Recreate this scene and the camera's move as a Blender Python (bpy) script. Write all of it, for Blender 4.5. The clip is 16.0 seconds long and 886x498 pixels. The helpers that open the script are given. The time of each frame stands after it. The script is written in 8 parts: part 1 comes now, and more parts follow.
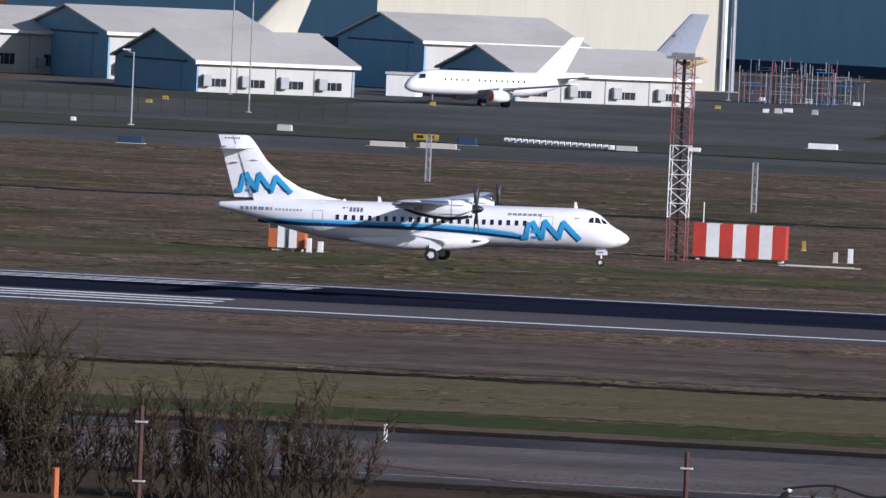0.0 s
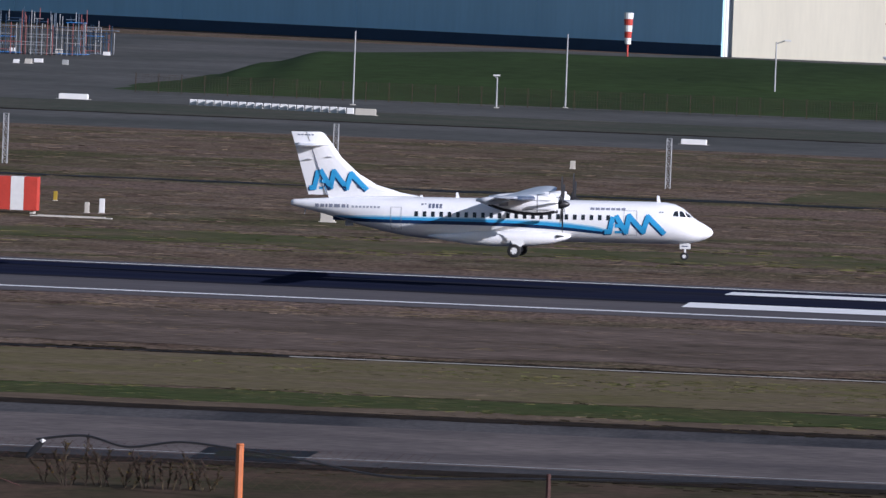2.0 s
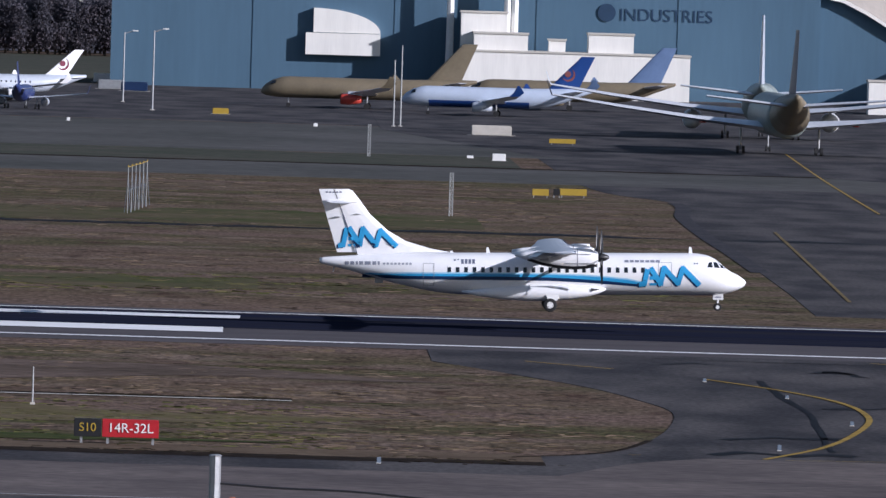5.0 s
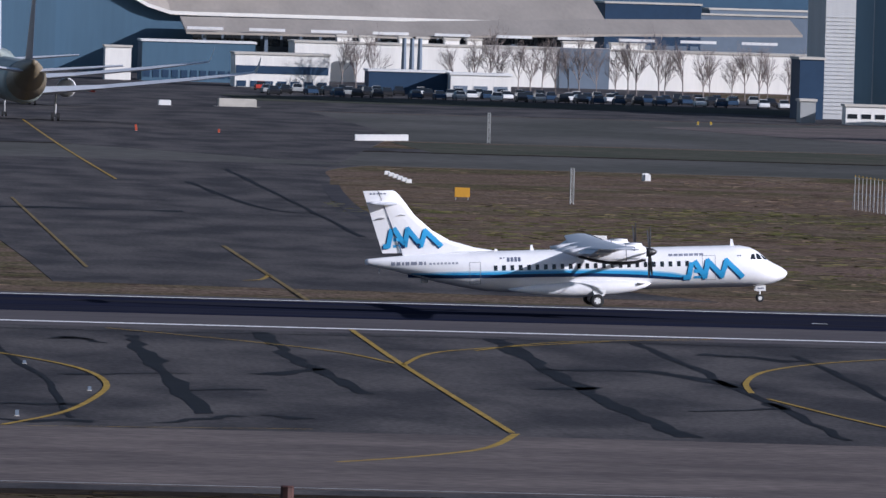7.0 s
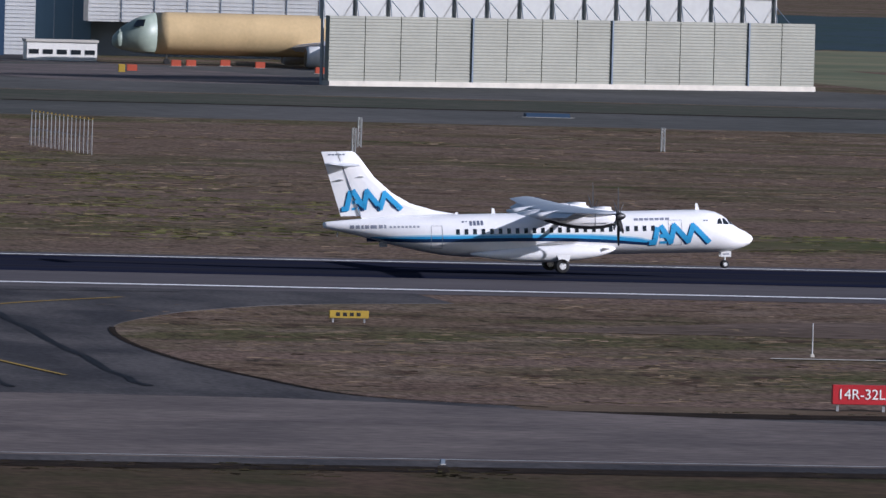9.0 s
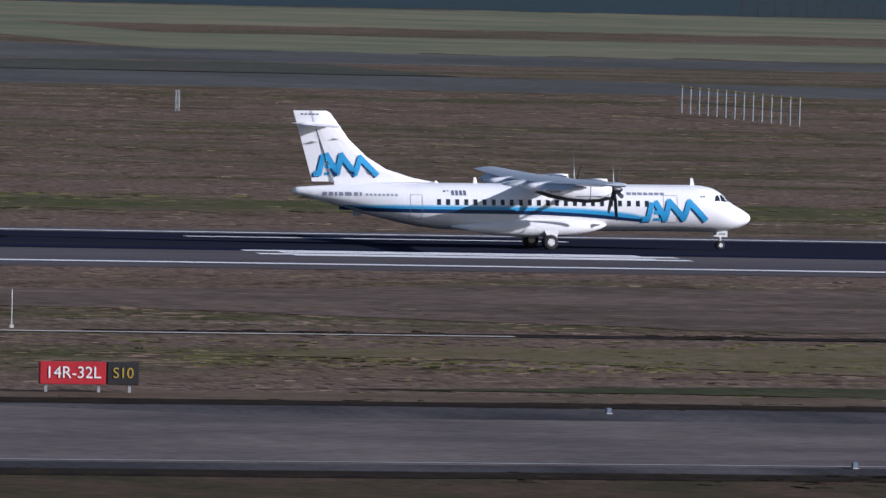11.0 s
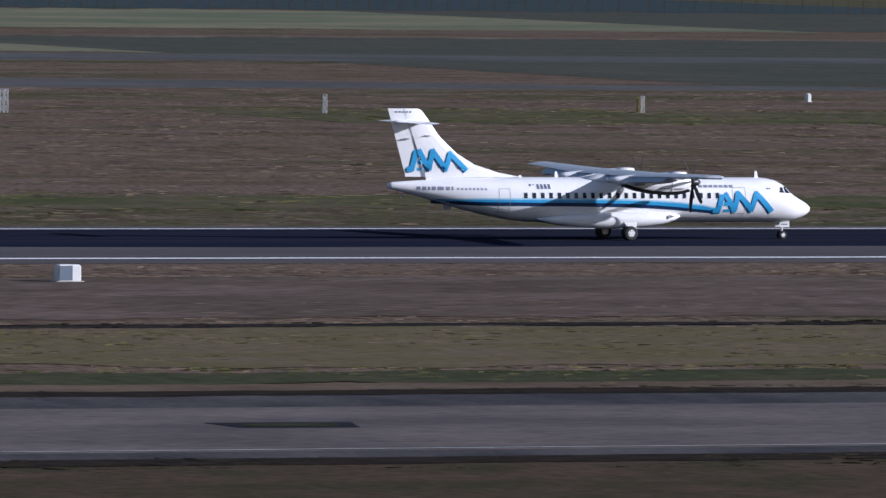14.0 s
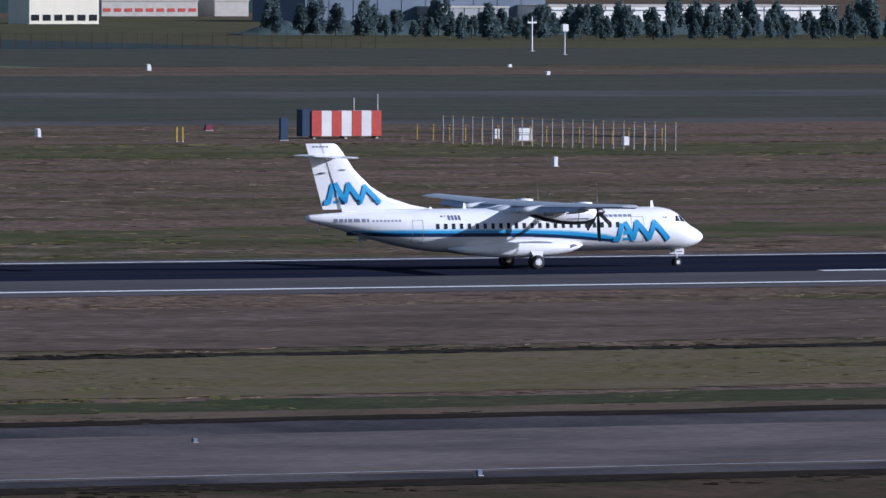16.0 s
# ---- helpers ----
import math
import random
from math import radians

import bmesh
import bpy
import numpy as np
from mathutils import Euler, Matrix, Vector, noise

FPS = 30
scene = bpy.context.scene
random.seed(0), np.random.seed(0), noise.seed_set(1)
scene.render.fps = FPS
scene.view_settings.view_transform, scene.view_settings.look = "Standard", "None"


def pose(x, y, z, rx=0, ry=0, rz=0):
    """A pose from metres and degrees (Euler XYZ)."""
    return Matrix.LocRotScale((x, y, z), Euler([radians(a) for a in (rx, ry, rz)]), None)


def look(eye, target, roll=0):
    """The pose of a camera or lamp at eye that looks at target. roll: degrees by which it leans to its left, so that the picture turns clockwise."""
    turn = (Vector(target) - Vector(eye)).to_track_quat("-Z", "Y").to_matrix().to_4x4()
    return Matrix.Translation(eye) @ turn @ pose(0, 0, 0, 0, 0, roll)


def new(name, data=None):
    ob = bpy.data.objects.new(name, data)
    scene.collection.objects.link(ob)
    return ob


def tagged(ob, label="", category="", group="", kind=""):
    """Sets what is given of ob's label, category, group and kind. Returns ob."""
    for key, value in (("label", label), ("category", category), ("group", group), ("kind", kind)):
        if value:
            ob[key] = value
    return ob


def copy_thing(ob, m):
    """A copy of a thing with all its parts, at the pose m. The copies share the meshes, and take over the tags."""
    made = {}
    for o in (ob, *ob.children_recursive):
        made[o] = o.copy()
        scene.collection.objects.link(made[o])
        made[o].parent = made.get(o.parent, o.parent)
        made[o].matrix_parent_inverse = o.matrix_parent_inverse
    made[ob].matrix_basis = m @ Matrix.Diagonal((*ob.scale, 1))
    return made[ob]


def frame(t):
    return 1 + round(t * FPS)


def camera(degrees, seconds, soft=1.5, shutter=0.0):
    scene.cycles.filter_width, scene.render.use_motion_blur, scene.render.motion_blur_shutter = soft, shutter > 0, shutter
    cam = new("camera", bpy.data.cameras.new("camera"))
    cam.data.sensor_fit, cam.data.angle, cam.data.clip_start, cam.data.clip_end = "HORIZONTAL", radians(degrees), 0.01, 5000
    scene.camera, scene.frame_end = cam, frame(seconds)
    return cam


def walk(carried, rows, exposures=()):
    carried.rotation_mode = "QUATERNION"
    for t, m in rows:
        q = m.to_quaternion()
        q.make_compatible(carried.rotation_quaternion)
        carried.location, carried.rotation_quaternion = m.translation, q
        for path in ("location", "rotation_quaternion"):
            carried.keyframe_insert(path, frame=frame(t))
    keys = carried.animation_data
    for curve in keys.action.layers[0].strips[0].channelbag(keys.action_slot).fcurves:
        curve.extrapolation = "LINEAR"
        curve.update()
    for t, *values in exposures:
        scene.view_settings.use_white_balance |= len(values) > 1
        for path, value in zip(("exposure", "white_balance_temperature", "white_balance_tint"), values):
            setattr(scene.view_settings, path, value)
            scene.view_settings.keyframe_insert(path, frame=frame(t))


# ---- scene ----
# long lens panning with the aircraft; moves closer from 8.3 s on
cam = camera(5.204, 16.0, soft=1.45)
PATH = [
    (0.00, pose(0.00, 0.00, 23.60, 88.1901, -2.5196, 10.4381)),
    (0.50, pose(0.00, 0.00, 23.60, 88.1541, -2.5500, 9.3344)),
    (1.00, pose(0.00, 0.00, 23.60, 88.1085, -2.4791, 8.1939)),
    (1.50, pose(0.00, 0.00, 23.60, 88.0691, -2.3106, 7.0956)),
    (2.00, pose(0.00, 0.00, 23.60, 88.0770, -2.1892, 6.0252)),
    (2.50, pose(0.00, 0.00, 23.60, 88.4204, -2.1203, 4.9023)),
    (3.00, pose(0.00, 0.00, 23.60, 88.5329, -1.9469, 3.4624)),
    (3.20, pose(0.00, 0.00, 23.60, 88.5010, -1.9024, 3.0151)),
    (3.70, pose(0.00, 0.00, 23.60, 88.4453, -1.8480, 1.8916)),
    (4.20, pose(0.00, 0.00, 23.60, 88.3921, -1.8016, 0.7679)),
    (4.70, pose(0.00, 0.00, 23.60, 88.3434, -1.7615, -0.3576)),
    (5.30, pose(0.00, 0.00, 23.60, 88.2938, -1.7192, -1.7131)),
    (5.50, pose(0.00, 0.00, 23.60, 88.2966, -1.7197, -2.1750)),
    (6.00, pose(0.00, 0.00, 23.60, 88.3040, -1.6786, -3.2621)),
    (6.50, pose(0.00, 0.00, 23.60, 88.2912, -1.6995, -4.3574)),
    (7.00, pose(0.00, 0.00, 23.60, 88.2385, -1.6977, -5.5177)),
    (7.50, pose(0.00, 0.00, 23.60, 88.1755, -1.7629, -6.8301)),
    (7.80, pose(0.00, 0.00, 23.60, 88.1475, -1.7626, -7.7352)),
    (7.90, pose(0.00, 0.00, 23.60, 88.1391, -1.7551, -8.0341)),
    (8.00, pose(0.00, 0.00, 23.60, 88.1306, -1.7430, -8.3110)),
    (8.10, pose(0.00, 0.00, 23.60, 88.1218, -1.7238, -8.5762)),
    (8.20, pose(0.00, 0.00, 23.60, 88.1135, -1.6976, -8.8258)),
    (8.30, pose(0.00, 0.00, 23.60, 88.1051, -1.6685, -9.0586)),
    (8.40, pose(0.72, 3.69, 23.47, 88.0965, -1.6407, -9.2690)),
    (8.50, pose(1.43, 7.38, 23.34, 88.0862, -1.6181, -9.4668)),
    (8.60, pose(2.15, 11.07, 23.21, 88.0747, -1.6001, -9.6398)),
    (8.70, pose(2.86, 14.76, 23.07, 88.0624, -1.5839, -9.7859)),
    (8.80, pose(3.58, 18.44, 22.94, 88.0488, -1.5707, -9.9275)),
    (8.90, pose(4.29, 22.13, 22.81, 88.0321, -1.5612, -10.0826)),
    (9.00, pose(5.01, 25.82, 22.68, 88.0136, -1.5564, -10.2736)),
    (9.10, pose(5.72, 29.51, 22.55, 87.9886, -1.5589, -10.4899)),
    (9.20, pose(6.44, 33.20, 22.42, 87.9577, -1.5681, -10.7197)),
    (9.30, pose(7.15, 36.89, 22.28, 87.9262, -1.5801, -10.9746)),
    (9.40, pose(7.87, 40.58, 22.15, 87.8998, -1.5911, -11.2679)),
    (9.50, pose(8.59, 44.27, 22.02, 87.8837, -1.5973, -11.6138)),
    (9.60, pose(9.30, 47.96, 21.89, 87.8782, -1.5987, -12.0108)),
    (9.70, pose(10.02, 51.65, 21.76, 87.8331, -1.5813, -12.2117)),
    (9.80, pose(10.73, 55.33, 21.63, 87.8281, -1.5690, -12.4309)),
    (9.90, pose(11.45, 59.02, 21.50, 87.8252, -1.5573, -12.6541)),
    (10.00, pose(12.16, 62.71, 21.36, 87.8244, -1.5461, -12.8786)),
    (10.10, pose(12.88, 66.40, 21.23, 87.8254, -1.5353, -13.1061)),
    (10.20, pose(13.59, 70.09, 21.10, 87.8280, -1.5248, -13.3345)),
    (10.30, pose(14.31, 73.78, 20.97, 87.8321, -1.5146, -13.5652)),
    (10.40, pose(15.02, 77.47, 20.84, 87.8377, -1.5045, -13.7960)),
    (10.50, pose(15.74, 81.16, 20.71, 87.8443, -1.4947, -14.0288)),
    (10.60, pose(16.37, 84.41, 20.59, 87.8527, -1.4849, -14.2828)),
    (10.70, pose(16.37, 84.41, 20.59, 87.8611, -1.4751, -14.5147)),
    (11.20, pose(16.37, 84.41, 20.59, 87.9090, -1.4242, -15.6606)),
    (11.80, pose(16.37, 84.41, 20.59, 87.9569, -1.3498, -16.9634)),
    (12.00, pose(16.37, 84.41, 20.59, 87.9632, -1.2987, -17.2525)),
    (12.50, pose(16.37, 84.41, 20.59, 87.9492, -1.2104, -18.2227)),
    (13.00, pose(16.37, 84.41, 20.59, 87.9369, -0.9480, -19.3789)),
    (13.50, pose(16.37, 84.41, 20.59, 87.9193, -0.8199, -20.5539)),
    (14.00, pose(16.37, 84.41, 20.59, 87.9212, -0.7399, -21.4779)),
    (14.50, pose(16.37, 84.41, 20.59, 87.9669, -0.6311, -22.5732)),
    (15.00, pose(16.37, 84.41, 20.59, 88.0281, -0.4700, -23.7999)),
    (15.50, pose(16.37, 84.41, 20.59, 88.0830, -0.4026, -24.9216)),
    (16.00, pose(16.37, 84.41, 20.59, 88.1641, -0.2203, -26.0145)),
]
walk(cam, PATH, exposures=[(0.0, 0.18, 5650, 19), (13.0, 0.18, 5600, 19), (16.0, 0.18, 5300, 19)])

# world: clear low winter sun
SUN = Vector((0.82, -0.43, 0.33)).normalized()
world = bpy.data.worlds.new("world")
scene.world = world
world.use_nodes = True
wn = world.node_tree.nodes
sky = wn.new("ShaderNodeTexSky")
sky.sky_type = "NISHITA"
sky.sun_disc = False
sky.sun_elevation = math.asin(SUN.z)
sky.sun_rotation = math.atan2(SUN.x, SUN.y)
world.node_tree.links.new(sky.outputs[0], wn["Background"].inputs[0])
wn["Background"].inputs[1].default_value = 0.062
sun = new("sun", bpy.data.lights.new("sun", "SUN"))
sun.data.energy = 5.0
sun.data.angle = radians(0.5)
sun.data.color = (1.0, 0.955, 0.90)
sun.matrix_world = look(SUN * 100, (0, 0, 0))
scene.view_settings.exposure = 0.0


# ---- materials ----
def mat(name, color, rough=0.6, metal=0.0, var=0.25, scale=1.0, color2=None, stretch=(1, 1, 1), bump=0.0, fine=8.0, spread=None, coat=0.0, spec=0.5):
    """Two-scale procedural surface: colour varies between color and color2 (or a darker self)."""
    m = bpy.data.materials.new(name)
    m.use_nodes = True
    nt = m.node_tree
    N, Lk = nt.nodes, nt.links
    b = N["Principled BSDF"]
    b.inputs["Roughness"].default_value = rough
    b.inputs["Metallic"].default_value = metal
    b.inputs["Coat Weight"].default_value = coat
    b.inputs["Specular IOR Level"].default_value = spec
    tc = N.new("ShaderNodeTexCoord")
    mp = N.new("ShaderNodeMapping")
    mp.inputs["Scale"].default_value = [scale * s for s in stretch]
    Lk.new(tc.outputs["Object"], mp.inputs[0])
    n1 = N.new("ShaderNodeTexNoise")
    n1.inputs["Scale"].default_value = 1.0
    n1.inputs["Detail"].default_value = 5
    n2 = N.new("ShaderNodeTexNoise")
    n2.inputs["Scale"].default_value = fine
    n2.inputs["Detail"].default_value = 4
    Lk.new(mp.outputs[0], n1.inputs[0])
    Lk.new(mp.outputs[0], n2.inputs[0])
    r1 = N.new("ShaderNodeMapRange")
    lo, hi = spread or (0.35, 0.65)
    r1.inputs[1].default_value, r1.inputs[2].default_value = lo, hi
    Lk.new(n1.outputs[0], r1.inputs[0])
    mx = N.new("ShaderNodeMix")
    mx.data_type = "RGBA"
    c2 = color2 or [c * (1 - var) for c in color]
    mx.inputs[6].default_value = (*color, 1)
    mx.inputs[7].default_value = (*c2, 1)
    Lk.new(r1.outputs[0], mx.inputs[0])
    r2 = N.new("ShaderNodeMapRange")
    r2.inputs[1].default_value, r2.inputs[2].default_value = 0.3, 0.7
    r2.inputs[3].default_value, r2.inputs[4].default_value = 1 - var * 0.6, 1 + var * 0.3
    Lk.new(n2.outputs[0], r2.inputs[0])
    ml = N.new("ShaderNodeMix")
    ml.data_type, ml.blend_type = "RGBA", "MULTIPLY"
    ml.inputs[0].default_value = 1.0
    Lk.new(mx.outputs[2], ml.inputs[6])
    Lk.new(r2.outputs[0], ml.inputs[7])
    Lk.new(ml.outputs[2], b.inputs["Base Color"])
    if bump:
        bp = N.new("ShaderNodeBump")
        bp.inputs["Strength"].default_value = bump
        bp.inputs["Distance"].default_value = 0.3
        Lk.new(n2.outputs[0], bp.inputs["Height"])
        Lk.new(bp.outputs[0], b.inputs["Normal"])
    return m


def glass(name, color):
    m = mat(name, color, 0.08, 0, 0.1)
    m.node_tree.nodes["Principled BSDF"].inputs["Specular IOR Level"].default_value = 0.8
    return m


def ground_material():
    """Winter grass: brown and green drifts, drawn out along the runway by mowing."""
    m = bpy.data.materials.new("dry_grass")
    m.use_nodes = True
    nt = m.node_tree
    N, Lk = nt.nodes, nt.links
    b = N["Principled BSDF"]
    b.inputs["Roughness"].default_value = 0.95
    b.inputs["Specular IOR Level"].default_value = 0.02
    tc = N.new("ShaderNodeTexCoord")

    def layer(sx, sy, detail, lo, hi, w=0.0):
        mp = N.new("ShaderNodeMapping")
        mp.inputs["Scale"].default_value = (sx, sy, 1)
        mp.inputs["Location"].default_value = (w, w * 2, 0)
        Lk.new(tc.outputs["Object"], mp.inputs[0])
        n = N.new("ShaderNodeTexNoise")
        n.inputs["Scale"].default_value = 1
        n.inputs["Detail"].default_value = detail
        n.inputs["Roughness"].default_value = 0.6
        Lk.new(mp.outputs[0], n.inputs[0])
        r = N.new("ShaderNodeMapRange")
        r.inputs[1].default_value, r.inputs[2].default_value = lo, hi
        Lk.new(n.outputs[0], r.inputs[0])
        return r.outputs[0]

    def mix(a, c, fac, mode="MIX"):
        x = N.new("ShaderNodeMix")
        x.data_type, x.blend_type = "RGBA", mode
        for s, v in ((0, fac), (6, a), (7, c)):
            if isinstance(v, (tuple, float)):
                x.inputs[s].default_value = v
            else:
                Lk.new(v, x.inputs[s])
        return x.outputs[2]

    base = mix((0.156, 0.112, 0.080, 1), (0.098, 0.090, 0.045, 1), layer(0.010, 0.022, 5, 0.43, 0.57))
    base = mix(base, (0.205, 0.155, 0.122, 1), layer(0.085, 0.090, 7, 0.50, 0.66, 7.0))
    base = mix(base, (0.062, 0.070, 0.024, 1), layer(0.050, 0.065, 7, 0.55, 0.70, 19.0))
    base = mix(base, (0.078, 0.050, 0.037, 1), layer(0.26, 0.14, 7, 0.52, 0.66, 43.0))
    base = mix(base, (0.030, 0.024, 0.016, 1), layer(0.80, 0.30, 8, 0.60, 0.70, 31.0))
    base = mix(base, (0.168, 0.119, 0.094, 1), layer(0.0025, 0.050, 6, 0.47, 0.60, 61.0))
    base = mix(base, (0.060, 0.046, 0.036, 1), layer(0.012, 0.30, 5, 0.62, 0.72, 77.0))
    base = mix(base, (0.040, 0.034, 0.024, 1), layer(0.45, 0.42, 6, 0.57, 0.66, 91.0))
    base = mix(base, (0.215, 0.165, 0.125, 1), layer(0.30, 0.50, 6, 0.60, 0.70, 113.0))
    g = layer(2.6, 0.75, 8, 0.34, 0.66, 3.0)
    r = N.new("ShaderNodeMapRange")
    r.inputs[3].default_value, r.inputs[4].default_value = 0.42, 1.20
    Lk.new(g, r.inputs[0])
    out = mix(base, r.outputs[0], 1.0, "MULTIPLY")
    Lk.new(out, b.inputs["Base Color"])
    return m


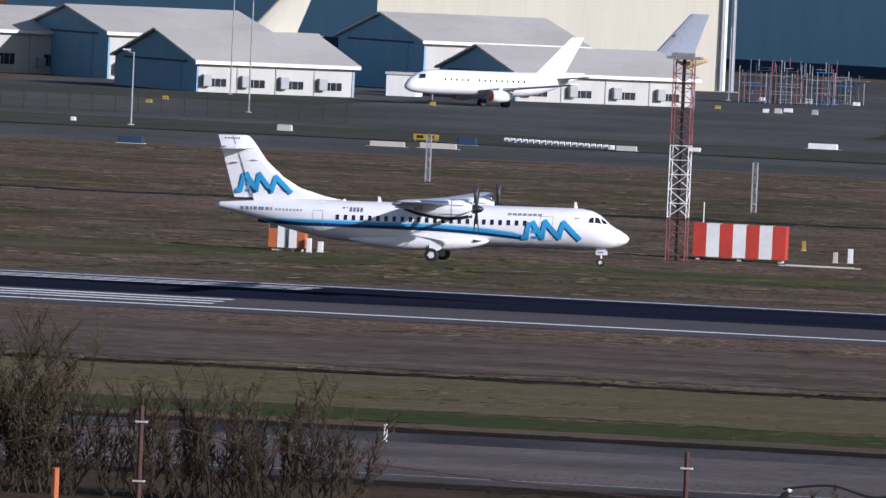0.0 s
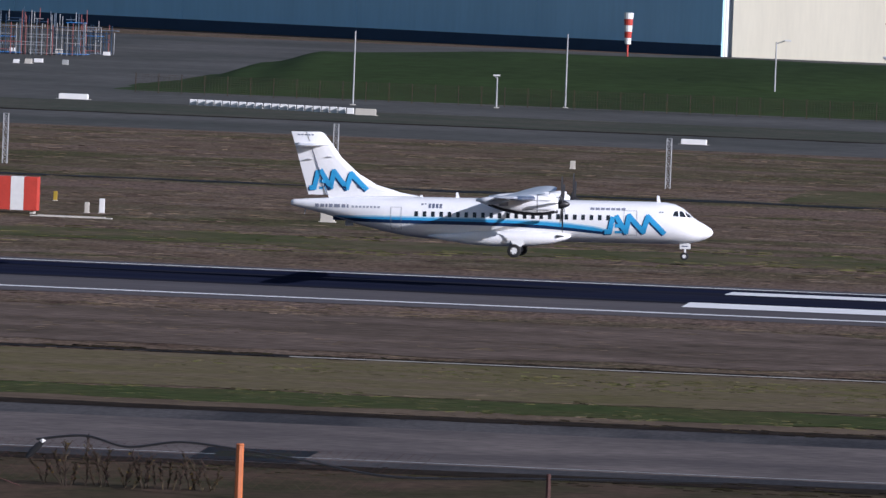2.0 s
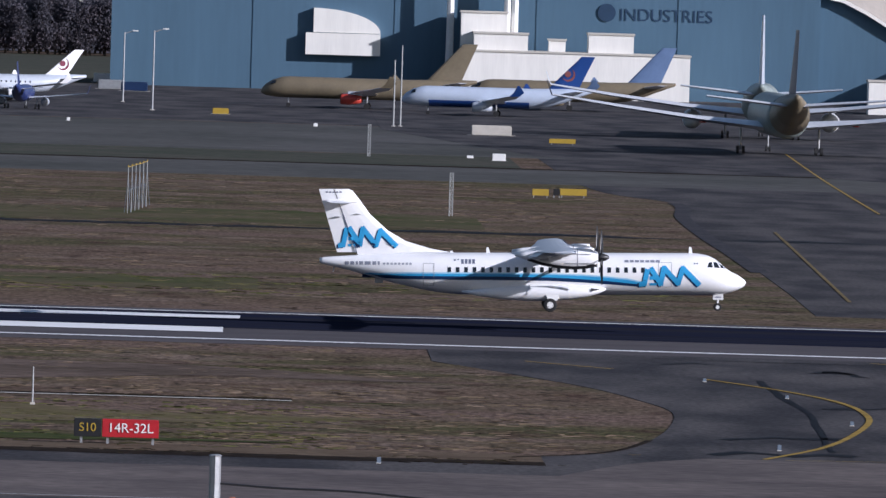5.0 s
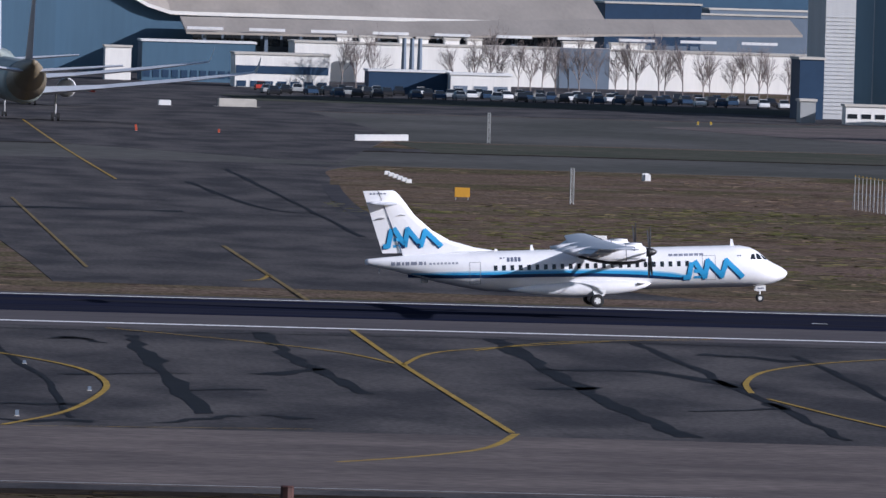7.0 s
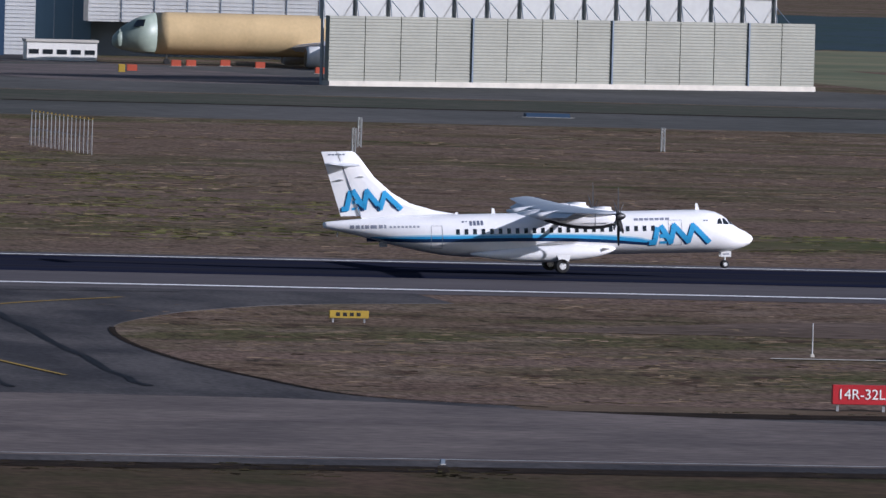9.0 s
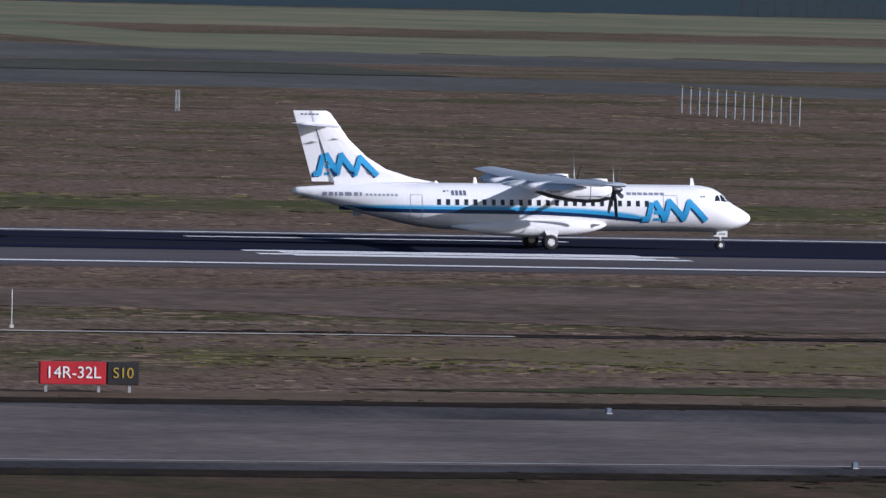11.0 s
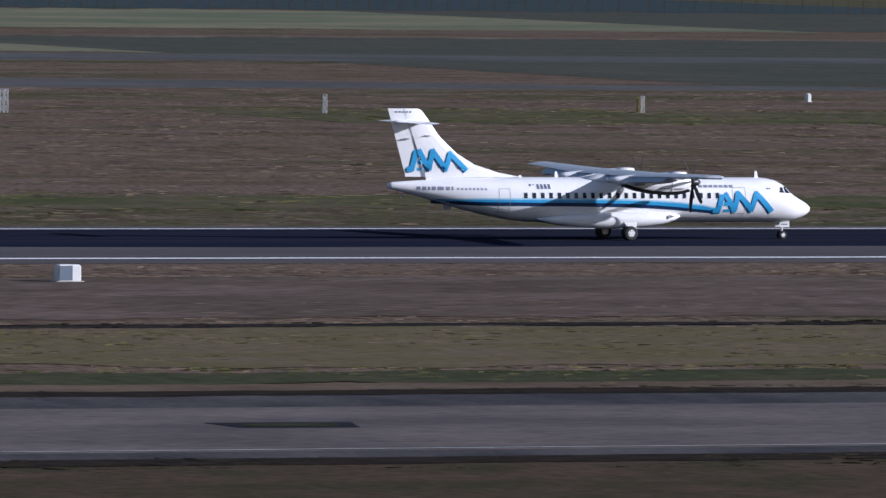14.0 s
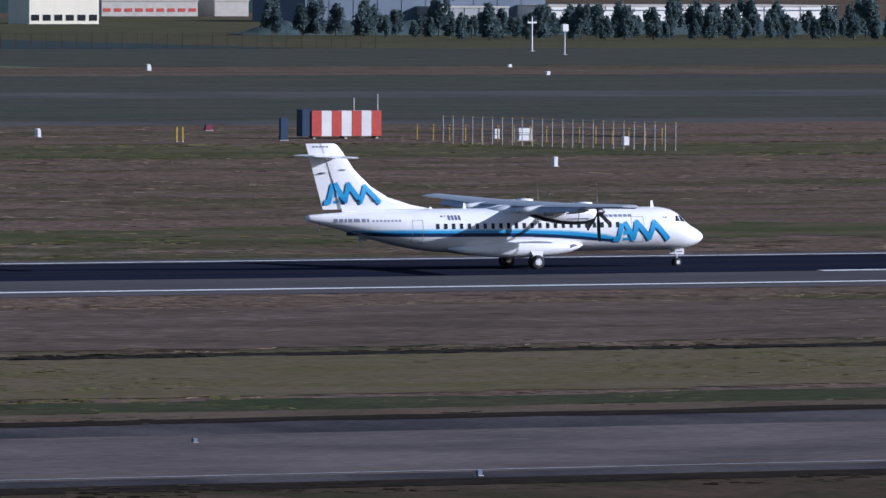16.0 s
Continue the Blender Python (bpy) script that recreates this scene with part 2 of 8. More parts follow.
M = {
    "grass": ground_material(),
    "green": mat("green_grass", (0.060, 0.070, 0.026), 0.95, var=0.6, scale=0.12, color2=(0.115, 0.092, 0.058), stretch=(0.6, 0.8, 1), fine=9, spec=0.04),
    "ditch": mat("ditch_grass", (0.042, 0.052, 0.024), 0.95, var=0.7, scale=0.16, color2=(0.066, 0.064, 0.034), stretch=(0.8, 0.8, 1), fine=7, spec=0.04),
    "mound": mat("mound_grass", (0.036, 0.058, 0.021), 0.95, var=0.35, scale=0.05, color2=(0.028, 0.044, 0.018), stretch=(0.5, 1, 1), fine=14, spec=0.04),
    "asphalt": mat("asphalt", (0.094, 0.088, 0.088), 0.85, var=0.5, scale=0.09, color2=(0.044, 0.043, 0.047), stretch=(1.8, 0.6, 1), fine=18, spec=0.04, spread=(0.38, 0.62)),
    "apron": mat("apron_concrete", (0.112, 0.108, 0.104), 0.85, var=0.4, scale=0.03, color2=(0.070, 0.072, 0.066), stretch=(1.0, 0.7, 1), fine=14, spec=0.04),
    "concrete": mat("taxiway_concrete", (0.164, 0.139, 0.130), 0.8, var=0.5, scale=0.10, color2=(0.100, 0.086, 0.084), stretch=(0.8, 1.2, 1), fine=12, spec=0.04),
    "runway": mat("runway_asphalt", (0.108, 0.098, 0.102), 0.8, var=0.3, scale=0.05, color2=(0.074, 0.068, 0.073), stretch=(0.15, 1.2, 1), fine=16, spec=0.04),
    "rubber": mat("tyre_rubber_deposit", (0.015, 0.019, 0.040), 0.9, var=0.5, scale=0.1, color2=(0.026, 0.027, 0.036), stretch=(0.05, 1.8, 1), fine=6, spec=0.0),
    "tar": mat("tar_patch", (0.017, 0.017, 0.020), 0.6, var=0.4, scale=0.3, spec=0.04),
    "shoulder": mat("old_dark_asphalt", (0.044, 0.044, 0.052), 0.85, var=0.4, scale=0.2, color2=(0.066, 0.063, 0.066), spec=0.04),
    "faintyellow": mat("faint_yellow_marking", (0.22, 0.165, 0.075), 0.7, var=0.4, scale=0.4, spec=0.04),
    "paint": mat("white_marking", (0.86, 0.86, 0.85), 0.6, var=0.1, scale=0.3, stretch=(0.3, 2, 1), spec=0.04),
    "yellow": mat("yellow_marking", (0.38, 0.255, 0.055), 0.6, var=0.3, scale=0.5, spec=0.04),
    "body": mat("white_aircraft_paint", (0.88, 0.88, 0.88), 0.28, var=0.05, scale=0.8, coat=0.3),
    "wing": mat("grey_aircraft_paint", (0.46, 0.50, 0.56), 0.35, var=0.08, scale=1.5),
    "jetwing": mat("pale_wing_paint", (0.74, 0.75, 0.77), 0.35, var=0.08, scale=1.5),
    "sky": mat("light_blue_paint", (0.05, 0.36, 0.68), 0.3, var=0.12, scale=0.6),
    "palesky": mat("pale_sky_paint", (0.34, 0.62, 0.80), 0.3, var=0.1, scale=0.6),
    "navy": mat("navy_paint", (0.012, 0.035, 0.10), 0.3, var=0.1, scale=0.6),
    "midgrey": mat("mid_grey_lettering", (0.25, 0.27, 0.33), 0.4, var=0.1),
    "palegrey": mat("pale_grey_lettering", (0.36, 0.38, 0.43), 0.4, var=0.1),
    "letter": mat("grey_lettering", (0.13, 0.15, 0.21), 0.4, var=0.1),
    "black": mat("black_rubber", (0.015, 0.015, 0.016), 0.7, var=0.3, scale=6),
    "blade": mat("black_blade", (0.02, 0.02, 0.022), 0.4, var=0.2, scale=4),
    "metal": mat("bare_metal", (0.55, 0.55, 0.56), 0.3, 0.9, var=0.1, scale=3),
    "seam": mat("panel_seam", (0.33, 0.34, 0.36), 0.5, var=0.1),
    "dark": glass("dark_window", (0.02, 0.025, 0.03)),
    "red": mat("red_paint", (0.52, 0.055, 0.035), 0.5, var=0.2, scale=0.8),
    "orange": mat("orange_paint", (0.50, 0.15, 0.05), 0.5, var=0.2, scale=0.8),
    "white": mat("white_paint", (0.78, 0.78, 0.76), 0.55, var=0.12, scale=0.3),
    "ysign": mat("yellow_sign", (0.40, 0.27, 0.03), 0.5, var=0.12),
    "steel": mat("galvanised_steel", (0.42, 0.43, 0.44), 0.45, 0.5, var=0.2, scale=2),
    # gable colour holds the blue of shade and distance haze
    "gableshade": mat("shaded_hazy_gable_blue", (0.21, 0.38, 0.50), 0.6, var=0.10, scale=0.05, stretch=(3, 3, 0.3), spec=0.2),
    # slate blue with distance haze put into the colour
    "hazeslate": mat("hazy_slate_blue", (0.062, 0.112, 0.165), 0.6, var=0.10, scale=0.05, stretch=(3, 3, 0.3), spec=0.2),
    # slate tone with shade and haze of the far hall mixed in
    "hallhaze": mat("hazy_slate_hall_wall", (0.082, 0.148, 0.212), 0.6, var=0.10, scale=0.05, stretch=(3, 3, 0.3), spec=0.2),
    "beigeroof": mat("beige_metal_roof", (0.43, 0.385, 0.33), 0.6, var=0.14, scale=0.1, stretch=(2, 0.3, 1), spec=0.2),
    # blue of a shaded wall seen through haze, set as base colour
    "hallshade": mat("shaded_hazy_hall_blue", (0.40, 0.67, 0.83), 0.6, var=0.08, scale=0.05, stretch=(3, 3, 0.3), spec=0.2),
    "palegreen": mat("pale_green_primer", (0.30, 0.36, 0.30), 0.45, var=0.12, scale=0.3),
    "verge": mat("trampled_verge", (0.085, 0.058, 0.042), 0.95, var=0.5, scale=0.18, color2=(0.048, 0.044, 0.024), stretch=(1.2, 0.8, 1), fine=7, spec=0.02),
    # dark scrub tinted blue; the tint is distance haze
    "scrub": mat("hazy_blue_scrub", (0.044, 0.066, 0.082), 0.95, var=0.4, scale=0.05, color2=(0.040, 0.064, 0.062), stretch=(1.2, 0.5, 1), fine=8, spec=0.02),
    "meadow": mat("pale_olive_meadow", (0.200, 0.188, 0.120), 0.95, var=0.4, scale=0.04, color2=(0.120, 0.138, 0.090), stretch=(0.5, 0.8, 1), fine=8, spec=0.02),
    "screen": mat("pale_green_sheet", (0.27, 0.275, 0.235), 0.5, var=0.10, scale=0.15, spec=0.2),
    # dark soil; also colours the painted shadow along the drain
    "soil": mat("dark_soil_and_shade", (0.018, 0.014, 0.012), 0.95, var=0.5, scale=0.8, color2=(0.034, 0.026, 0.020), spec=0.02),
    "moss": mat("mossy_grass", (0.044, 0.062, 0.020), 0.95, var=0.6, scale=0.16, color2=(0.066, 0.068, 0.028), stretch=(0.8, 0.8, 1), fine=7, spec=0.03),
    "hedge": mat("dark_rough_grass", (0.060, 0.068, 0.052), 0.95, var=0.5, scale=0.10, color2=(0.086, 0.083, 0.068), stretch=(0.6, 0.8, 1), fine=9, spec=0.02),
    "tan": mat("dry_tan_verge", (0.150, 0.114, 0.080), 0.95, var=0.5, scale=0.3, color2=(0.105, 0.078, 0.056), stretch=(0.5, 0.9, 1), fine=9, spec=0.02),
    "pink": mat("pinkish_dead_grass", (0.156, 0.118, 0.098), 0.95, var=0.9, scale=0.16, color2=(0.096, 0.074, 0.058), stretch=(0.35, 0.9, 1), fine=11, spec=0.02),
    "olive": mat("olive_tan_grass", (0.120, 0.104, 0.050), 0.95, var=0.6, scale=0.22, color2=(0.150, 0.118, 0.078), stretch=(0.5, 0.9, 1), fine=9, spec=0.02),
    "navywall": mat("navy_cladding", (0.030, 0.060, 0.110), 0.6, var=0.15, scale=0.08, spec=0.2),
    "bluegrey": mat("slate_cladding", (0.16, 0.20, 0.25), 0.6, var=0.12, scale=0.08, spec=0.2),
    "beige": mat("cream_cladding", (0.87, 0.81, 0.64), 0.6, var=0.06, scale=0.08, stretch=(3, 3, 0.3), spec=0.2),
    "roof": mat("grey_metal_roof", (0.56, 0.53, 0.47), 0.6, var=0.12, scale=0.08, spec=0.2),
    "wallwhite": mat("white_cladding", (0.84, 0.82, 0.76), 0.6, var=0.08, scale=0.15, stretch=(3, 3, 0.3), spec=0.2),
    # cladding white lowered where walls came out too bright
    "sidewhite": mat("dimmed_white_sheet", (0.50, 0.49, 0.44), 0.6, var=0.10, scale=0.15, stretch=(3, 3, 0.3), spec=0.2),
    "doorwhite": mat("off_white_door_sheet", (0.52, 0.53, 0.52), 0.55, var=0.08, scale=0.15, stretch=(3, 3, 0.3), spec=0.2),
    "panel": mat("pale_grey_sheet", (0.37, 0.38, 0.37), 0.5, var=0.10, scale=0.15, spec=0.3),
    "gold": mat("tan_primer", (0.66, 0.49, 0.26), 0.22, var=0.12, scale=0.3),
    "primer": mat("green_primer", (0.26, 0.30, 0.28), 0.45, var=0.15, scale=0.3),
    "brown": mat("brown_primer", (0.19, 0.155, 0.100), 0.5, var=0.15, scale=0.3),
    "maroon": mat("maroon_paint", (0.18, 0.02, 0.05), 0.4, var=0.15, scale=0.5),
    "tailblue": mat("tail_blue_paint", (0.03, 0.22, 0.60), 0.35, var=0.1, scale=0.5),
    "deepblue": mat("deep_blue_paint", (0.012, 0.03, 0.085), 0.35, var=0.1, scale=0.5),
    "purple": mat("navy_violet_paint", (0.025, 0.040, 0.14), 0.35, var=0.1, scale=0.5),
    "fadered": mat("faded_red_paint", (0.27, 0.085, 0.08), 0.6, var=0.2, scale=0.8),
    "amber": mat("amber_sign", (0.55, 0.28, 0.02), 0.5, var=0.12),
    "palejet": mat("pale_blue_white_paint", (0.50, 0.57, 0.68), 0.35, var=0.08, scale=0.4),
    "tailnavy": mat("bright_navy_paint", (0.018, 0.062, 0.24), 0.35, var=0.1, scale=0.5),
    "tailred": mat("crimson_tail_paint", (0.42, 0.018, 0.025), 0.4, var=0.1, scale=0.5),
    "paleblue": mat("pale_blue_paint", (0.14, 0.21, 0.36), 0.35, var=0.12, scale=0.4),
    "cone": mat("cone_orange", (0.42, 0.07, 0.03), 0.6, var=0.1),
    "kerb": mat("concrete_block", (0.52, 0.49, 0.43), 0.8, var=0.15, scale=0.6),
    "bark": mat("grey_bark", (0.10, 0.085, 0.07), 0.9, var=0.3, scale=2),
    "twig": mat("bare_twigs", (0.038, 0.025, 0.018), 0.9, var=0.4, scale=0.8, color2=(0.052, 0.038, 0.016)),
    # twig colour lightened to include the haze over the car park
    "hazetwig": mat("haze_paled_twigs", (0.27, 0.225, 0.20), 0.9, var=0.3, scale=0.5, color2=(0.19, 0.17, 0.165)),
    # evergreen leaves lifted towards blue to paint in the haze
    "leaf": mat("hazy_evergreen_leaf", (0.130, 0.190, 0.210), 0.8, var=0.4, scale=0.4, color2=(0.105, 0.145, 0.130), spec=0.2),
    # brown crowns paled to mauve blue, haze painted into them
    "leafbrown": mat("hazy_brown_leaf", (0.135, 0.112, 0.128), 0.9, var=0.25, scale=0.08, color2=(0.092, 0.104, 0.125), spec=0.1),
    "leafyellow": mat("yellow_leaf", (0.17, 0.105, 0.022), 0.8, var=0.4, scale=2, color2=(0.085, 0.080, 0.020)),
    "rust": mat("rusty_steel", (0.085, 0.035, 0.028), 0.8, var=0.4, scale=3),
}


def let_light_through(m, share):
    """Thin foliage: part of the light passes through each leaf."""
    nt = m.node_tree
    b = nt.nodes["Principled BSDF"]
    out = nt.nodes["Material Output"]
    tr = nt.nodes.new("ShaderNodeBsdfTranslucent")
    mx = nt.nodes.new("ShaderNodeMixShader")
    mx.inputs[0].default_value = share
    nt.links.new(b.inputs["Base Color"].links[0].from_socket, tr.inputs[0])
    nt.links.new(b.outputs[0], mx.inputs[1])
    nt.links.new(tr.outputs[0], mx.inputs[2])
    nt.links.new(mx.outputs[0], out.inputs[0])
for k in ("leaf", "leafbrown", "leafyellow"):
    let_light_through(M[k], 0.45)


# ---- builders ----
def mesh_of(name, bm, material):
    me = bpy.data.meshes.new(name)
    bm.normal_update()
    bm.to_mesh(me)
    bm.free()
    for mt in (material if isinstance(material, (list, tuple)) else [material]):
        me.materials.append(mt)
    return me


def part(name, bm, material, parent=None, label="", smooth=False):
    me = mesh_of(name, bm, material)
    if smooth:
        for f in me.polygons:
            f.use_smooth = True
    ob = new(name, me)
    if parent:
        ob.parent = parent
    if label:
        ob["label"] = label
    return ob


def box_bm(x0, x1, y0, y1, z0, z1, bevel=0.0, bm=None):
    own = bm is None
    bm = bm or bmesh.new()
    v = [bm.verts.new(p) for p in ((x0, y0, z0), (x1, y0, z0), (x1, y1, z0), (x0, y1, z0), (x0, y0, z1), (x1, y0, z1), (x1, y1, z1), (x0, y1, z1))]
    for q in ((3, 2, 1, 0), (4, 5, 6, 7), (0, 1, 5, 4), (1, 2, 6, 5), (2, 3, 7, 6), (3, 0, 4, 7)):
        bm.faces.new([v[i] for i in q])
    if own and bevel:
        bmesh.ops.bevel(bm, geom=bm.edges[:], offset=bevel, segments=2, affect="EDGES")
    return bm


def tube_bm(a, b, r0, r1=None, n=8, bm=None, caps=True):
    bm = bm or bmesh.new()
    a, b = Vector(a), Vector(b)
    r1 = r0 if r1 is None else r1
    q = (b - a).to_track_quat("Z", "Y")
    rings = []
    for p, r in ((a, r0), (b, r1)):
        rings.append([bm.verts.new(p + q @ Vector((r * math.cos(k * math.tau / n), r * math.sin(k * math.tau / n), 0))) for k in range(n)])
    for k in range(n):
        bm.faces.new((rings[0][k], rings[0][(k + 1) % n], rings[1][(k + 1) % n], rings[1][k]))
    if caps:
        bm.faces.new(rings[0][::-1])
        bm.faces.new(rings[1])
    return bm


def loft_bm(rings, bm=None, caps=True):
    """Skin over closed rings of equal point count."""
    bm = bm or bmesh.new()
    vs = [[bm.verts.new(p) for p in ring] for ring in rings]
    n = len(vs[0])
    for a, b in zip(vs, vs[1:]):
        for k in range(n):
            bm.faces.new((a[k], a[(k + 1) % n], b[(k + 1) % n], b[k]))
    if caps:
        bm.faces.new(vs[0][::-1])
        bm.faces.new(vs[-1])
    bmesh.ops.recalc_face_normals(bm, faces=bm.faces[:])
    return bm


def poly_bm(points, z0, z1, bm=None):
    """Flat slab with any outline (x, y)."""
    bm = bm or bmesh.new()
    top = [bm.verts.new((x, y, z1)) for x, y in points]
    low = [bm.verts.new((x, y, z0)) for x, y in points]
    bm.faces.new(top)
    n = len(points)
    for k in range(n):
        bm.faces.new((low[k], low[(k + 1) % n], top[(k + 1) % n], top[k]))
    bmesh.ops.recalc_face_normals(bm, faces=bm.faces[:])
    return bm


def ribbon_bm(points, width, z, bm=None):
    """A painted line along points (x, y)."""
    bm = bm or bmesh.new()
    pts = [Vector((*p, 0)) for p in points]
    prev = None
    for i, p in enumerate(pts):
        d = (pts[min(i + 1, len(pts) - 1)] - pts[max(i - 1, 0)]).normalized()
        s = Vector((-d.y, d.x, 0)) * width / 2
        cur = [bm.verts.new((p + s).to_tuple()[:2] + (z,)), bm.verts.new((p - s).to_tuple()[:2] + (z,))]
        if prev:
            bm.faces.new((prev[0], prev[1], cur[1], cur[0]))
        prev = cur
    return bm


def curve_pts(points, k=6):
    """Catmull-Rom through points."""
    P = [Vector((*p, 0)) for p in points]
    out = []
    for i in range(len(P) - 1):
        a, b, c, d = P[max(i - 1, 0)], P[i], P[i + 1], P[min(i + 2, len(P) - 1)]
        for j in range(k):
            t = j / k
            v = 0.5 * ((2 * b) + (c - a) * t + (2 * a - 5 * b + 4 * c - d) * t * t + (3 * b - a - 3 * c + d) * t ** 3)
            out.append((v.x, v.y))
    out.append((P[-1].x, P[-1].y))
    return out


def thing(name, label, category, at=(0, 0, 0), turn=0, group="", kind=""):
    ob = new(name)
    ob.empty_display_size = 0.5
    ob.matrix_world = pose(*at, 0, 0, turn)
    return tagged(ob, label, category, group, kind)


# ---- ground ----
YR = 620.0      # runway centre line
tagged(part("ground", poly_bm([(-2600, -200), (3200, -200), (3200, 5200), (-2600, 5200)], -0.4, 0.0), M["grass"]), "brown and green winter grass airfield ground", "ground", kind="structure")


def slab(name, pts, z, material, label):
    return tagged(part(name, poly_bm(pts, -0.02, z), material), label, "pavement", kind="structure")


slab("taxiway", [(-700, 416), (900, 416), (900, 459), (-700, 459)], 0.03, M["asphalt"], "dark asphalt taxiway shoulders beside the grass")
slab("taxiway_middle", [(-700, 420.5), (900, 420.5), (900, 449), (-700, 449)], 0.05, M["concrete"], "light grey concrete taxiway lanes")

# runway, crowned
bm = bmesh.new()
rows = []
for y, z in ((-28, 0.02), (-22.5, 0.05), (0, 0.27), (22.5, 0.05), (28, 0.02)):
    rows.append([bm.verts.new((x, YR + y, z)) for x in (-900, 1100)])
for a, b in zip(rows, rows[1:]):
    bm.faces.new((a[0], a[1], b[1], b[0]))
runway = tagged(part("runway", bm, M["runway"]), "worn grey asphalt runway with a crown", "runway", kind="structure")


def crown(y):
    d = abs(y - YR)
    return 0.27 - 0.22 * d / 22.5 if d < 22.5 else 0.05 - 0.03 * (d - 22.5) / 5.5


def lane(name, x0, x1, y0, y1, material, label, lift=0.02, wob=0.0, kind="structure", cat="marking"):
    bm = bmesh.new()
    n = max(1, int((x1 - x0) / 12)) if wob else 1
    ys = sorted({y0, y1, *([YR] if y0 < YR < y1 else [])})
    prev = None
    for i in range(n + 1):
        x = x0 + (x1 - x0) * i / n
        j0, j1 = (noise.noise((x * 0.03, y0, 1)) * wob, noise.noise((x * 0.03, y1, 5)) * wob) if wob else (0, 0)
        cur = []
        for y in ys:
            yy = y + (j0 if y == y0 else j1 if y == y1 else 0)
            cur.append(bm.verts.new((x, yy, crown(yy) + lift)))
        if prev:
            for k in range(len(ys) - 1):
                bm.faces.new((prev[k], cur[k], cur[k + 1], prev[k + 1]))
        prev = cur
    return tagged(part(name, bm, material), label, cat, kind=kind)


lane("rubber_deposit", -880, 1080, YR - 8.5, YR + 20.5, M["rubber"], "black tyre rubber worn into the runway", 0.015, 1.5)
for y in (YR - 22.5, YR + 22.5):
    lane("runway_edge_line", -880, 1080, y - 0.6, y + 0.6, M["paint"], "white runway edge line", 0.03)


# ---- the landing turboprop ----
# origin on the ground below the main wheels; nose along +x; the side seen is -y
STATIONS = [  # x, top z, bottom z, half width
    (12.53, 1.82, 1.78, 0.03), (12.45, 1.98, 1.62, 0.20), (12.3, 2.10, 1.49, 0.36), (12.0, 2.30, 1.34, 0.58), (11.6, 2.50, 1.20, 0.80),
    (11.25, 2.72, 1.11, 0.95), (10.9, 3.04, 1.06, 1.08), (10.55, 3.32, 1.03, 1.19), (10.1, 3.54, 1.02, 1.29), (9.5, 3.66, 1.01, 1.37), (8.8, 3.69, 1.01, 1.42),
    (4, 3.69, 1.01, 1.43), (0, 3.69, 1.01, 1.43), (-4, 3.69, 1.01, 1.43), (-5.8, 3.69, 1.03, 1.43), (-7.2, 3.68, 1.18, 1.38), (-8.6, 3.66, 1.45, 1.25),
    (-10, 3.62, 1.78, 1.06), (-11.4, 3.57, 2.18, 0.82), (-12.6, 3.50, 2.52, 0.58), (-13.6, 3.44, 2.76, 0.38), (-14.4, 3.38, 2.95, 0.22), (-14.62, 3.32, 3.02, 0.14)]


def section(x):
    for a, b in zip(STATIONS, STATIONS[1:]):
        if b[0] <= x <= a[0]:
            t = (x - b[0]) / (a[0] - b[0])
            return [b[i] + (a[i] - b[i]) * t for i in (1, 2, 3)]
    return STATIONS[-1][1:]


def skin(x, z, out=0.008):
    """Point on the fuselage's near side at x and height z."""
    top, low, half = section(x)
    c, h = (top + low) / 2, (top - low) / 2
    s = max(0.0, 1 - min(1, abs((z - c) / max(h, 0.01))) ** 2.15) ** (1 / 2.15)
    return Vector((x, -half * s - out, z))


def decal(name, polys, material, parent, out=0.008, surface=skin, label=""):
    """Paint: quads given by (x, z) corners, laid on the near side and subdivided to follow it."""
    if name == "lettering_bar" and len(polys) > 1:
        return [decal(name, [q], material, parent, out, surface) for q in polys]
    bm = bmesh.new()
    for q in polys:
        a, b, c, d = [Vector((p[0], 0, p[1])) for p in q]
        n = max(1, math.ceil(max((b - a).length, (c - d).length) / 0.22))
        m = max(1, math.ceil(max((d - a).length, (c - b).length) / 0.10))
        grid = []
        for i in range(n + 1):
            row = []
            for j in range(m + 1):
                s, t = i / n, j / m
                p = (a * (1 - s) + b * s) * (1 - t) + (d * (1 - s) + c * s) * t
                row.append(bm.verts.new(surface(p.x, p.z, out)))
            grid.append(row)
        for i in range(n):
            for j in range(m):
                bm.faces.new((grid[i][j], grid[i + 1][j], grid[i + 1][j + 1], grid[i][j + 1]))
    return part(name, bm, material, parent, label, smooth=True)


def stroke(points, width):
    """Quads along a polyline in (x, z), widths up and down in z and x."""
    out = []
    P = [Vector(p) for p in points]
    for a, b in zip(P, P[1:]):
        d = (b - a).normalized()
        s = Vector((-d.y, d.x)) * width / 2
        e = d * width * 0.35
        out.append([(a - e - s), (b + e - s), (b + e + s), (a - e + s)])
    return [[(v.x, v.y) for v in q] for q in out]


def foil(chord, thick, n=9, camber=0.02):
    """Closed aerofoil outline, x from 0 (front) back to -chord."""
    up, lo = [], []
    for k in range(n + 1):
        t = (1 - math.cos(math.pi * k / n)) / 2
        y = 5 * thick * (0.2969 * math.sqrt(t) - 0.126 * t - 0.3516 * t * t + 0.2843 * t ** 3 - 0.1036 * t ** 4)
        c = camber * 4 * t * (1 - t)
        up.append((-t * chord, (c + y) * chord))
        lo.append((-t * chord, (c - y) * chord))
    return up + lo[-2:0:-1]


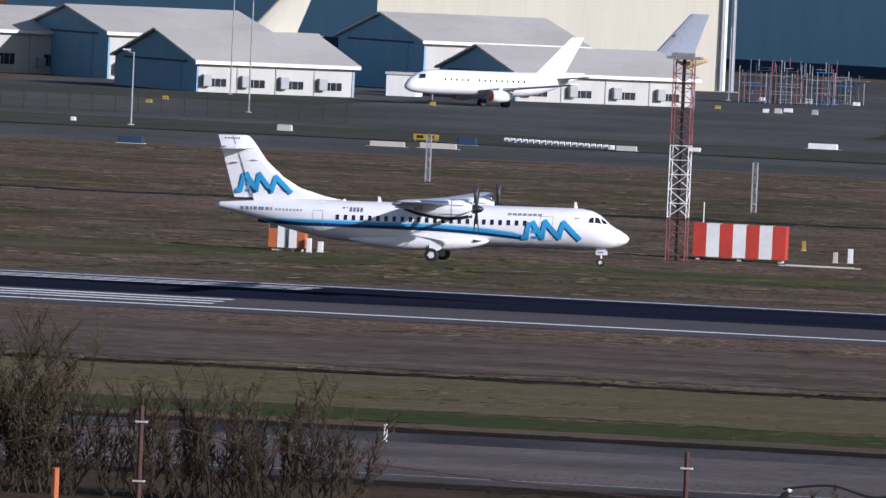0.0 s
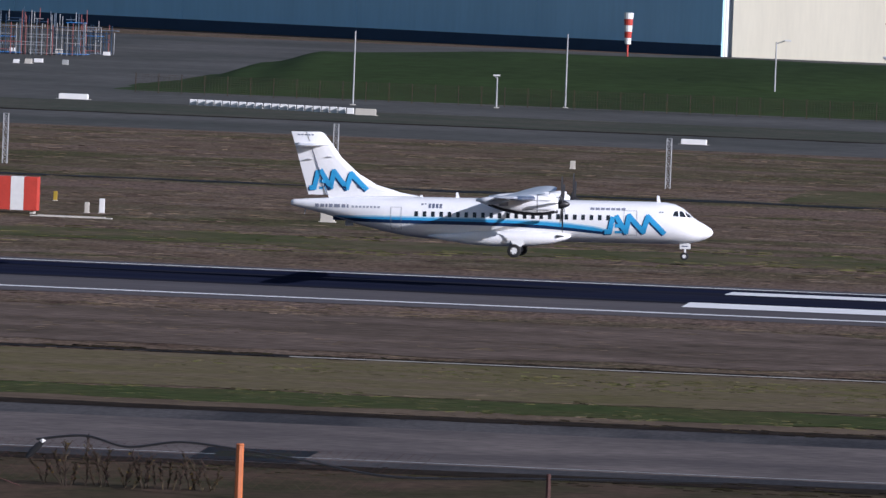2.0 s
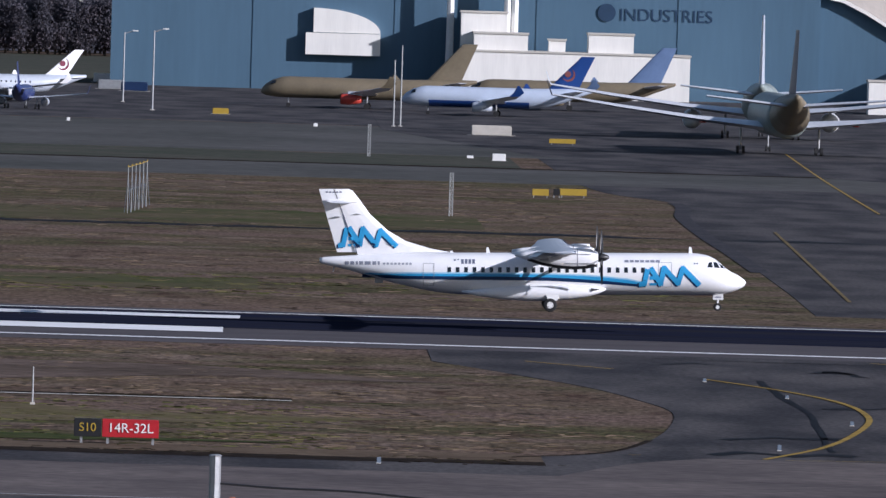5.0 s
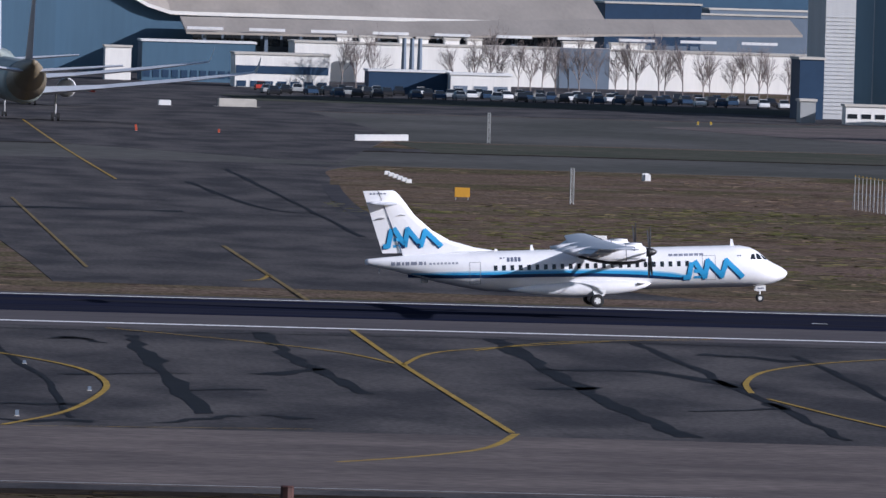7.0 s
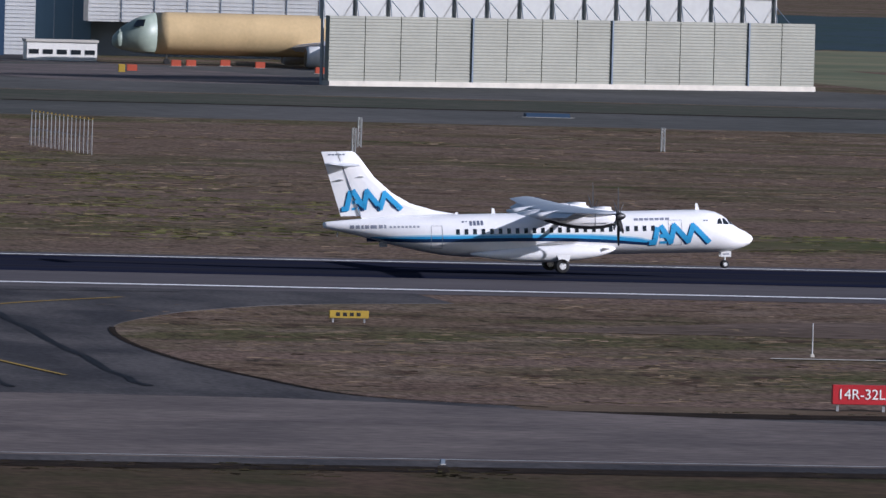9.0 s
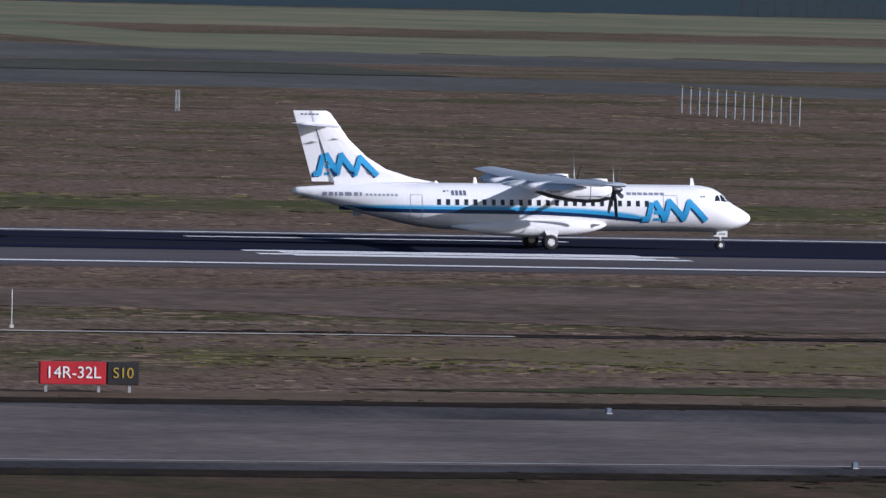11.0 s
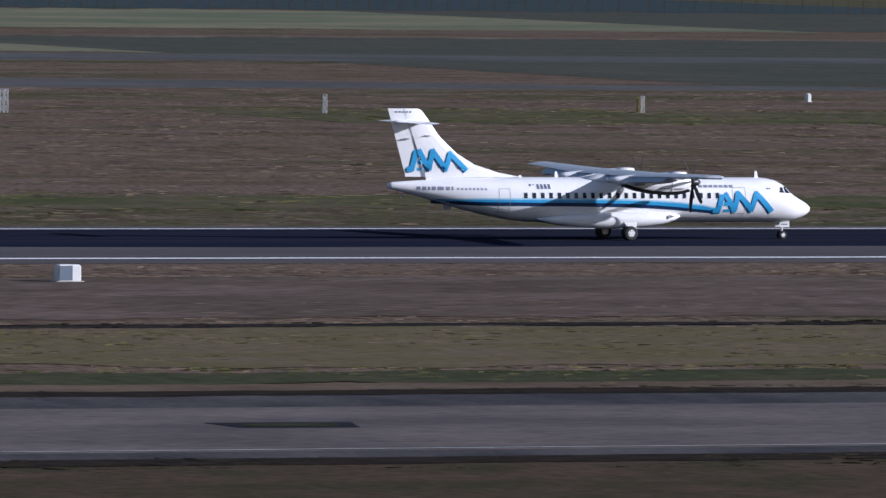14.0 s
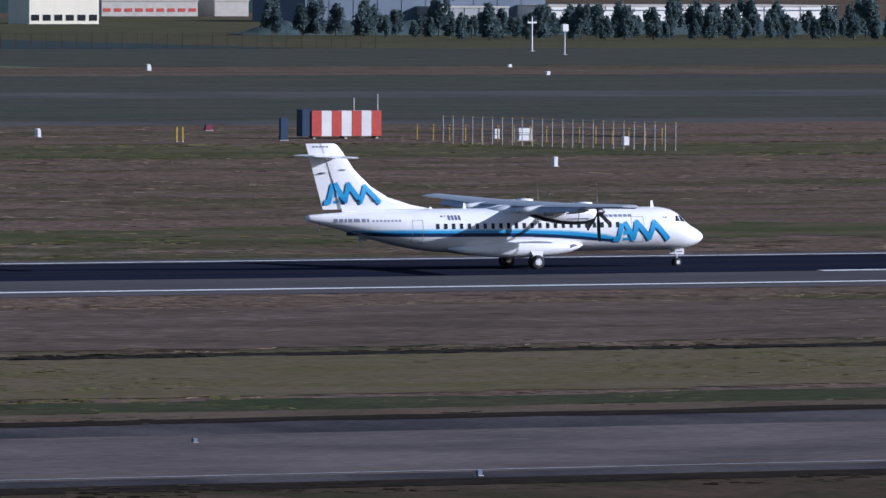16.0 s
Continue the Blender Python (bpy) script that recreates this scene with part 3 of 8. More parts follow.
def build_turboprop():
    plane = thing("turboprop_airliner", "white twin turboprop airliner with blue stripe and zigzag marks, landing", "aircraft")
    # fuselage
    rings = []
    for x, top, low, half in STATIONS:
        c, h = (top + low) / 2, (top - low) / 2
        ring = []
        for k in range(40):
            a = k * math.tau / 40
            ca, sa = math.cos(a), math.sin(a)
            ring.append((x, half * math.copysign(abs(ca) ** (2 / 2.15), ca), c + h * math.copysign(abs(sa) ** (2 / 2.15), sa)))
        rings.append(ring)
    fus = part("fuselage", loft_bm(rings), M["body"], plane, "white painted fuselage", smooth=True)

    # cabin windows, cockpit panes, doors
    for k in range(25):
        x = 6.45 - 0.535 * k
        w, h = 0.115, 0.165
        decal("cabin_window", [[(x - w, 2.64 - h), (x + w, 2.64 - h), (x + w, 2.64 + h), (x - w, 2.64 + h)]], M["dark"], fus, 0.012)
    for q in ([(10.02, 2.82), (10.38, 2.80), (10.32, 3.16), (10.12, 3.12)], [(10.45, 2.80), (10.86, 2.76), (10.62, 3.12), (10.42, 3.16)], [(10.92, 2.77), (11.22, 2.70), (10.98, 2.93), (10.72, 3.09)]):
        decal("cockpit_window", [q], M["dark"], fus, 0.014)
    for x0, x1, z0, z1 in ((-8.05, -7.35, 1.62, 3.02), (6.9, 7.75, 1.55, 3.1)):
        t = 0.025
        decal("door_outline", [[(x0, z0), (x1, z0), (x1, z0 + t), (x0, z0 + t)], [(x0, z1), (x1, z1), (x1, z1 + t), (x0, z1 + t)],
                               [(x0, z0), (x0 + t, z0), (x0 + t, z1), (x0, z1)], [(x1 - t, z0), (x1, z0), (x1, z1), (x1 - t, z1)]], M["seam"], fus, 0.012)
    # stripe: light band over a navy line, dipping to the front mark
    xs = [-11.9, -9, -6, -3, 0, 2, 3.5, 5, 6.1]
    zt = [2.40, 2.47, 2.47, 2.46, 2.43, 2.36, 2.26, 2.10, 1.86]
    zm = [2.30, 2.24, 2.22, 2.21, 2.16, 2.06, 1.95, 1.80, 1.70]
    zb = [2.10, 2.02, 2.00, 1.99, 1.94, 1.85, 1.75, 1.63, 1.54]
    zp = [t - 0.09 for t in zt]
    decal("pale_stripe", [[(a, zp[i]), (b, zp[i + 1]), (b, zt[i + 1]), (a, zt[i])] for i, (a, b) in enumerate(zip(xs, xs[1:]))], M["palesky"], fus, 0.010, label="pale blue painted stripe edge")
    decal("light_stripe", [[(a, zm[i]), (b, zm[i + 1]), (b, zt[i + 1]), (a, zt[i])] for i, (a, b) in enumerate(zip(xs, xs[1:]))], M["sky"], fus, 0.007, label="light blue painted stripe")
    decal("navy_stripe", [[(a, zb[i]), (b, zb[i + 1]), (b, zm[i + 1]), (a, zm[i])] for i, (a, b) in enumerate(zip(xs, xs[1:]))], M["navy"], fus, 0.007, label="navy painted line")
    # front zigzag mark
    zig = [(5.78, 1.74), (6.02, 1.76), (6.20, 2.60)]
    zig2 = [(6.46, 2.70), (7.06, 1.76), (7.26, 2.78), (8.16, 1.80), (8.46, 2.76), (9.46, 1.76)]
    for pts in (zig, zig2):
        decal("zigzag_shadow", stroke([(x - 0.11, z - 0.08) for x, z in pts], 0.28), M["navy"], fus, 0.010)
        decal("zigzag_mark", stroke(pts, 0.32), M["sky"], fus, 0.014)
    decal("zigzag_mark", stroke([(6.40, 1.74), (6.74, 1.74)], 0.16), M["sky"], fus, 0.014)
    decal("zigzag_mark", stroke([(6.42, 2.14), (6.66, 2.14)], 0.24), M["sky"], fus, 0.0145)
    # lettering as plain bars
    for x, w in ((-13.0, 0.28), (-12.66, 0.28), (-12.32, 0.15), (-12.1, 0.28), (-11.76, 0.44), (-11.26, 0.28), (-10.93, 0.15)):
        decal("lettering_bar", [[(x, 2.93), (x + w * 0.86, 2.93), (x + w * 0.86, 3.14), (x, 3.14)]], M["midgrey"], fus, 0.012)
    for k in range(8):
        x = -10.6 + 0.24 * k
        decal("lettering_bar", [[(x, 2.94), (x + 0.15, 2.94), (x + 0.15, 3.07), (x, 3.07)]], M["palegrey"], fus, 0.012)
    for k, (w, z0) in enumerate(((0.14, 3.2), (0.09, 3.24), (0.16, 3.02), (0.16, 3.02), (0.16, 3.02), (0.16, 3.02))):
        x = -6.1 + 0.235 * k
        decal("registration_bar", [[(x, z0), (x + w, z0), (x + w, 3.30), (x, 3.30)]], M["letter"], fus, 0.012)
    for k in range(7):
        x = 4.75 + 0.33 * k
        decal("lettering_bar", [[(x, 3.12), (x + 0.26, 3.12), (x + 0.26, 3.27), (x, 3.27)]], M["midgrey"], fus, 0.012)
    decal("lettering_bar", [[(9.15, 3.02), (9.26, 3.02), (9.26, 3.1), (9.15, 3.1)], [(9.32, 3.02), (9.43, 3.02), (9.43, 3.1), (9.32, 3.1)]], M["letter"], fus, 0.012)

    # fin with dorsal fillet and rudder
    outline = [(-6.0, 3.66, -6.6), (-7.6, 3.95, -13.5), (-9.15, 4.42, -13.6), (-10.3, 5.10, -13.83), (-11.4, 6.10, -14.16), (-12.2, 7.20, -14.52), (-12.55, 7.62, -14.66), (-12.75, 7.72, -14.66)]
    z_le = [(p[1], p[0]) for p in outline]

    def le(z):
        for (z0, x0), (z1, x1) in zip(z_le, z_le[1:]):
            if z0 <= z <= z1:
                return x0 + (x1 - x0) * (z - z0) / (z1 - z0)
        return z_le[-1][1]

    def te(z):
        return -13.42 - (z - 3.4) * 0.29

    hinge = lambda z: -12.2 - (z - 3.5) * 0.36

    def fin_ring(z, front, back, f=0.075):
        c0, c1 = le(z), te(z)
        L = c0 - c1
        ring = []
        for x, y in foil(1.0, 0.11 if z > 4.2 else 0.05 + 0.02, 8, 0):
            xx = c0 + x * L
            ring.append((min(max(xx, back), front), y * L * 0.75, z))
        return ring

    zs = [3.5, 3.7, 3.95, 4.42, 5.1, 6.1, 6.85, 7.2, 7.62, 7.72]
    fin = part("fin", loft_bm([fin_ring(z, 0, hinge(z) + 0.02) for z in zs]), M["body"], plane, smooth=False)
    rud = part("rudder", loft_bm([fin_ring(z, hinge(z) - 0.02, -20) for z in zs[1:]]), M["body"], plane)

    def fin_side(x, z, out=0.01):
        c0, c1 = le(z), te(z)
        L = c0 - c1
        t = min(max((c0 - x) / L, 0.0), 1.0)
        th = 0.11 if z > 4.2 else 0.07
        y = 5 * th * (0.2969 * math.sqrt(t) - 0.126 * t - 0.3516 * t * t + 0.2843 * t ** 3 - 0.1036 * t ** 4) * L * 0.75
        return Vector((x, -y - out - 0.006, z))

    decal("rudder_gap", stroke([(hinge(3.7), 3.7), (hinge(6.6), 6.6)], 0.05), M["navy"], fin, 0.010, fin_side)
    fz = [(-13.34, 4.14), (-13.12, 4.16), (-12.90, 5.16)]
    fz2 = [(-12.70, 5.22), (-12.06, 4.18), (-11.86, 5.22), (-11.02, 4.16), (-10.74, 5.08), (-9.78, 4.14)]
    for pts in (fz, fz2):
        decal("zigzag_shadow", stroke([(x - 0.11, z - 0.08) for x, z in pts], 0.26), M["navy"], fin, 0.012, fin_side)
        decal("zigzag_mark", stroke(pts, 0.31), M["sky"], fin, 0.018, fin_side)
    decal("zigzag_mark", stroke([(-12.76, 4.14), (-12.42, 4.14)], 0.16), M["sky"], fin, 0.018, fin_side)
    decal("zigzag_mark", stroke([(-12.72, 4.56), (-12.46, 4.56)], 0.22), M["sky"], fin, 0.0185, fin_side)
    for x, z in ((-13.55, 5.95), (-12.25, 6.12)):
        part("rudder_hinge", loft_bm([[(x + 0.28 * s, -0.16 * e, z + 0.05 * u) for s, u in ((-1, -0.5), (1, 0), (-0.2, 1))] for e in (0.2, 1.3)]), M["seam"], fin)
    for k in range(5):
        decal("lettering_bar", [[(-14.25 + k * 0.22, 7.48), (-14.1 + k * 0.22, 7.48), (-14.1 + k * 0.22, 7.56), (-14.25 + k * 0.22, 7.56)]], M["letter"], fin, 0.012, fin_side)
    # tailplane
    for s, nm in ((-1, "tailplane"), (1, "tailplane")):
        rings = []
        for f in (0.0, 0.5, 0.96, 1.0):
            y = s * 3.65 * f
            ch = (1.75 - 0.65 * f) * (1.0 if f < 1 else 0.8)
            rings.append([(-12.45 - 0.35 * f + x, y, 6.92 + z) for x, z in foil(ch, 0.10 if f < 1 else 0.04, 7, 0)])
        part(nm, loft_bm(rings), M["body"], plane, smooth=False)
    part("tailplane_fairing", loft_bm([[(-12.0 - 2.5 * t, 0.24 * r * math.cos(a), 6.95 + 0.17 * r * math.sin(a)) for a in [k * math.tau / 12 for k in range(12)]] for t, r in ((0, 0.05), (0.12, 0.7), (0.4, 1), (0.8, 0.7), (1, 0.1))]), M["body"], plane, smooth=True)

    # wing: straight middle, slightly raised and tapered outer panels
    def wing_ring(y, scale=1.0):
        a = abs(y)
        if a < 4.6:
            ch, x0, z = 2.57, 1.55, 3.86
        else:
            t = (a - 4.6) / (13.5 - 4.6)
            ch, x0, z = 2.57 - 0.98 * t, 1.55 - 0.32 * t, 3.86 + 0.24 * t
        return [(x0 - ch * (1 - scale) * 0.4 + px * scale, y, z + pz * scale) for px, pz in foil(ch, 0.17 - 0.04 * a / 13.5, 10, 0.02)]

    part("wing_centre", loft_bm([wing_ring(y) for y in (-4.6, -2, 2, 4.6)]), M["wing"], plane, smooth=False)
    for s in (-1, 1):
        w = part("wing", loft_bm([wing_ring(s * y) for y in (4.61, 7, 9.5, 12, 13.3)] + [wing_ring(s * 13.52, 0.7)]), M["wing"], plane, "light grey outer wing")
        # de-icing edge, flap lowered behind the wing, fairings, light
        part("leading_edge", loft_bm([[(wing_ring(s * y)[0][0] + 0.015 - 0.11 * (1 - math.cos(q)), s * y, wing_ring(s * y)[0][2] + 0.13 * math.sin(q)) for q in [(-1.2 + 2.4 * k / 6) for k in range(7)]] for y in (5.0, 9, 13.0)]), M["navy"], w)
        for y0, y1 in ((1.5, 3.4), (4.75, 9.4)):
            rings = []
            for y in (y0, y1):
                r = wing_ring(s * y)
                bx, bz = r[10][0], r[10][2]
                ch = 0.72 if y < 9 else 0.6
                c, sn = math.cos(0.45), math.sin(0.45)
                rings.append([(bx + 0.12 + px * c + pz * sn, s * y, bz - 0.02 + px * sn + pz * c) for px, pz in foil(ch, 0.13, 6, 0.02)])
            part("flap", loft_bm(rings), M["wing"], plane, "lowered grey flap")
        for y in (2.4, 6.2, 8.6):
            r = wing_ring(s * y)
            x = r[10][0]
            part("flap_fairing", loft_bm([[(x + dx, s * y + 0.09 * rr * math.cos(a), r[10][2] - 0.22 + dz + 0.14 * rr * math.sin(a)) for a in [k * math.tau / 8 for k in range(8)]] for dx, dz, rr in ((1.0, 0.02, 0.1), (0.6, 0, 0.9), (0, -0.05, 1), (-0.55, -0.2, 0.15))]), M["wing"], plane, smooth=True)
        part("wing_root_fairing", loft_bm([[(x, s * (0.2 + 0.95 * rr * max(0, math.cos(a))), 3.55 + 0.38 * rr * math.sin(a)) for a in [-math.pi / 2 + k * math.pi / 8 for k in range(9)]] for x, rr in ((2.6, 0.15), (1.7, 0.9), (0.3, 1.05), (-1.4, 0.85), (-2.9, 0.12))]), M["body"], plane, smooth=True)
        # nacelle
        st = [(2.96, 0.30, 0.30, 3.52), (2.80, 0.40, 0.46, 3.48), (2.4, 0.46, 0.60, 3.44), (1.7, 0.50, 0.66, 3.44), (0.6, 0.50, 0.62, 3.46), (-0.6, 0.44, 0.46, 3.52), (-1.6, 0.30, 0.26, 3.62), (-2.3, 0.10, 0.08, 3.68)]
        nac = part("engine_nacelle", loft_bm([[(x, s * 4.05 + wv * math.copysign(abs(math.cos(a)) ** 0.85, math.cos(a)), z + hv * math.sin(a)) for a in [k * math.tau / 20 for k in range(20)]] for x, wv, hv, z in st]), M["body"], plane, "white engine nacelle", smooth=True)
        part("cowl_seam", loft_bm([[(x, s * 4.05 + 0.507 * math.copysign(abs(math.cos(a)) ** 0.85, math.cos(a)), 3.44 + 0.668 * math.sin(a)) for a in [k * math.tau / 20 for k in range(20)]] for x in (1.62, 1.68)], caps=False), M["seam"], nac)
        bm = loft_bm([[(x, s * 4.05 - w0, z0), (x, s * 4.05 + w0, z0), (x, s * 4.05 + w0 * 1.32, z0 + 0.20), (x, s * 4.05 - w0 * 1.32, z0 + 0.20)] for x, w0, z0 in ((2.75, 0.30, 2.93), (2.2, 0.36, 2.80), (1.4, 0.38, 2.76), (0.4, 0.37, 2.83), (-0.6, 0.32, 3.02), (-1.5, 0.2, 3.32))])
        part("nacelle_belly_line", bm, M["blade"], nac, "dark painted lower edge of the nacelle")
        part("air_intake", loft_bm([[(x, s * 4.05 + 0.24 * math.cos(a), 3.02 + 0.10 * math.sin(a)) for a in [k * math.tau / 10 for k in range(10)]] for x in (2.92, 2.7)]), M["blade"], nac)
        for xa, xb, za, zb in ((2.5, 0.9, 3.74, 3.76), (2.5, 0.9, 3.16, 3.14)):
            part("cowl_seam", box_bm(xb, xa, s * 4.05 - 0.50 * 0.99, s * 4.05 - 0.50 * 0.97 + 0.04, za - 0.012, za + 0.012), M["seam"], nac)
        part("inlet_scoop", loft_bm([[(x, s * 4.05 + w0 * math.cos(a), z0 + h0 * math.sin(a)) for a in [k * math.tau / 12 for k in range(12)]] for x, w0, h0, z0 in ((2.72, 0.22, 0.10, 4.02), (2.3, 0.25, 0.14, 4.02), (1.6, 0.22, 0.10, 4.04))]), M["body"], nac, smooth=True)
        part("exhaust", tube_bm((-0.2, s * 4.62, 3.5), (-0.75, s * 4.72, 3.48), 0.17, 0.16, 10), M["seam"], nac)
    # antennas and small fittings on the roof and belly
    for x, hh in ((9.0, 0.42), (-3.9, 0.36), (-6.2, 0.14), (1.0, 0.1)):
        part("blade_antenna", loft_bm([[(x - 0.12, 0.02, 3.64), (x + 0.14, 0.02, 3.64), (x + 0.14, -0.02, 3.64), (x - 0.12, -0.02, 3.64)], [(x - 0.1, 0.012, 3.66 + hh), (x + 0.04, 0.012, 3.66 + hh), (x + 0.04, -0.012, 3.66 + hh), (x - 0.1, -0.012, 3.66 + hh)]]), M["body"], plane)
    part("belly_strake", box_bm(-11.1, -10.6, -0.03, 0.03, 1.75, 2.1), M["seam"], plane)
    part("tail_bumper", tube_bm((-13.7, 0, 2.75), (-13.75, 0, 2.45), 0.05, 0.03), M["seam"], plane)
    # gear sponsons
    for s in (-1, 1):
        st = [(3.55, 0.04, 0.05, 1.42), (3.2, 0.22, 0.20, 1.36), (2.4, 0.42, 0.36, 1.28), (1.2, 0.55, 0.48, 1.22), (0, 0.58, 0.52, 1.20), (-1.4, 0.55, 0.50, 1.16), (-3.0, 0.42, 0.40, 1.16), (-4.6, 0.22, 0.22, 1.2), (-5.6, 0.05, 0.06, 1.25)]
        pod = part("gear_sponson", loft_bm([[(x, s * (1.25 + 0.02) + wv * math.cos(a), z + hv * math.sin(a)) for a in [k * math.tau / 18 for k in range(18)]] for x, wv, hv, z in st]), M["body"], plane, "white landing gear sponson", smooth=True)
        bm = bmesh.new()
        for p in ((3.22, -1.52, 1.42), (2.62, -1.70, 1.28), (2.62, -1.68, 1.50)):
            bm.verts.new((p[0], s * -p[1] if s > 0 else p[1], p[2]))
        bm.faces.new(bm.verts[:])
        for v in bm.verts:
            v.co.y += s * 0.02
        part("ram_air_inlet", bm, M["blade"], pod)
        # leg, drag brace, door, twin wheels
        part("main_gear_leg", tube_bm((0.35, s * 1.45, 1.15), (0.0, s * 2.05, 0.43), 0.10, 0.08), M["white"], plane)
        part("gear_brace", tube_bm((0.9, s * 1.4, 1.1), (0.1, s * 2.0, 0.62), 0.06, 0.05), M["white"], plane)
        part("gear_door", loft_bm([[(0.62, s * 1.72, 1.16), (-0.35, s * 1.72, 1.2), (-0.30, s * 1.78, 1.2), (0.62, s * 1.78, 1.16)], [(0.45, s * 1.95, 0.70), (-0.12, s * 1.95, 0.72), (-0.12, s * 2.0, 0.72), (0.45, s * 2.0, 0.70)]]), M["white"], plane)
        for off in (-0.21, 0.21):
            wheel(plane, "main_wheel", 0.0, s * 2.05 + off, 0.43, 0.43, 0.13)
    part("nose_gear_leg", tube_bm((10.75, 0, 1.15), (10.72, 0, 0.25), 0.07, 0.06), M["white"], plane)
    part("nose_gear_door", box_bm(10.42, 11.08, -0.34, -0.30, 0.72, 1.08, 0.01), M["white"], plane)
    part("nose_gear_door", box_bm(10.42, 11.08, 0.30, 0.34, 0.72, 1.08, 0.01), M["white"], plane)
    decal("door_marking_bar", [[(10.55, 0.86), (10.95, 0.86), (10.95, 0.93), (10.55, 0.93)]], M["letter"], plane, 0, lambda x, z, o: Vector((x, -0.345, z)))
    for off in (-0.17, 0.17):
        wheel(plane, "nose_wheel", 10.72, off, 0.25, 0.25, 0.09)
    for s in (-1, 1):
        propeller(plane, s)
    return plane


WHEELS, PROPS = [], []


def wheel(plane, name, x, y, z, r, w):
    bm = loft_bm([[(rr * math.cos(a), yy, rr * math.sin(a)) for a in [k * math.tau / 24 for k in range(24)]] for yy, rr in ((-w, r * 0.72), (-w * 0.9, r * 0.92), (-w * 0.45, r), (w * 0.45, r), (w * 0.9, r * 0.92), (w, r * 0.72))])
    ty = part(name, bm, M["black"], plane, "black tyre on a pale rim", smooth=False)
    ty.location = (x, y, z)
    rim = part("rim", loft_bm([[(rr * math.cos(a), yy, rr * math.sin(a)) for a in [k * math.tau / 16 for k in range(16)]] for yy, rr in ((-w * 1.02, r * 0.15), (-w * 1.06, r * 0.42), (-w * 1.02, r * 0.5), (w * 1.02, r * 0.5), (w * 1.06, r * 0.42), (w * 1.02, r * 0.15))]), M["white"], ty, "pale wheel rim")
    for k in range(5):
        a = k * math.tau / 5
        part("rim_hole", tube_bm((r * 0.38 * math.cos(a), -w * 1.09, r * 0.38 * math.sin(a)), (r * 0.38 * math.cos(a), w * 1.09, r * 0.38 * math.sin(a)), r * 0.07, n=6), M["black"], ty)
    WHEELS.append((ty, (x, y, z)))


def propeller(plane, s):
    hub = part("propeller_hub", loft_bm([[(x, r * math.cos(a), r * math.sin(a)) for a in [k * math.tau / 16 for k in range(16)]] for x, r in ((0.0, 0.30), (0.15, 0.29), (0.35, 0.25), (0.55, 0.17), (0.68, 0.07), (0.70, 0.01))]), M["blade"], plane, "black pointed spinner", smooth=True)
    at = (2.98, s * 4.05, 3.52)
    hub.location = at
    for k in range(6):
        rings = []
        for r, ch, tw in ((0.25, 0.14, 1.0), (0.6, 0.22, 0.8), (1.1, 0.25, 0.6), (1.5, 0.25, 0.45), (1.76, 0.21, 0.38), (1.83, 0.10, 0.36)):
            ring = []
            for u, v in ((-0.5, 0), (-0.2, 0.07), (0.2, 0.07), (0.5, 0), (0.2, -0.04), (-0.2, -0.04)):
                cx, cy = u * ch, v * ch * 1.4
                ring.append((0.22 + cx * math.sin(tw) + cy * math.cos(tw), cx * math.cos(tw) - cy * math.sin(tw) + (0.05 if r > 1.5 else 0), r))
            rings.append(ring)
        bm = loft_bm(rings)
        bmesh.ops.rotate(bm, verts=bm.verts[:], cent=(0, 0, 0), matrix=Matrix.Rotation(k * math.tau / 6, 3, "X"))
        part("propeller_blade", bm, M["blade"], hub)
    PROPS.append((hub, at))


turboprop = build_turboprop()


# ---- pavements of the crossing and beyond ----
left_isle = curve_pts([(10.4, 575.1), (14.7, 560.1), (18.7, 545.0), (21.0, 530.5), (22.2, 517.4), (21.2, 498.8), (19.4, 483.2), (16.9, 471.9), (12.3, 465.2)])
right_isle = curve_pts([(106.7, 579.7), (97.2, 574.6), (89.8, 564.8), (84.2, 551.8), (80.9, 539.9), (79.3, 524.1), (79.1, 504.5), (80.4, 486.9), (82.8, 472.0), (90.2, 464.9)])
slab("taxiway_crossing", [(left_isle[0][0], 594)] + left_isle + [(left_isle[-1][0], 456), (right_isle[-1][0], 456)] + right_isle[::-1] + [(right_isle[0][0], 594)], 0.025, M["asphalt"], "worn asphalt taxiway crossing between two grass islands")
far_left = curve_pts([(33.5, 1199.5), (34.9, 1032.0), (41.6, 978.3), (40.0, 921.5), (39.4, 859.6), (39.4, 802.8), (39.0, 720.9), (38.4, 669.3)])
far_right = curve_pts([(123.9, 1127.8), (91.2, 1039.6), (84.1, 981.9), (79.0, 912.1), (76.0, 847.9), (72.5, 694.1), (78.5, 678.8), (83.5, 661.6)])
slab("taxiway_junction", curve_pts([(14.0, 448.5), (18.0, 462.0), (22.0, 469.0)], 3) + [(50.0, 470.5), (78.0, 468.5)] + curve_pts([(84.0, 466.0), (92.0, 460.0), (112.0, 448.5)], 3), 0.055, M["concrete"], "light grey concrete where the crossing meets the taxiway")
slab("taxiway_to_apron", far_left + far_right[::-1], 0.025, M["asphalt"], "wide asphalt taxiway leading to the apron")
slab("far_taxiway", [(-900, 1046), (1300, 1050), (1300, 1072), (420, 1072), (300, 1118), (-900, 1118)], 0.03, M["apron"], "grey far parallel taxiway")
slab("far_apron", [(-900, 1182), (300, 1186), (420, 1206), (1300, 1206), (1300, 1250), (420, 1250), (300, 1262), (250, 1378), (-900, 1378)], 0.03, M["apron"], "grey apron in front of the hangars")
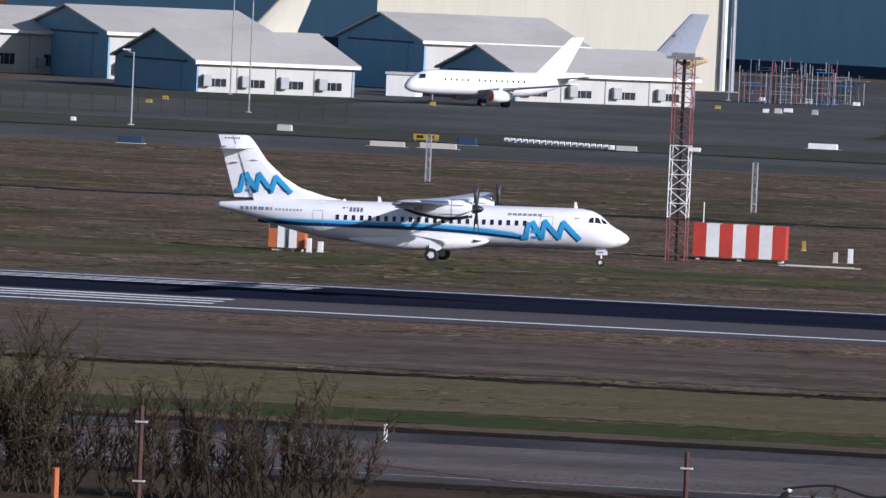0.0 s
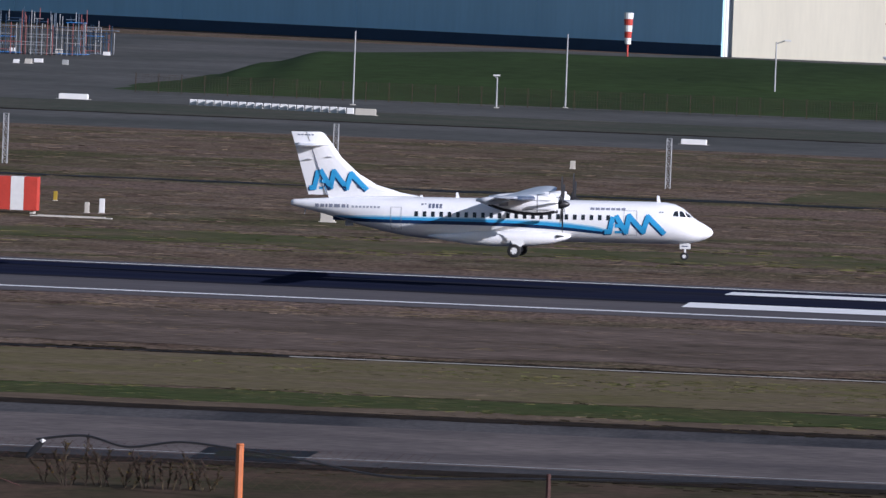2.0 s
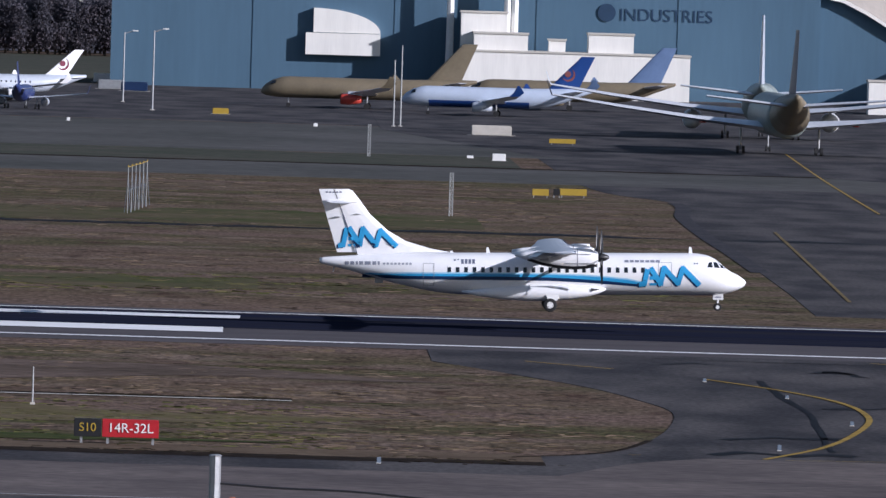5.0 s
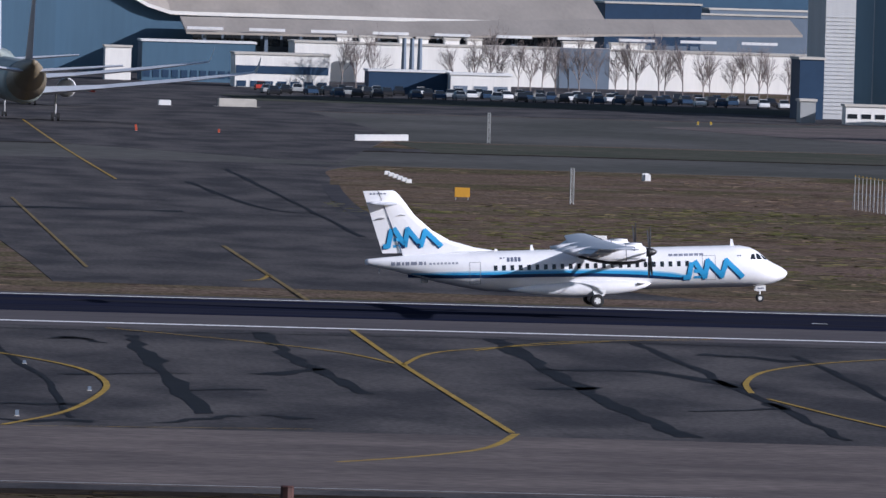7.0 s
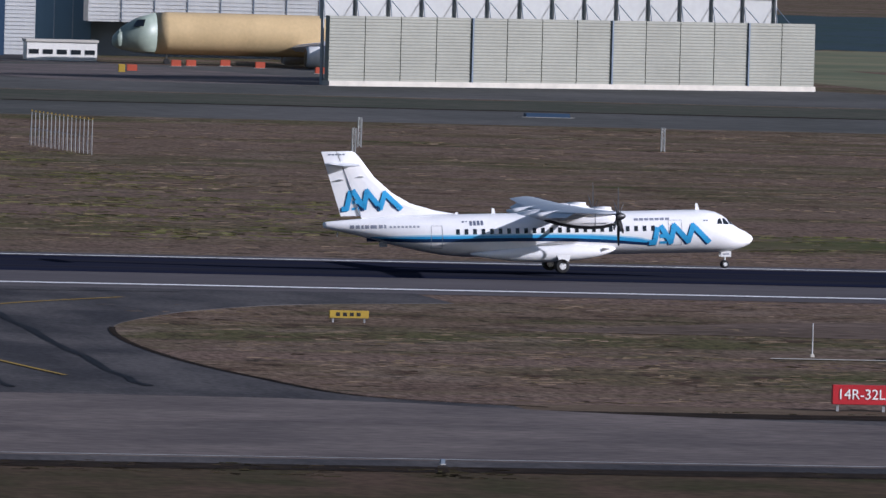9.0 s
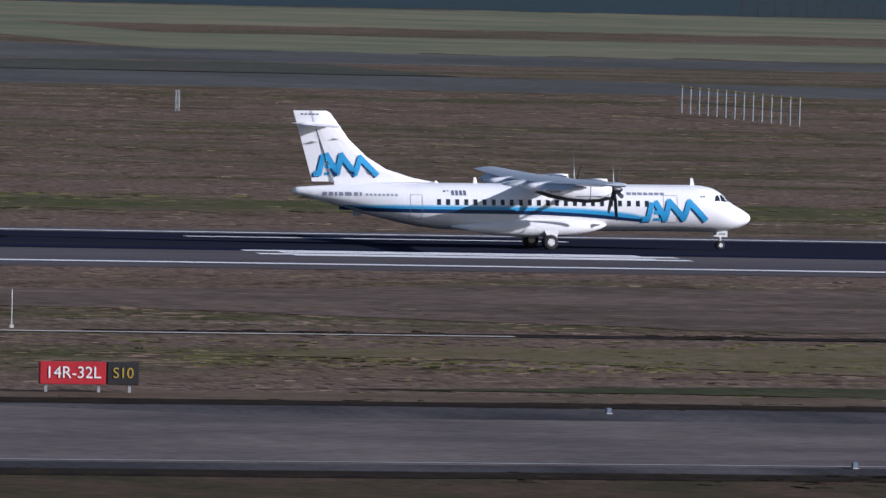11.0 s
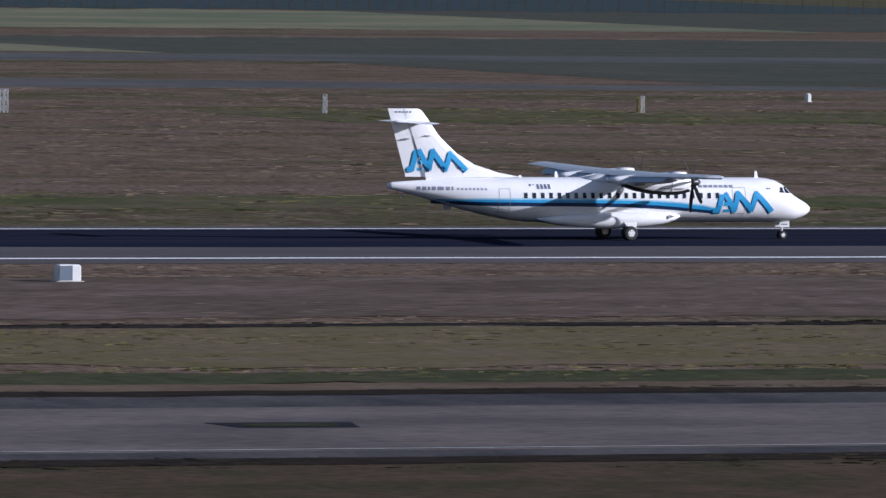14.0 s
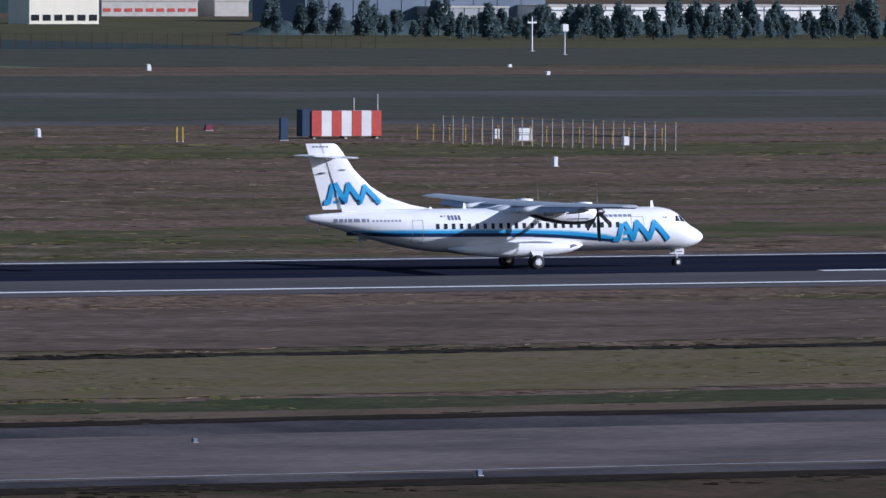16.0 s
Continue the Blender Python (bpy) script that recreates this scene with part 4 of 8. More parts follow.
slab("parking_apron", [(16.5, 1355.6), (33.5, 1199.5), (91.2, 1054.4), (112.7, 1222.0), (115.4, 1413.5), (102.2, 1485.0), (16.8, 1620.4)], 0.045, M["asphalt"], "dark asphalt parking apron")
slab("hangar_apron", [(-330, 1379), (-100, 1379), (-100, 1838), (-330, 1838)], 0.026, M["apron"], "grey apron between the hangars")
slab("rear_apron", [(-90.77, 1382), (204.31, 1382), (204.31, 1737), (-90.77, 1737)], 0.028, M["asphalt"], "dark asphalt apron before the rear halls")
slab("concrete_pad", [(157.5, 1328.4), (159.6, 1332.0), (202.6, 1373.3), (221.6, 1297.4), (213.3, 1249.0), (177.2, 1250.7)], 0.06, M["concrete"], "pale concrete pad before the hall")

# green ditch strip and drain before the runway
def strip(name, y0, y1, x0, x1, z, material, label, wob, cat, taper=0.0):
    bm = bmesh.new()
    prev = None
    n = int((x1 - x0) / 1.5)
    for i in range(n + 1):
        x = x0 + (x1 - x0) * i / n
        a = y0 + wob * (noise.noise((x * 0.12, 3.1, y0)) + 0.6 * noise.noise((x * 0.5, 1.1, y0)))
        b = y1 + wob * (noise.noise((x * 0.10, 9.7, y1)) + 0.6 * noise.noise((x * 0.45, 5.3, y1)))
        if taper:
            f = min(1.0, (x - x0) / taper + 0.02, (x1 - x) / taper + 0.02)
            mid = (y0 + y1) / 2 + 0.3 * (y1 - y0) * noise.noise((x * 0.05, 7.7, y0))
            a, b = mid + (a - mid) * f, mid + (b - mid) * f
        cur = [bm.verts.new((x, a, z)), bm.verts.new((x, b, z))]
        if prev:
            bm.faces.new((prev[0], cur[0], cur[1], prev[1]))
        prev = cur
    return tagged(part(name, bm, material), label, cat, kind="structure")


for x0, x1 in ((-420, 2), (118, 640)):
    strip("grass_strip", 467, 479 if x0 < 0 else 476, x0, x1, 0.034, M["moss" if x0 < 0 else "ditch"], "darker green grass strip along a ditch", 2.0, "grass", 30)
    strip("grass_strip", 480, 516, x0, x1 + 6, 0.026, M["olive"], "olive and tan grass strip beside the drain", 2.5, "grass", 45)
    strip("grass_strip", 526, 574, x0 - 14, x1 + 8, 0.024, M["pink"], "pinkish brown dead grass before the runway", 3.5, "grass", 50)
    # dark strip paints the drain's shadow beside the channel
    strip("drain_shadow_edge", 518.2, 520.2, x0, x1, 0.03, M["soil"], "painted shadow along the edge of the drain", 0.5, "drain")
for x0, x1, m in ((-420, -62, "tar"), (-62, 2, "kerb"), (112, 138, "kerb"), (138, 640, "tar")):
    strip("drain_channel", 517.2, 518.0, x0, x1, 0.05, M[m], "narrow drain channel in the grass", 0.15, "drain")
strip("near_verge", 250, 412.8, -520, 700, 0.02, M["verge"], "dark trampled verge on the near side of the taxiway", 0.8, "grass")
strip("soil_edge", 412.4, 416.3, -520, 700, 0.04, M["soil"], "dark soil edge of the taxiway", 0.4, "soil")
for x0, x1 in ((-420, left_isle[-1][0] + 1.5), (right_isle[-1][0] - 1.5, 640)):
    strip("soil_edge", 457.8, 461.6, x0, x1, 0.05, M["soil"], "dark soil edge of the taxiway", 0.9, "soil")
    strip("ditch_foot", 461.0, 467.5, x0, x1, 0.028, M["tan"], "dry tan grass at the foot of the ditch", 1.2, "grass")
strip("taxiway_edge_line", 420.8, 421.15, -420, 640, 0.07, M["panel"], "worn pale taxiway edge line", 0.05, "marking")
for x0, x1 in ((-500, 20), (95, 640)):
    strip("grass_strip", 560, 571, x0, x1, 0.02, M["grass"], "brown grass strip along the runway", 3.0, "grass")
strip("earth_track", 848, 853, -500, 60, 0.03, M["tar"], "dark earth track through the grass", 4.0, "track")
strip("earth_track", 1118, 1123, -900, 300, 0.04, M["soil"], "dark earth edge of the far taxiway", 2.0, "track")
strip("grass_strip", 1123, 1184, -900, -95, 0.035, M["hedge"], "dark green rough grass before the apron", 3.0, "grass")
strip("grass_strip", 1123, 1183, -95, 30, 0.035, M["hedge"], "dark green rough grass before the apron", 3.0, "grass")
strip("grass_strip", 1120, 1180, 108, 300, 0.035, M["hedge"], "dark green rough grass before the apron", 4.0, "grass")
strip("grass_strip", 1330, 1392, -330, -262, 0.05, M["hedge"], "dark green grass at the foot of the hangars", 4.0, "grass")
strip("grass_strip", 1460, 1512, 112, 215, 0.05, M["hedge"], "green grass before the car park", 4.0, "grass")
strip("grass_strip", 690, 712, -420, 0, 0.02, M["green"], "olive grass strip beyond the runway", 7.0, "grass")
strip("grass_strip", 680, 705, 130, 620, 0.02, M["green"], "olive grass strip beyond the runway", 8.0, "grass")
strip("grass_strip", 905, 950, 330, 620, 0.02, M["green"], "olive grass strip round the antenna row", 9.0, "grass")
strip("grass_strip", 860, 905, -60, 20, 0.02, M["green"], "olive grass strip beyond the runway", 9.0, "grass")

for edge in (left_isle[-14:], right_isle[24:]):
    tagged(part("soil_edge", ribbon_bm(edge, 0.36, 0.05), M["soil"]), "dark soil edge of a grass island", "soil", kind="structure")

# runway paint
for name, x0, x1, y0, y1 in (
        ("aiming_point_block", -48.1, -48.1 + 46, YR - 14, YR - 7.5), ("aiming_point_block", -48.1 + 1.0, -48.1 + 47, YR + 8, YR + 15)):
    lane(name, x0, x1, y0, y1, M["paint"], "broad white aiming point block with rubber wear", 0.035)
def stripes(x0, x1, ys):
    for y in ys:
        lane("touchdown_stripe", x0, x1, y, y + 1.3, M["paint"], "white touchdown zone stripe", 0.035)
stripes(-124.6 - 23, -124.6, (YR - 18.5, YR - 15.4, YR - 12.3, YR + 10.5, YR + 13.5, YR + 16.5))
stripes(171.5 - 23, 171.5, (YR - 12.5, YR - 9.0))
stripes(150.3, 150.3 + 23, (YR - 13.5, YR - 10.5, YR + 12))
stripes(299.3, 299.3 + 23, (YR - 9.5,))
lane("centre_line", 84.4, 84.4 + 1, YR - 0.3, YR + 0.3, M["paint"], "worn white centre line dash", 0.03)

# yellow taxi lines
def yline(pts, w=0.9, k=8, z=0.06, m="yellow"):
    return tagged(part("taxi_line", ribbon_bm(curve_pts(pts, k), w * 0.7, z), M[m]), "yellow painted taxi guide line", "marking", kind="structure")
yline([(49.9, 474.1), (51.4, 548.1), (52.4, 586.3), (53.2, 613.7)], 0.5)
yline([(53.7, 634.9), (55.1, 692.1), (56.6, 756.4)], 0.5, m="faintyellow")
yline([(55.1, 692.1), (53.8, 682.4), (52.3, 679.1)], 0.5)
yline([(42.5, 698.7), (44.4, 782.3), (46.6, 881.0)], 0.4, m="faintyellow")
yline([(60.9, 957.8), (63.8, 1101.6), (67.7, 1258.6)], 0.4)
yline([(51.4, 548.1), (54.4, 564.3), (58.7, 574.3), (67.8, 589.1)], 0.45)
yline([(51.1, 550.1), (49.1, 563.4), (44.4, 575.9), (37.2, 590.0)], 0.4)
yline([(25.9, 559.9), (29.9, 546.4), (32.3, 532.7), (32.6, 515.9), (30.8, 498.4), (28.2, 482.6), (24.7, 469.8)], 0.5)
yline([(16.0, 578.2), (20.9, 570.4)], 0.45)
yline([(87.2, 579.1), (78.7, 566.9), (72.9, 553.0), (69.6, 537.5), (68.1, 523.7)], 0.5)
yline([(68.2, 517.5), (69.5, 500.0), (70.8, 486.5)], 0.4)
yline([(50.0, 473.1), (47.1, 458.9), (43.0, 449.8), (38.7, 443.2)], 0.6)
yline([(57.7, 570.4), (64.4, 585.9), (75.0, 595.9)], 0.4)
yline([(25.7, 469.3), (32.7, 471.0), (40.0, 472.8)], 0.25)

# tar patches and joints in the crossing
def tar(pts, w):
    ob = part("tar_seam", ribbon_bm(curve_pts(pts, 7), w, 0.045), M["tar"])
    for i, v in enumerate(ob.data.vertices):
        v.co.x += 0.9 * noise.noise((v.co.x * 0.6, v.co.y * 0.3, 4)) * w
        v.co.y += 2.5 * noise.noise((v.co.x * 0.4, v.co.y * 0.2, 8)) * w
    return tagged(ob, "black tar seam in the asphalt", "tar", kind="structure")
tar([(35.8, 485.3), (36.6, 525.0), (37.4, 560.3), (38.0, 579.9)], 0.9)
tar([(46.1, 511.0), (45.8, 540.1), (45.9, 565.3), (46.6, 589.2)], 0.8)
tar([(58.7, 474.5), (58.6, 508.3), (59.6, 551.3), (60.8, 588.1)], 1.0)
tar([(66.5, 474.5), (67.9, 522.3), (68.9, 563.7), (69.1, 588.3)], 0.6)
tar([(59.2, 547.5), (65.3, 547.4), (68.8, 529.2)], 1.4)
tar([(31.4, 525.5), (37.9, 531.0)], 0.9)
tar([(36.5, 511.0), (41.0, 514.5)], 0.8)
tar([(55.9, 522.4), (60.2, 527.2)], 1.6)
tar([(74.0, 854.4), (68.5, 866.3), (67.7, 956.5)], 0.7)
tar([(70.3, 789.6), (72.8, 887.8), (75.9, 1013.6)], 0.5)
tar([(50.5, 470.7), (54.7, 457.5), (59.9, 445.4)], 0.35)
tar([(26.0, 463.5), (38.0, 461.5), (52.0, 463.0), (70.0, 461.0), (84.0, 462.5)], 0.5)
tar([(24.0, 588.0), (40.0, 586.5), (56.0, 588.5), (76.0, 587.0), (92.0, 588.5)], 0.4)
tar([(28.5, 478.0), (29.5, 520.0), (29.0, 560.0)], 0.4)
tar([(73.5, 478.0), (75.0, 520.0), (77.5, 575.0)], 0.5)
tar([(42.0, 532.0), (44.5, 536.0), (46.0, 541.0)], 1.2)
tar([(62.0, 502.0), (66.5, 505.0), (68.0, 512.0)], 1.0)
tar([(23.5, 488.0), (26.5, 492.0), (30.0, 491.0)], 1.5)
tar([(22.5, 474.0), (25.5, 476.0), (29.0, 475.0)], 1.6)
for edge, w in ((far_right[14:34], 1.8), (far_left[12:34], 1.5)):
    tagged(part("dark_shoulder", ribbon_bm(edge, w, 0.04), M["shoulder"]), "dark old asphalt shoulder of the taxiway", "pavement", kind="structure")
for k, (a, b, w) in enumerate((((33.2, 573.1), (35.7, 569.9), 5.0), ((71.3, 572.5), (76.1, 567.7), 7.0), ((38.8, 486.7), (40.4, 481.9), 3.0), ((32.9, 475.6), (37.2, 484.3), 2.5), ((32.6, 572.0), (35.6, 572.4), 6.0), ((24.3, 580.6), (27.3, 579.4), 4.0))):
    tar([a, ((a[0] + b[0]) / 2, (a[1] + b[1]) / 2 + 0.6), b], w * 0.35)
for pts in ([(-54.5, 426.3), (-49.6, 426.4), (-49.4, 416.8), (-54.1, 417.2)], [(146.0, 438.4), (152.0, 438.2), (151.0, 434.6), (146.2, 435.0)]):
    ob = slab("surface_patch", pts, 0.065, M["tar"], "dark rectangular patch with faded yellow bars")
    for k in range(4):
        f = 0.35 + 0.12 * k
        a = [pts[0][i] + (pts[3][i] - pts[0][i]) * f for i in (0, 1)]
        b = [pts[1][i] + (pts[2][i] - pts[1][i]) * f for i in (0, 1)]
        part("faded_bar", ribbon_bm([(a[0] * 0.85 + b[0] * 0.15, a[1] * 0.85 + b[1] * 0.15), (a[0] * 0.15 + b[0] * 0.85, a[1] * 0.15 + b[1] * 0.85)], 0.35, 0.075), M["ditch"], ob)


# ---- builders for the far side ----
def airliner(name, label, at, turn, L=37.6, r=1.98, span=34.0, body="body", fin="body", rear=None, nose=None, engine="white", engines=True, belly=None, scale=1.0, winglet=True, cover=None, finmark=None, stand=1.72, tall=1.0):
    """A jet airliner, nose along +x, origin on the ground below the wing."""
    p = thing(name, label, "aircraft", (at[0], at[1], 0.0), turn)
    p.scale = (scale,) * 3
    zc = r * stand + 0.3
    n = 22

    def ring(x, k, dz=0.0, kz=None):
        kz = k if kz is None else kz
        return [(x, r * k * math.cos(a), zc + dz + r * kz * math.sin(a)) for a in [i * math.tau / n for i in range(n)]]

    front, back = 0.46 * L, -0.54 * L
    st = [(front, 0.04, -0.45), (front - 0.05 * r, 0.22, -0.42), (front - 0.4 * r, 0.52, -0.30), (front - 1.1 * r, 0.80, -0.14), (front - 2.0 * r, 0.97, -0.02), (front - 2.6 * r, 1.0, 0), (back + 6.2 * r, 1.0, 0), (back + 4.6 * r, 0.93, 0.12), (back + 3.0 * r, 0.70, 0.38), (back + 1.4 * r, 0.40, 0.72), (back + 0.1 * r, 0.15, 0.95), (back, 0.1, 0.98)]
    cut = len(st) - 5
    fus = part("fuselage", loft_bm([ring(x, k, dz * r) for x, k, dz in (st[4:cut + 1] if nose or rear else st)]) if (nose or rear) else loft_bm([ring(x, k, dz * r) for x, k, dz in st]), M[body], p, smooth=True)
    if nose or rear:
        part("nose_section", loft_bm([ring(x, k, dz * r) for x, k, dz in st[1:5]]), M[nose or body], p, smooth=True)
        part("radome", loft_bm([ring(x, k * 1.01, dz * r) for x, k, dz in st[:3]]), M[nose or body], p, smooth=True)
        part("tail_cone", loft_bm([ring(x, k, dz * r) for x, k, dz in st[cut:]]), M[rear or body], p, smooth=True)
    if belly:
        part("belly_stripe", loft_bm([[(x, r * 1.012 * math.cos(a), zc + r * 1.012 * math.sin(a)) for a in [-2.75 + 2.36 * i / 14 for i in range(15)]] for x in (front - 2.7 * r, back + 6.4 * r)], caps=False), M[belly], fus)
    # cockpit panes and cabin window lines
    for s in (-1, 1):
        part("cockpit_window", loft_bm([[(front - 0.95 * r, s * 0.62 * r, zc + 0.28 * r), (front - 1.35 * r, s * 0.80 * r, zc + 0.30 * r), (front - 1.45 * r, s * 0.66 * r, zc + 0.58 * r), (front - 1.18 * r, s * 0.40 * r, zc + 0.56 * r)], [(front - 0.90 * r, s * 0.68 * r, zc + 0.28 * r), (front - 1.35 * r, s * 0.90 * r, zc + 0.30 * r), (front - 1.45 * r, s * 0.74 * r, zc + 0.62 * r), (front - 1.12 * r, s * 0.42 * r, zc + 0.60 * r)]]), M["dark"], p)
        m = int((front - back - 9 * r) / 1.06)
        if body in ("body", "wing"):
            for k in range(m):
                x = front - 3.2 * r - k * 1.06
                part("cabin_window", box_bm(x - 0.14, x + 0.14, s * r * 0.985 - 0.02, s * r * 0.985 + 0.02, zc + 0.14 * r, zc + 0.14 * r + 0.38), M["dark"], p)
    # wings
    for s in (-1, 1):
        half = span / 2
        ch = L * 0.185

        def wr(f, k=1.0):
            y = s * (0.3 * r + (half - 0.3 * r) * f)
            c = (ch * (1 - 0.72 * f) if f > 0.35 else ch * (1 - 0.5 * f / 0.35 * 0.9)) * k
            x0 = 0.10 * L - 0.50 * (abs(y) - 0.3 * r)
            z = zc - 0.62 * r + 0.085 * abs(y) + 0.0012 * y * y
            return [(x0 + px, y, z + pz) for px, pz in foil(c, 0.12 - 0.03 * f, 6, 0.01)]
        w = part("wing", loft_bm([wr(f) for f in (0, 0.35, 0.7, 1.0)]), M["jetwing"], p)
        tip = wr(1.0)
        if winglet:
            part("winglet", loft_bm([tip, [(x - 0.9, y + s * 0.35, z + 0.8) for x, y, z in tip], [(x * 0.25 + (tip[0][0] - 2.0) * 0.75, y + s * 0.75, z + 2.0) for x, y, z in tip]]), M[fin], w)
        # engine with inlet lip and pylon
        ey, er = s * span * 0.165, r * 0.50
        bare = not engines
        ex = 0.10 * L - 0.50 * (abs(ey) - 0.3 * r)
        ez = zc - 0.62 * r + 0.085 * abs(ey) - er * 1.15
        e = part("bare_pylon", box_bm(ex - 2.2 * er, ex + 0.9 * er, ey - 0.2 * er, ey + 0.2 * er, ez + 0.9 * er, ez + 1.4 * er), M["red"], p) if bare else part("engine", loft_bm([[(ex + dx * er, ey + er * k * math.cos(a), ez + er * k * math.sin(a)) for a in [i * math.tau / 16 for i in range(16)]] for dx, k in ((2.0, 0.86), (1.7, 0.98), (0.6, 1.02), (-0.8, 0.9), (-1.9, 0.62))]), M[engine], p, smooth=True)
        None if bare else part("engine_inlet", loft_bm([[(ex + 2.02 * er + q, ey + er * k * math.cos(a), ez + er * k * math.sin(a)) for a in [i * math.tau / 16 for i in range(16)]] for q, k in ((0.0, 0.88), (0.05, 0.2))]), M[cover or "blade"], e)
        None if bare else part("pylon", box_bm(ex - 2.2 * er, ex + 0.6 * er, ey - 0.12 * er, ey + 0.12 * er, ez + 0.8 * er, ez + 1.5 * er), M["wing"], e)
        # main gear
        g = part("main_gear_leg", tube_bm((-0.035 * L, s * 1.9 * r * 0.95, zc - 0.6 * r), (-0.035 * L, s * 1.9 * r * 0.95, 0.5), 0.16, 0.13), M["steel"], p)
        for o in (-0.4, 0.4):
            part("wheel", tube_bm((-0.035 * L, s * 1.9 * r * 0.95 + o - 0.17, 0.58), (-0.035 * L, s * 1.9 * r * 0.95 + o + 0.17, 0.58), 0.58, n=14), M["black"], g)
        # tailplane
        part("tailplane", loft_bm([[(back + 3.4 * r - 0.55 * half * 0.36 * f + px, s * (0.2 * r + half * 0.36 * f), zc + 0.55 * r + 0.1 * half * 0.36 * f + pz) for px, pz in foil(L * 0.095 * (1 - 0.55 * f), 0.1, 5, 0)] for f in (0, 1)]), M["jetwing"], p)
    h = (L * 0.165 + 0.8) * tall
    fr = [[(back + (4.9 - 2.9 * f) * r + 0.0 - f * 1.2 + px, pz * 0.9, zc + 0.75 * r + h * f) for px, pz in foil(L * 0.165 * (1 - 0.58 * f), 0.1, 6, 0)] for f in (0, 1)]
    tail = part("fin", loft_bm(fr), M[fin], p)
    if finmark:
        x, z = back + 2.7 * r, zc + 0.75 * r + h * 0.5
        for s in (-1, 1):
            part("tail_emblem", tube_bm((x, s * 0.17, z), (x, s * 0.235, z), 0.62, 0.62, 14), M[finmark], tail)
            arc = [2.2 + 3.6 * k / 12 for k in range(13)]
            part("tail_emblem", loft_bm([[(x + (1.25 + q * math.sin(math.pi * k / 12)) * math.cos(a), s * e, z + (1.25 + q * math.sin(math.pi * k / 12)) * math.sin(a)) for q, e in ((-0.22, 0.16), (0.22, 0.16), (0.22, 0.23), (-0.22, 0.23))] for k, a in enumerate(arc)]), M[finmark], tail)
    g = part("nose_gear_leg", tube_bm((front - 2.6 * r, 0, zc - 0.8 * r), (front - 2.6 * r, 0, 0.4), 0.12, 0.1), M["steel"], p)
    for o in (-0.25, 0.25):
        part("wheel", tube_bm((front - 2.6 * r, o - 0.11, 0.4), (front - 2.6 * r, o + 0.11, 0.4), 0.4, n=12), M["black"], g)
    return p


def hangar(name, label, at, a, width, length, eave, ridge, windows=5):
    """Gabled shed: origin at the corner between shaded gable and sunlit side; gable runs to the back left."""
    h = thing(name, label, "hangar", (at[0], at[1], 0), a)
    # local: side along +x, gable along +y
    rr = 0.15
    # sunward side is coloured darker than the back wall to offset the sun
    part("side_wall", box_bm(0, length, 0, 0.3, 0, eave), M["sidewhite"], h, "white sheet wall, dimmed against the sun")
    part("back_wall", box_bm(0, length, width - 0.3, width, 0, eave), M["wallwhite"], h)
    for x in (-0.3, length):
        bm = bmesh.new()
        pts = [(0, 0), (width, 0), (width, eave), (width / 2, ridge), (0, eave)]
        va = [bm.verts.new((x, y, z)) for y, z in pts]
        vb = [bm.verts.new((x + 0.3, y, z)) for y, z in pts]
        bm.faces.new(va)
        bm.faces.new(vb[::-1])
        for k in range(5):
            bm.faces.new((va[k], vb[k], vb[(k + 1) % 5], va[(k + 1) % 5]))
        bmesh.ops.recalc_face_normals(bm, faces=bm.faces[:])
        # gable and its door carry painted shade and haze
        part("gable_wall", bm, M["gableshade"], h, "gable wall with blue shade and haze in its colour")
    for s in (0, 1):
        y0, y1 = (-0.8, width / 2) if s == 0 else (width + 0.8, width / 2)
        ze = eave - 0.1
        roof = part("roof", loft_bm([[(x, y0, ze), (x, y1, ridge + 0.1), (x, y1, ridge + 0.4), (x, y0, ze + 0.3)] for x in (-0.9, length + 0.9)]), M["roof"], h, "grey metal roof")
    part("eave_trim", box_bm(-0.9, length + 0.9, -0.92, -0.80, eave - 0.35, eave + 0.1), M["white"], h)
    part("gable_door", box_bm(-0.40, -0.30, width * 0.18, width * 0.82, 0, eave * 0.95), M["gableshade"], h, "large closed hangar door")
    part("door_rail", box_bm(-0.50, -0.30, width * 0.12, width * 0.88, eave * 0.95, eave * 0.95 + 0.3), M["navywall"], h)
    for k in range(windows):
        x = length * (k + 0.5) / windows
        for o in (-0.9, 0, 0.9):
            part("window", box_bm(x + o - 0.40, x + o + 0.40, -0.06, 0.02, eave * 0.20, eave * 0.46), M["dark"], h)
        part("wall_rib", box_bm(x + length / windows / 2 - 0.1, x + length / windows / 2 + 0.1, -0.12, 0.02, 0, eave), M["panel"], h)
        part("wall_unit", box_bm(x - 2.6, x - 1.3, -1.0, 0, 0.9, 2.6, 0.05), M["panel"], h, "grey ventilation unit on the wall")
    return h


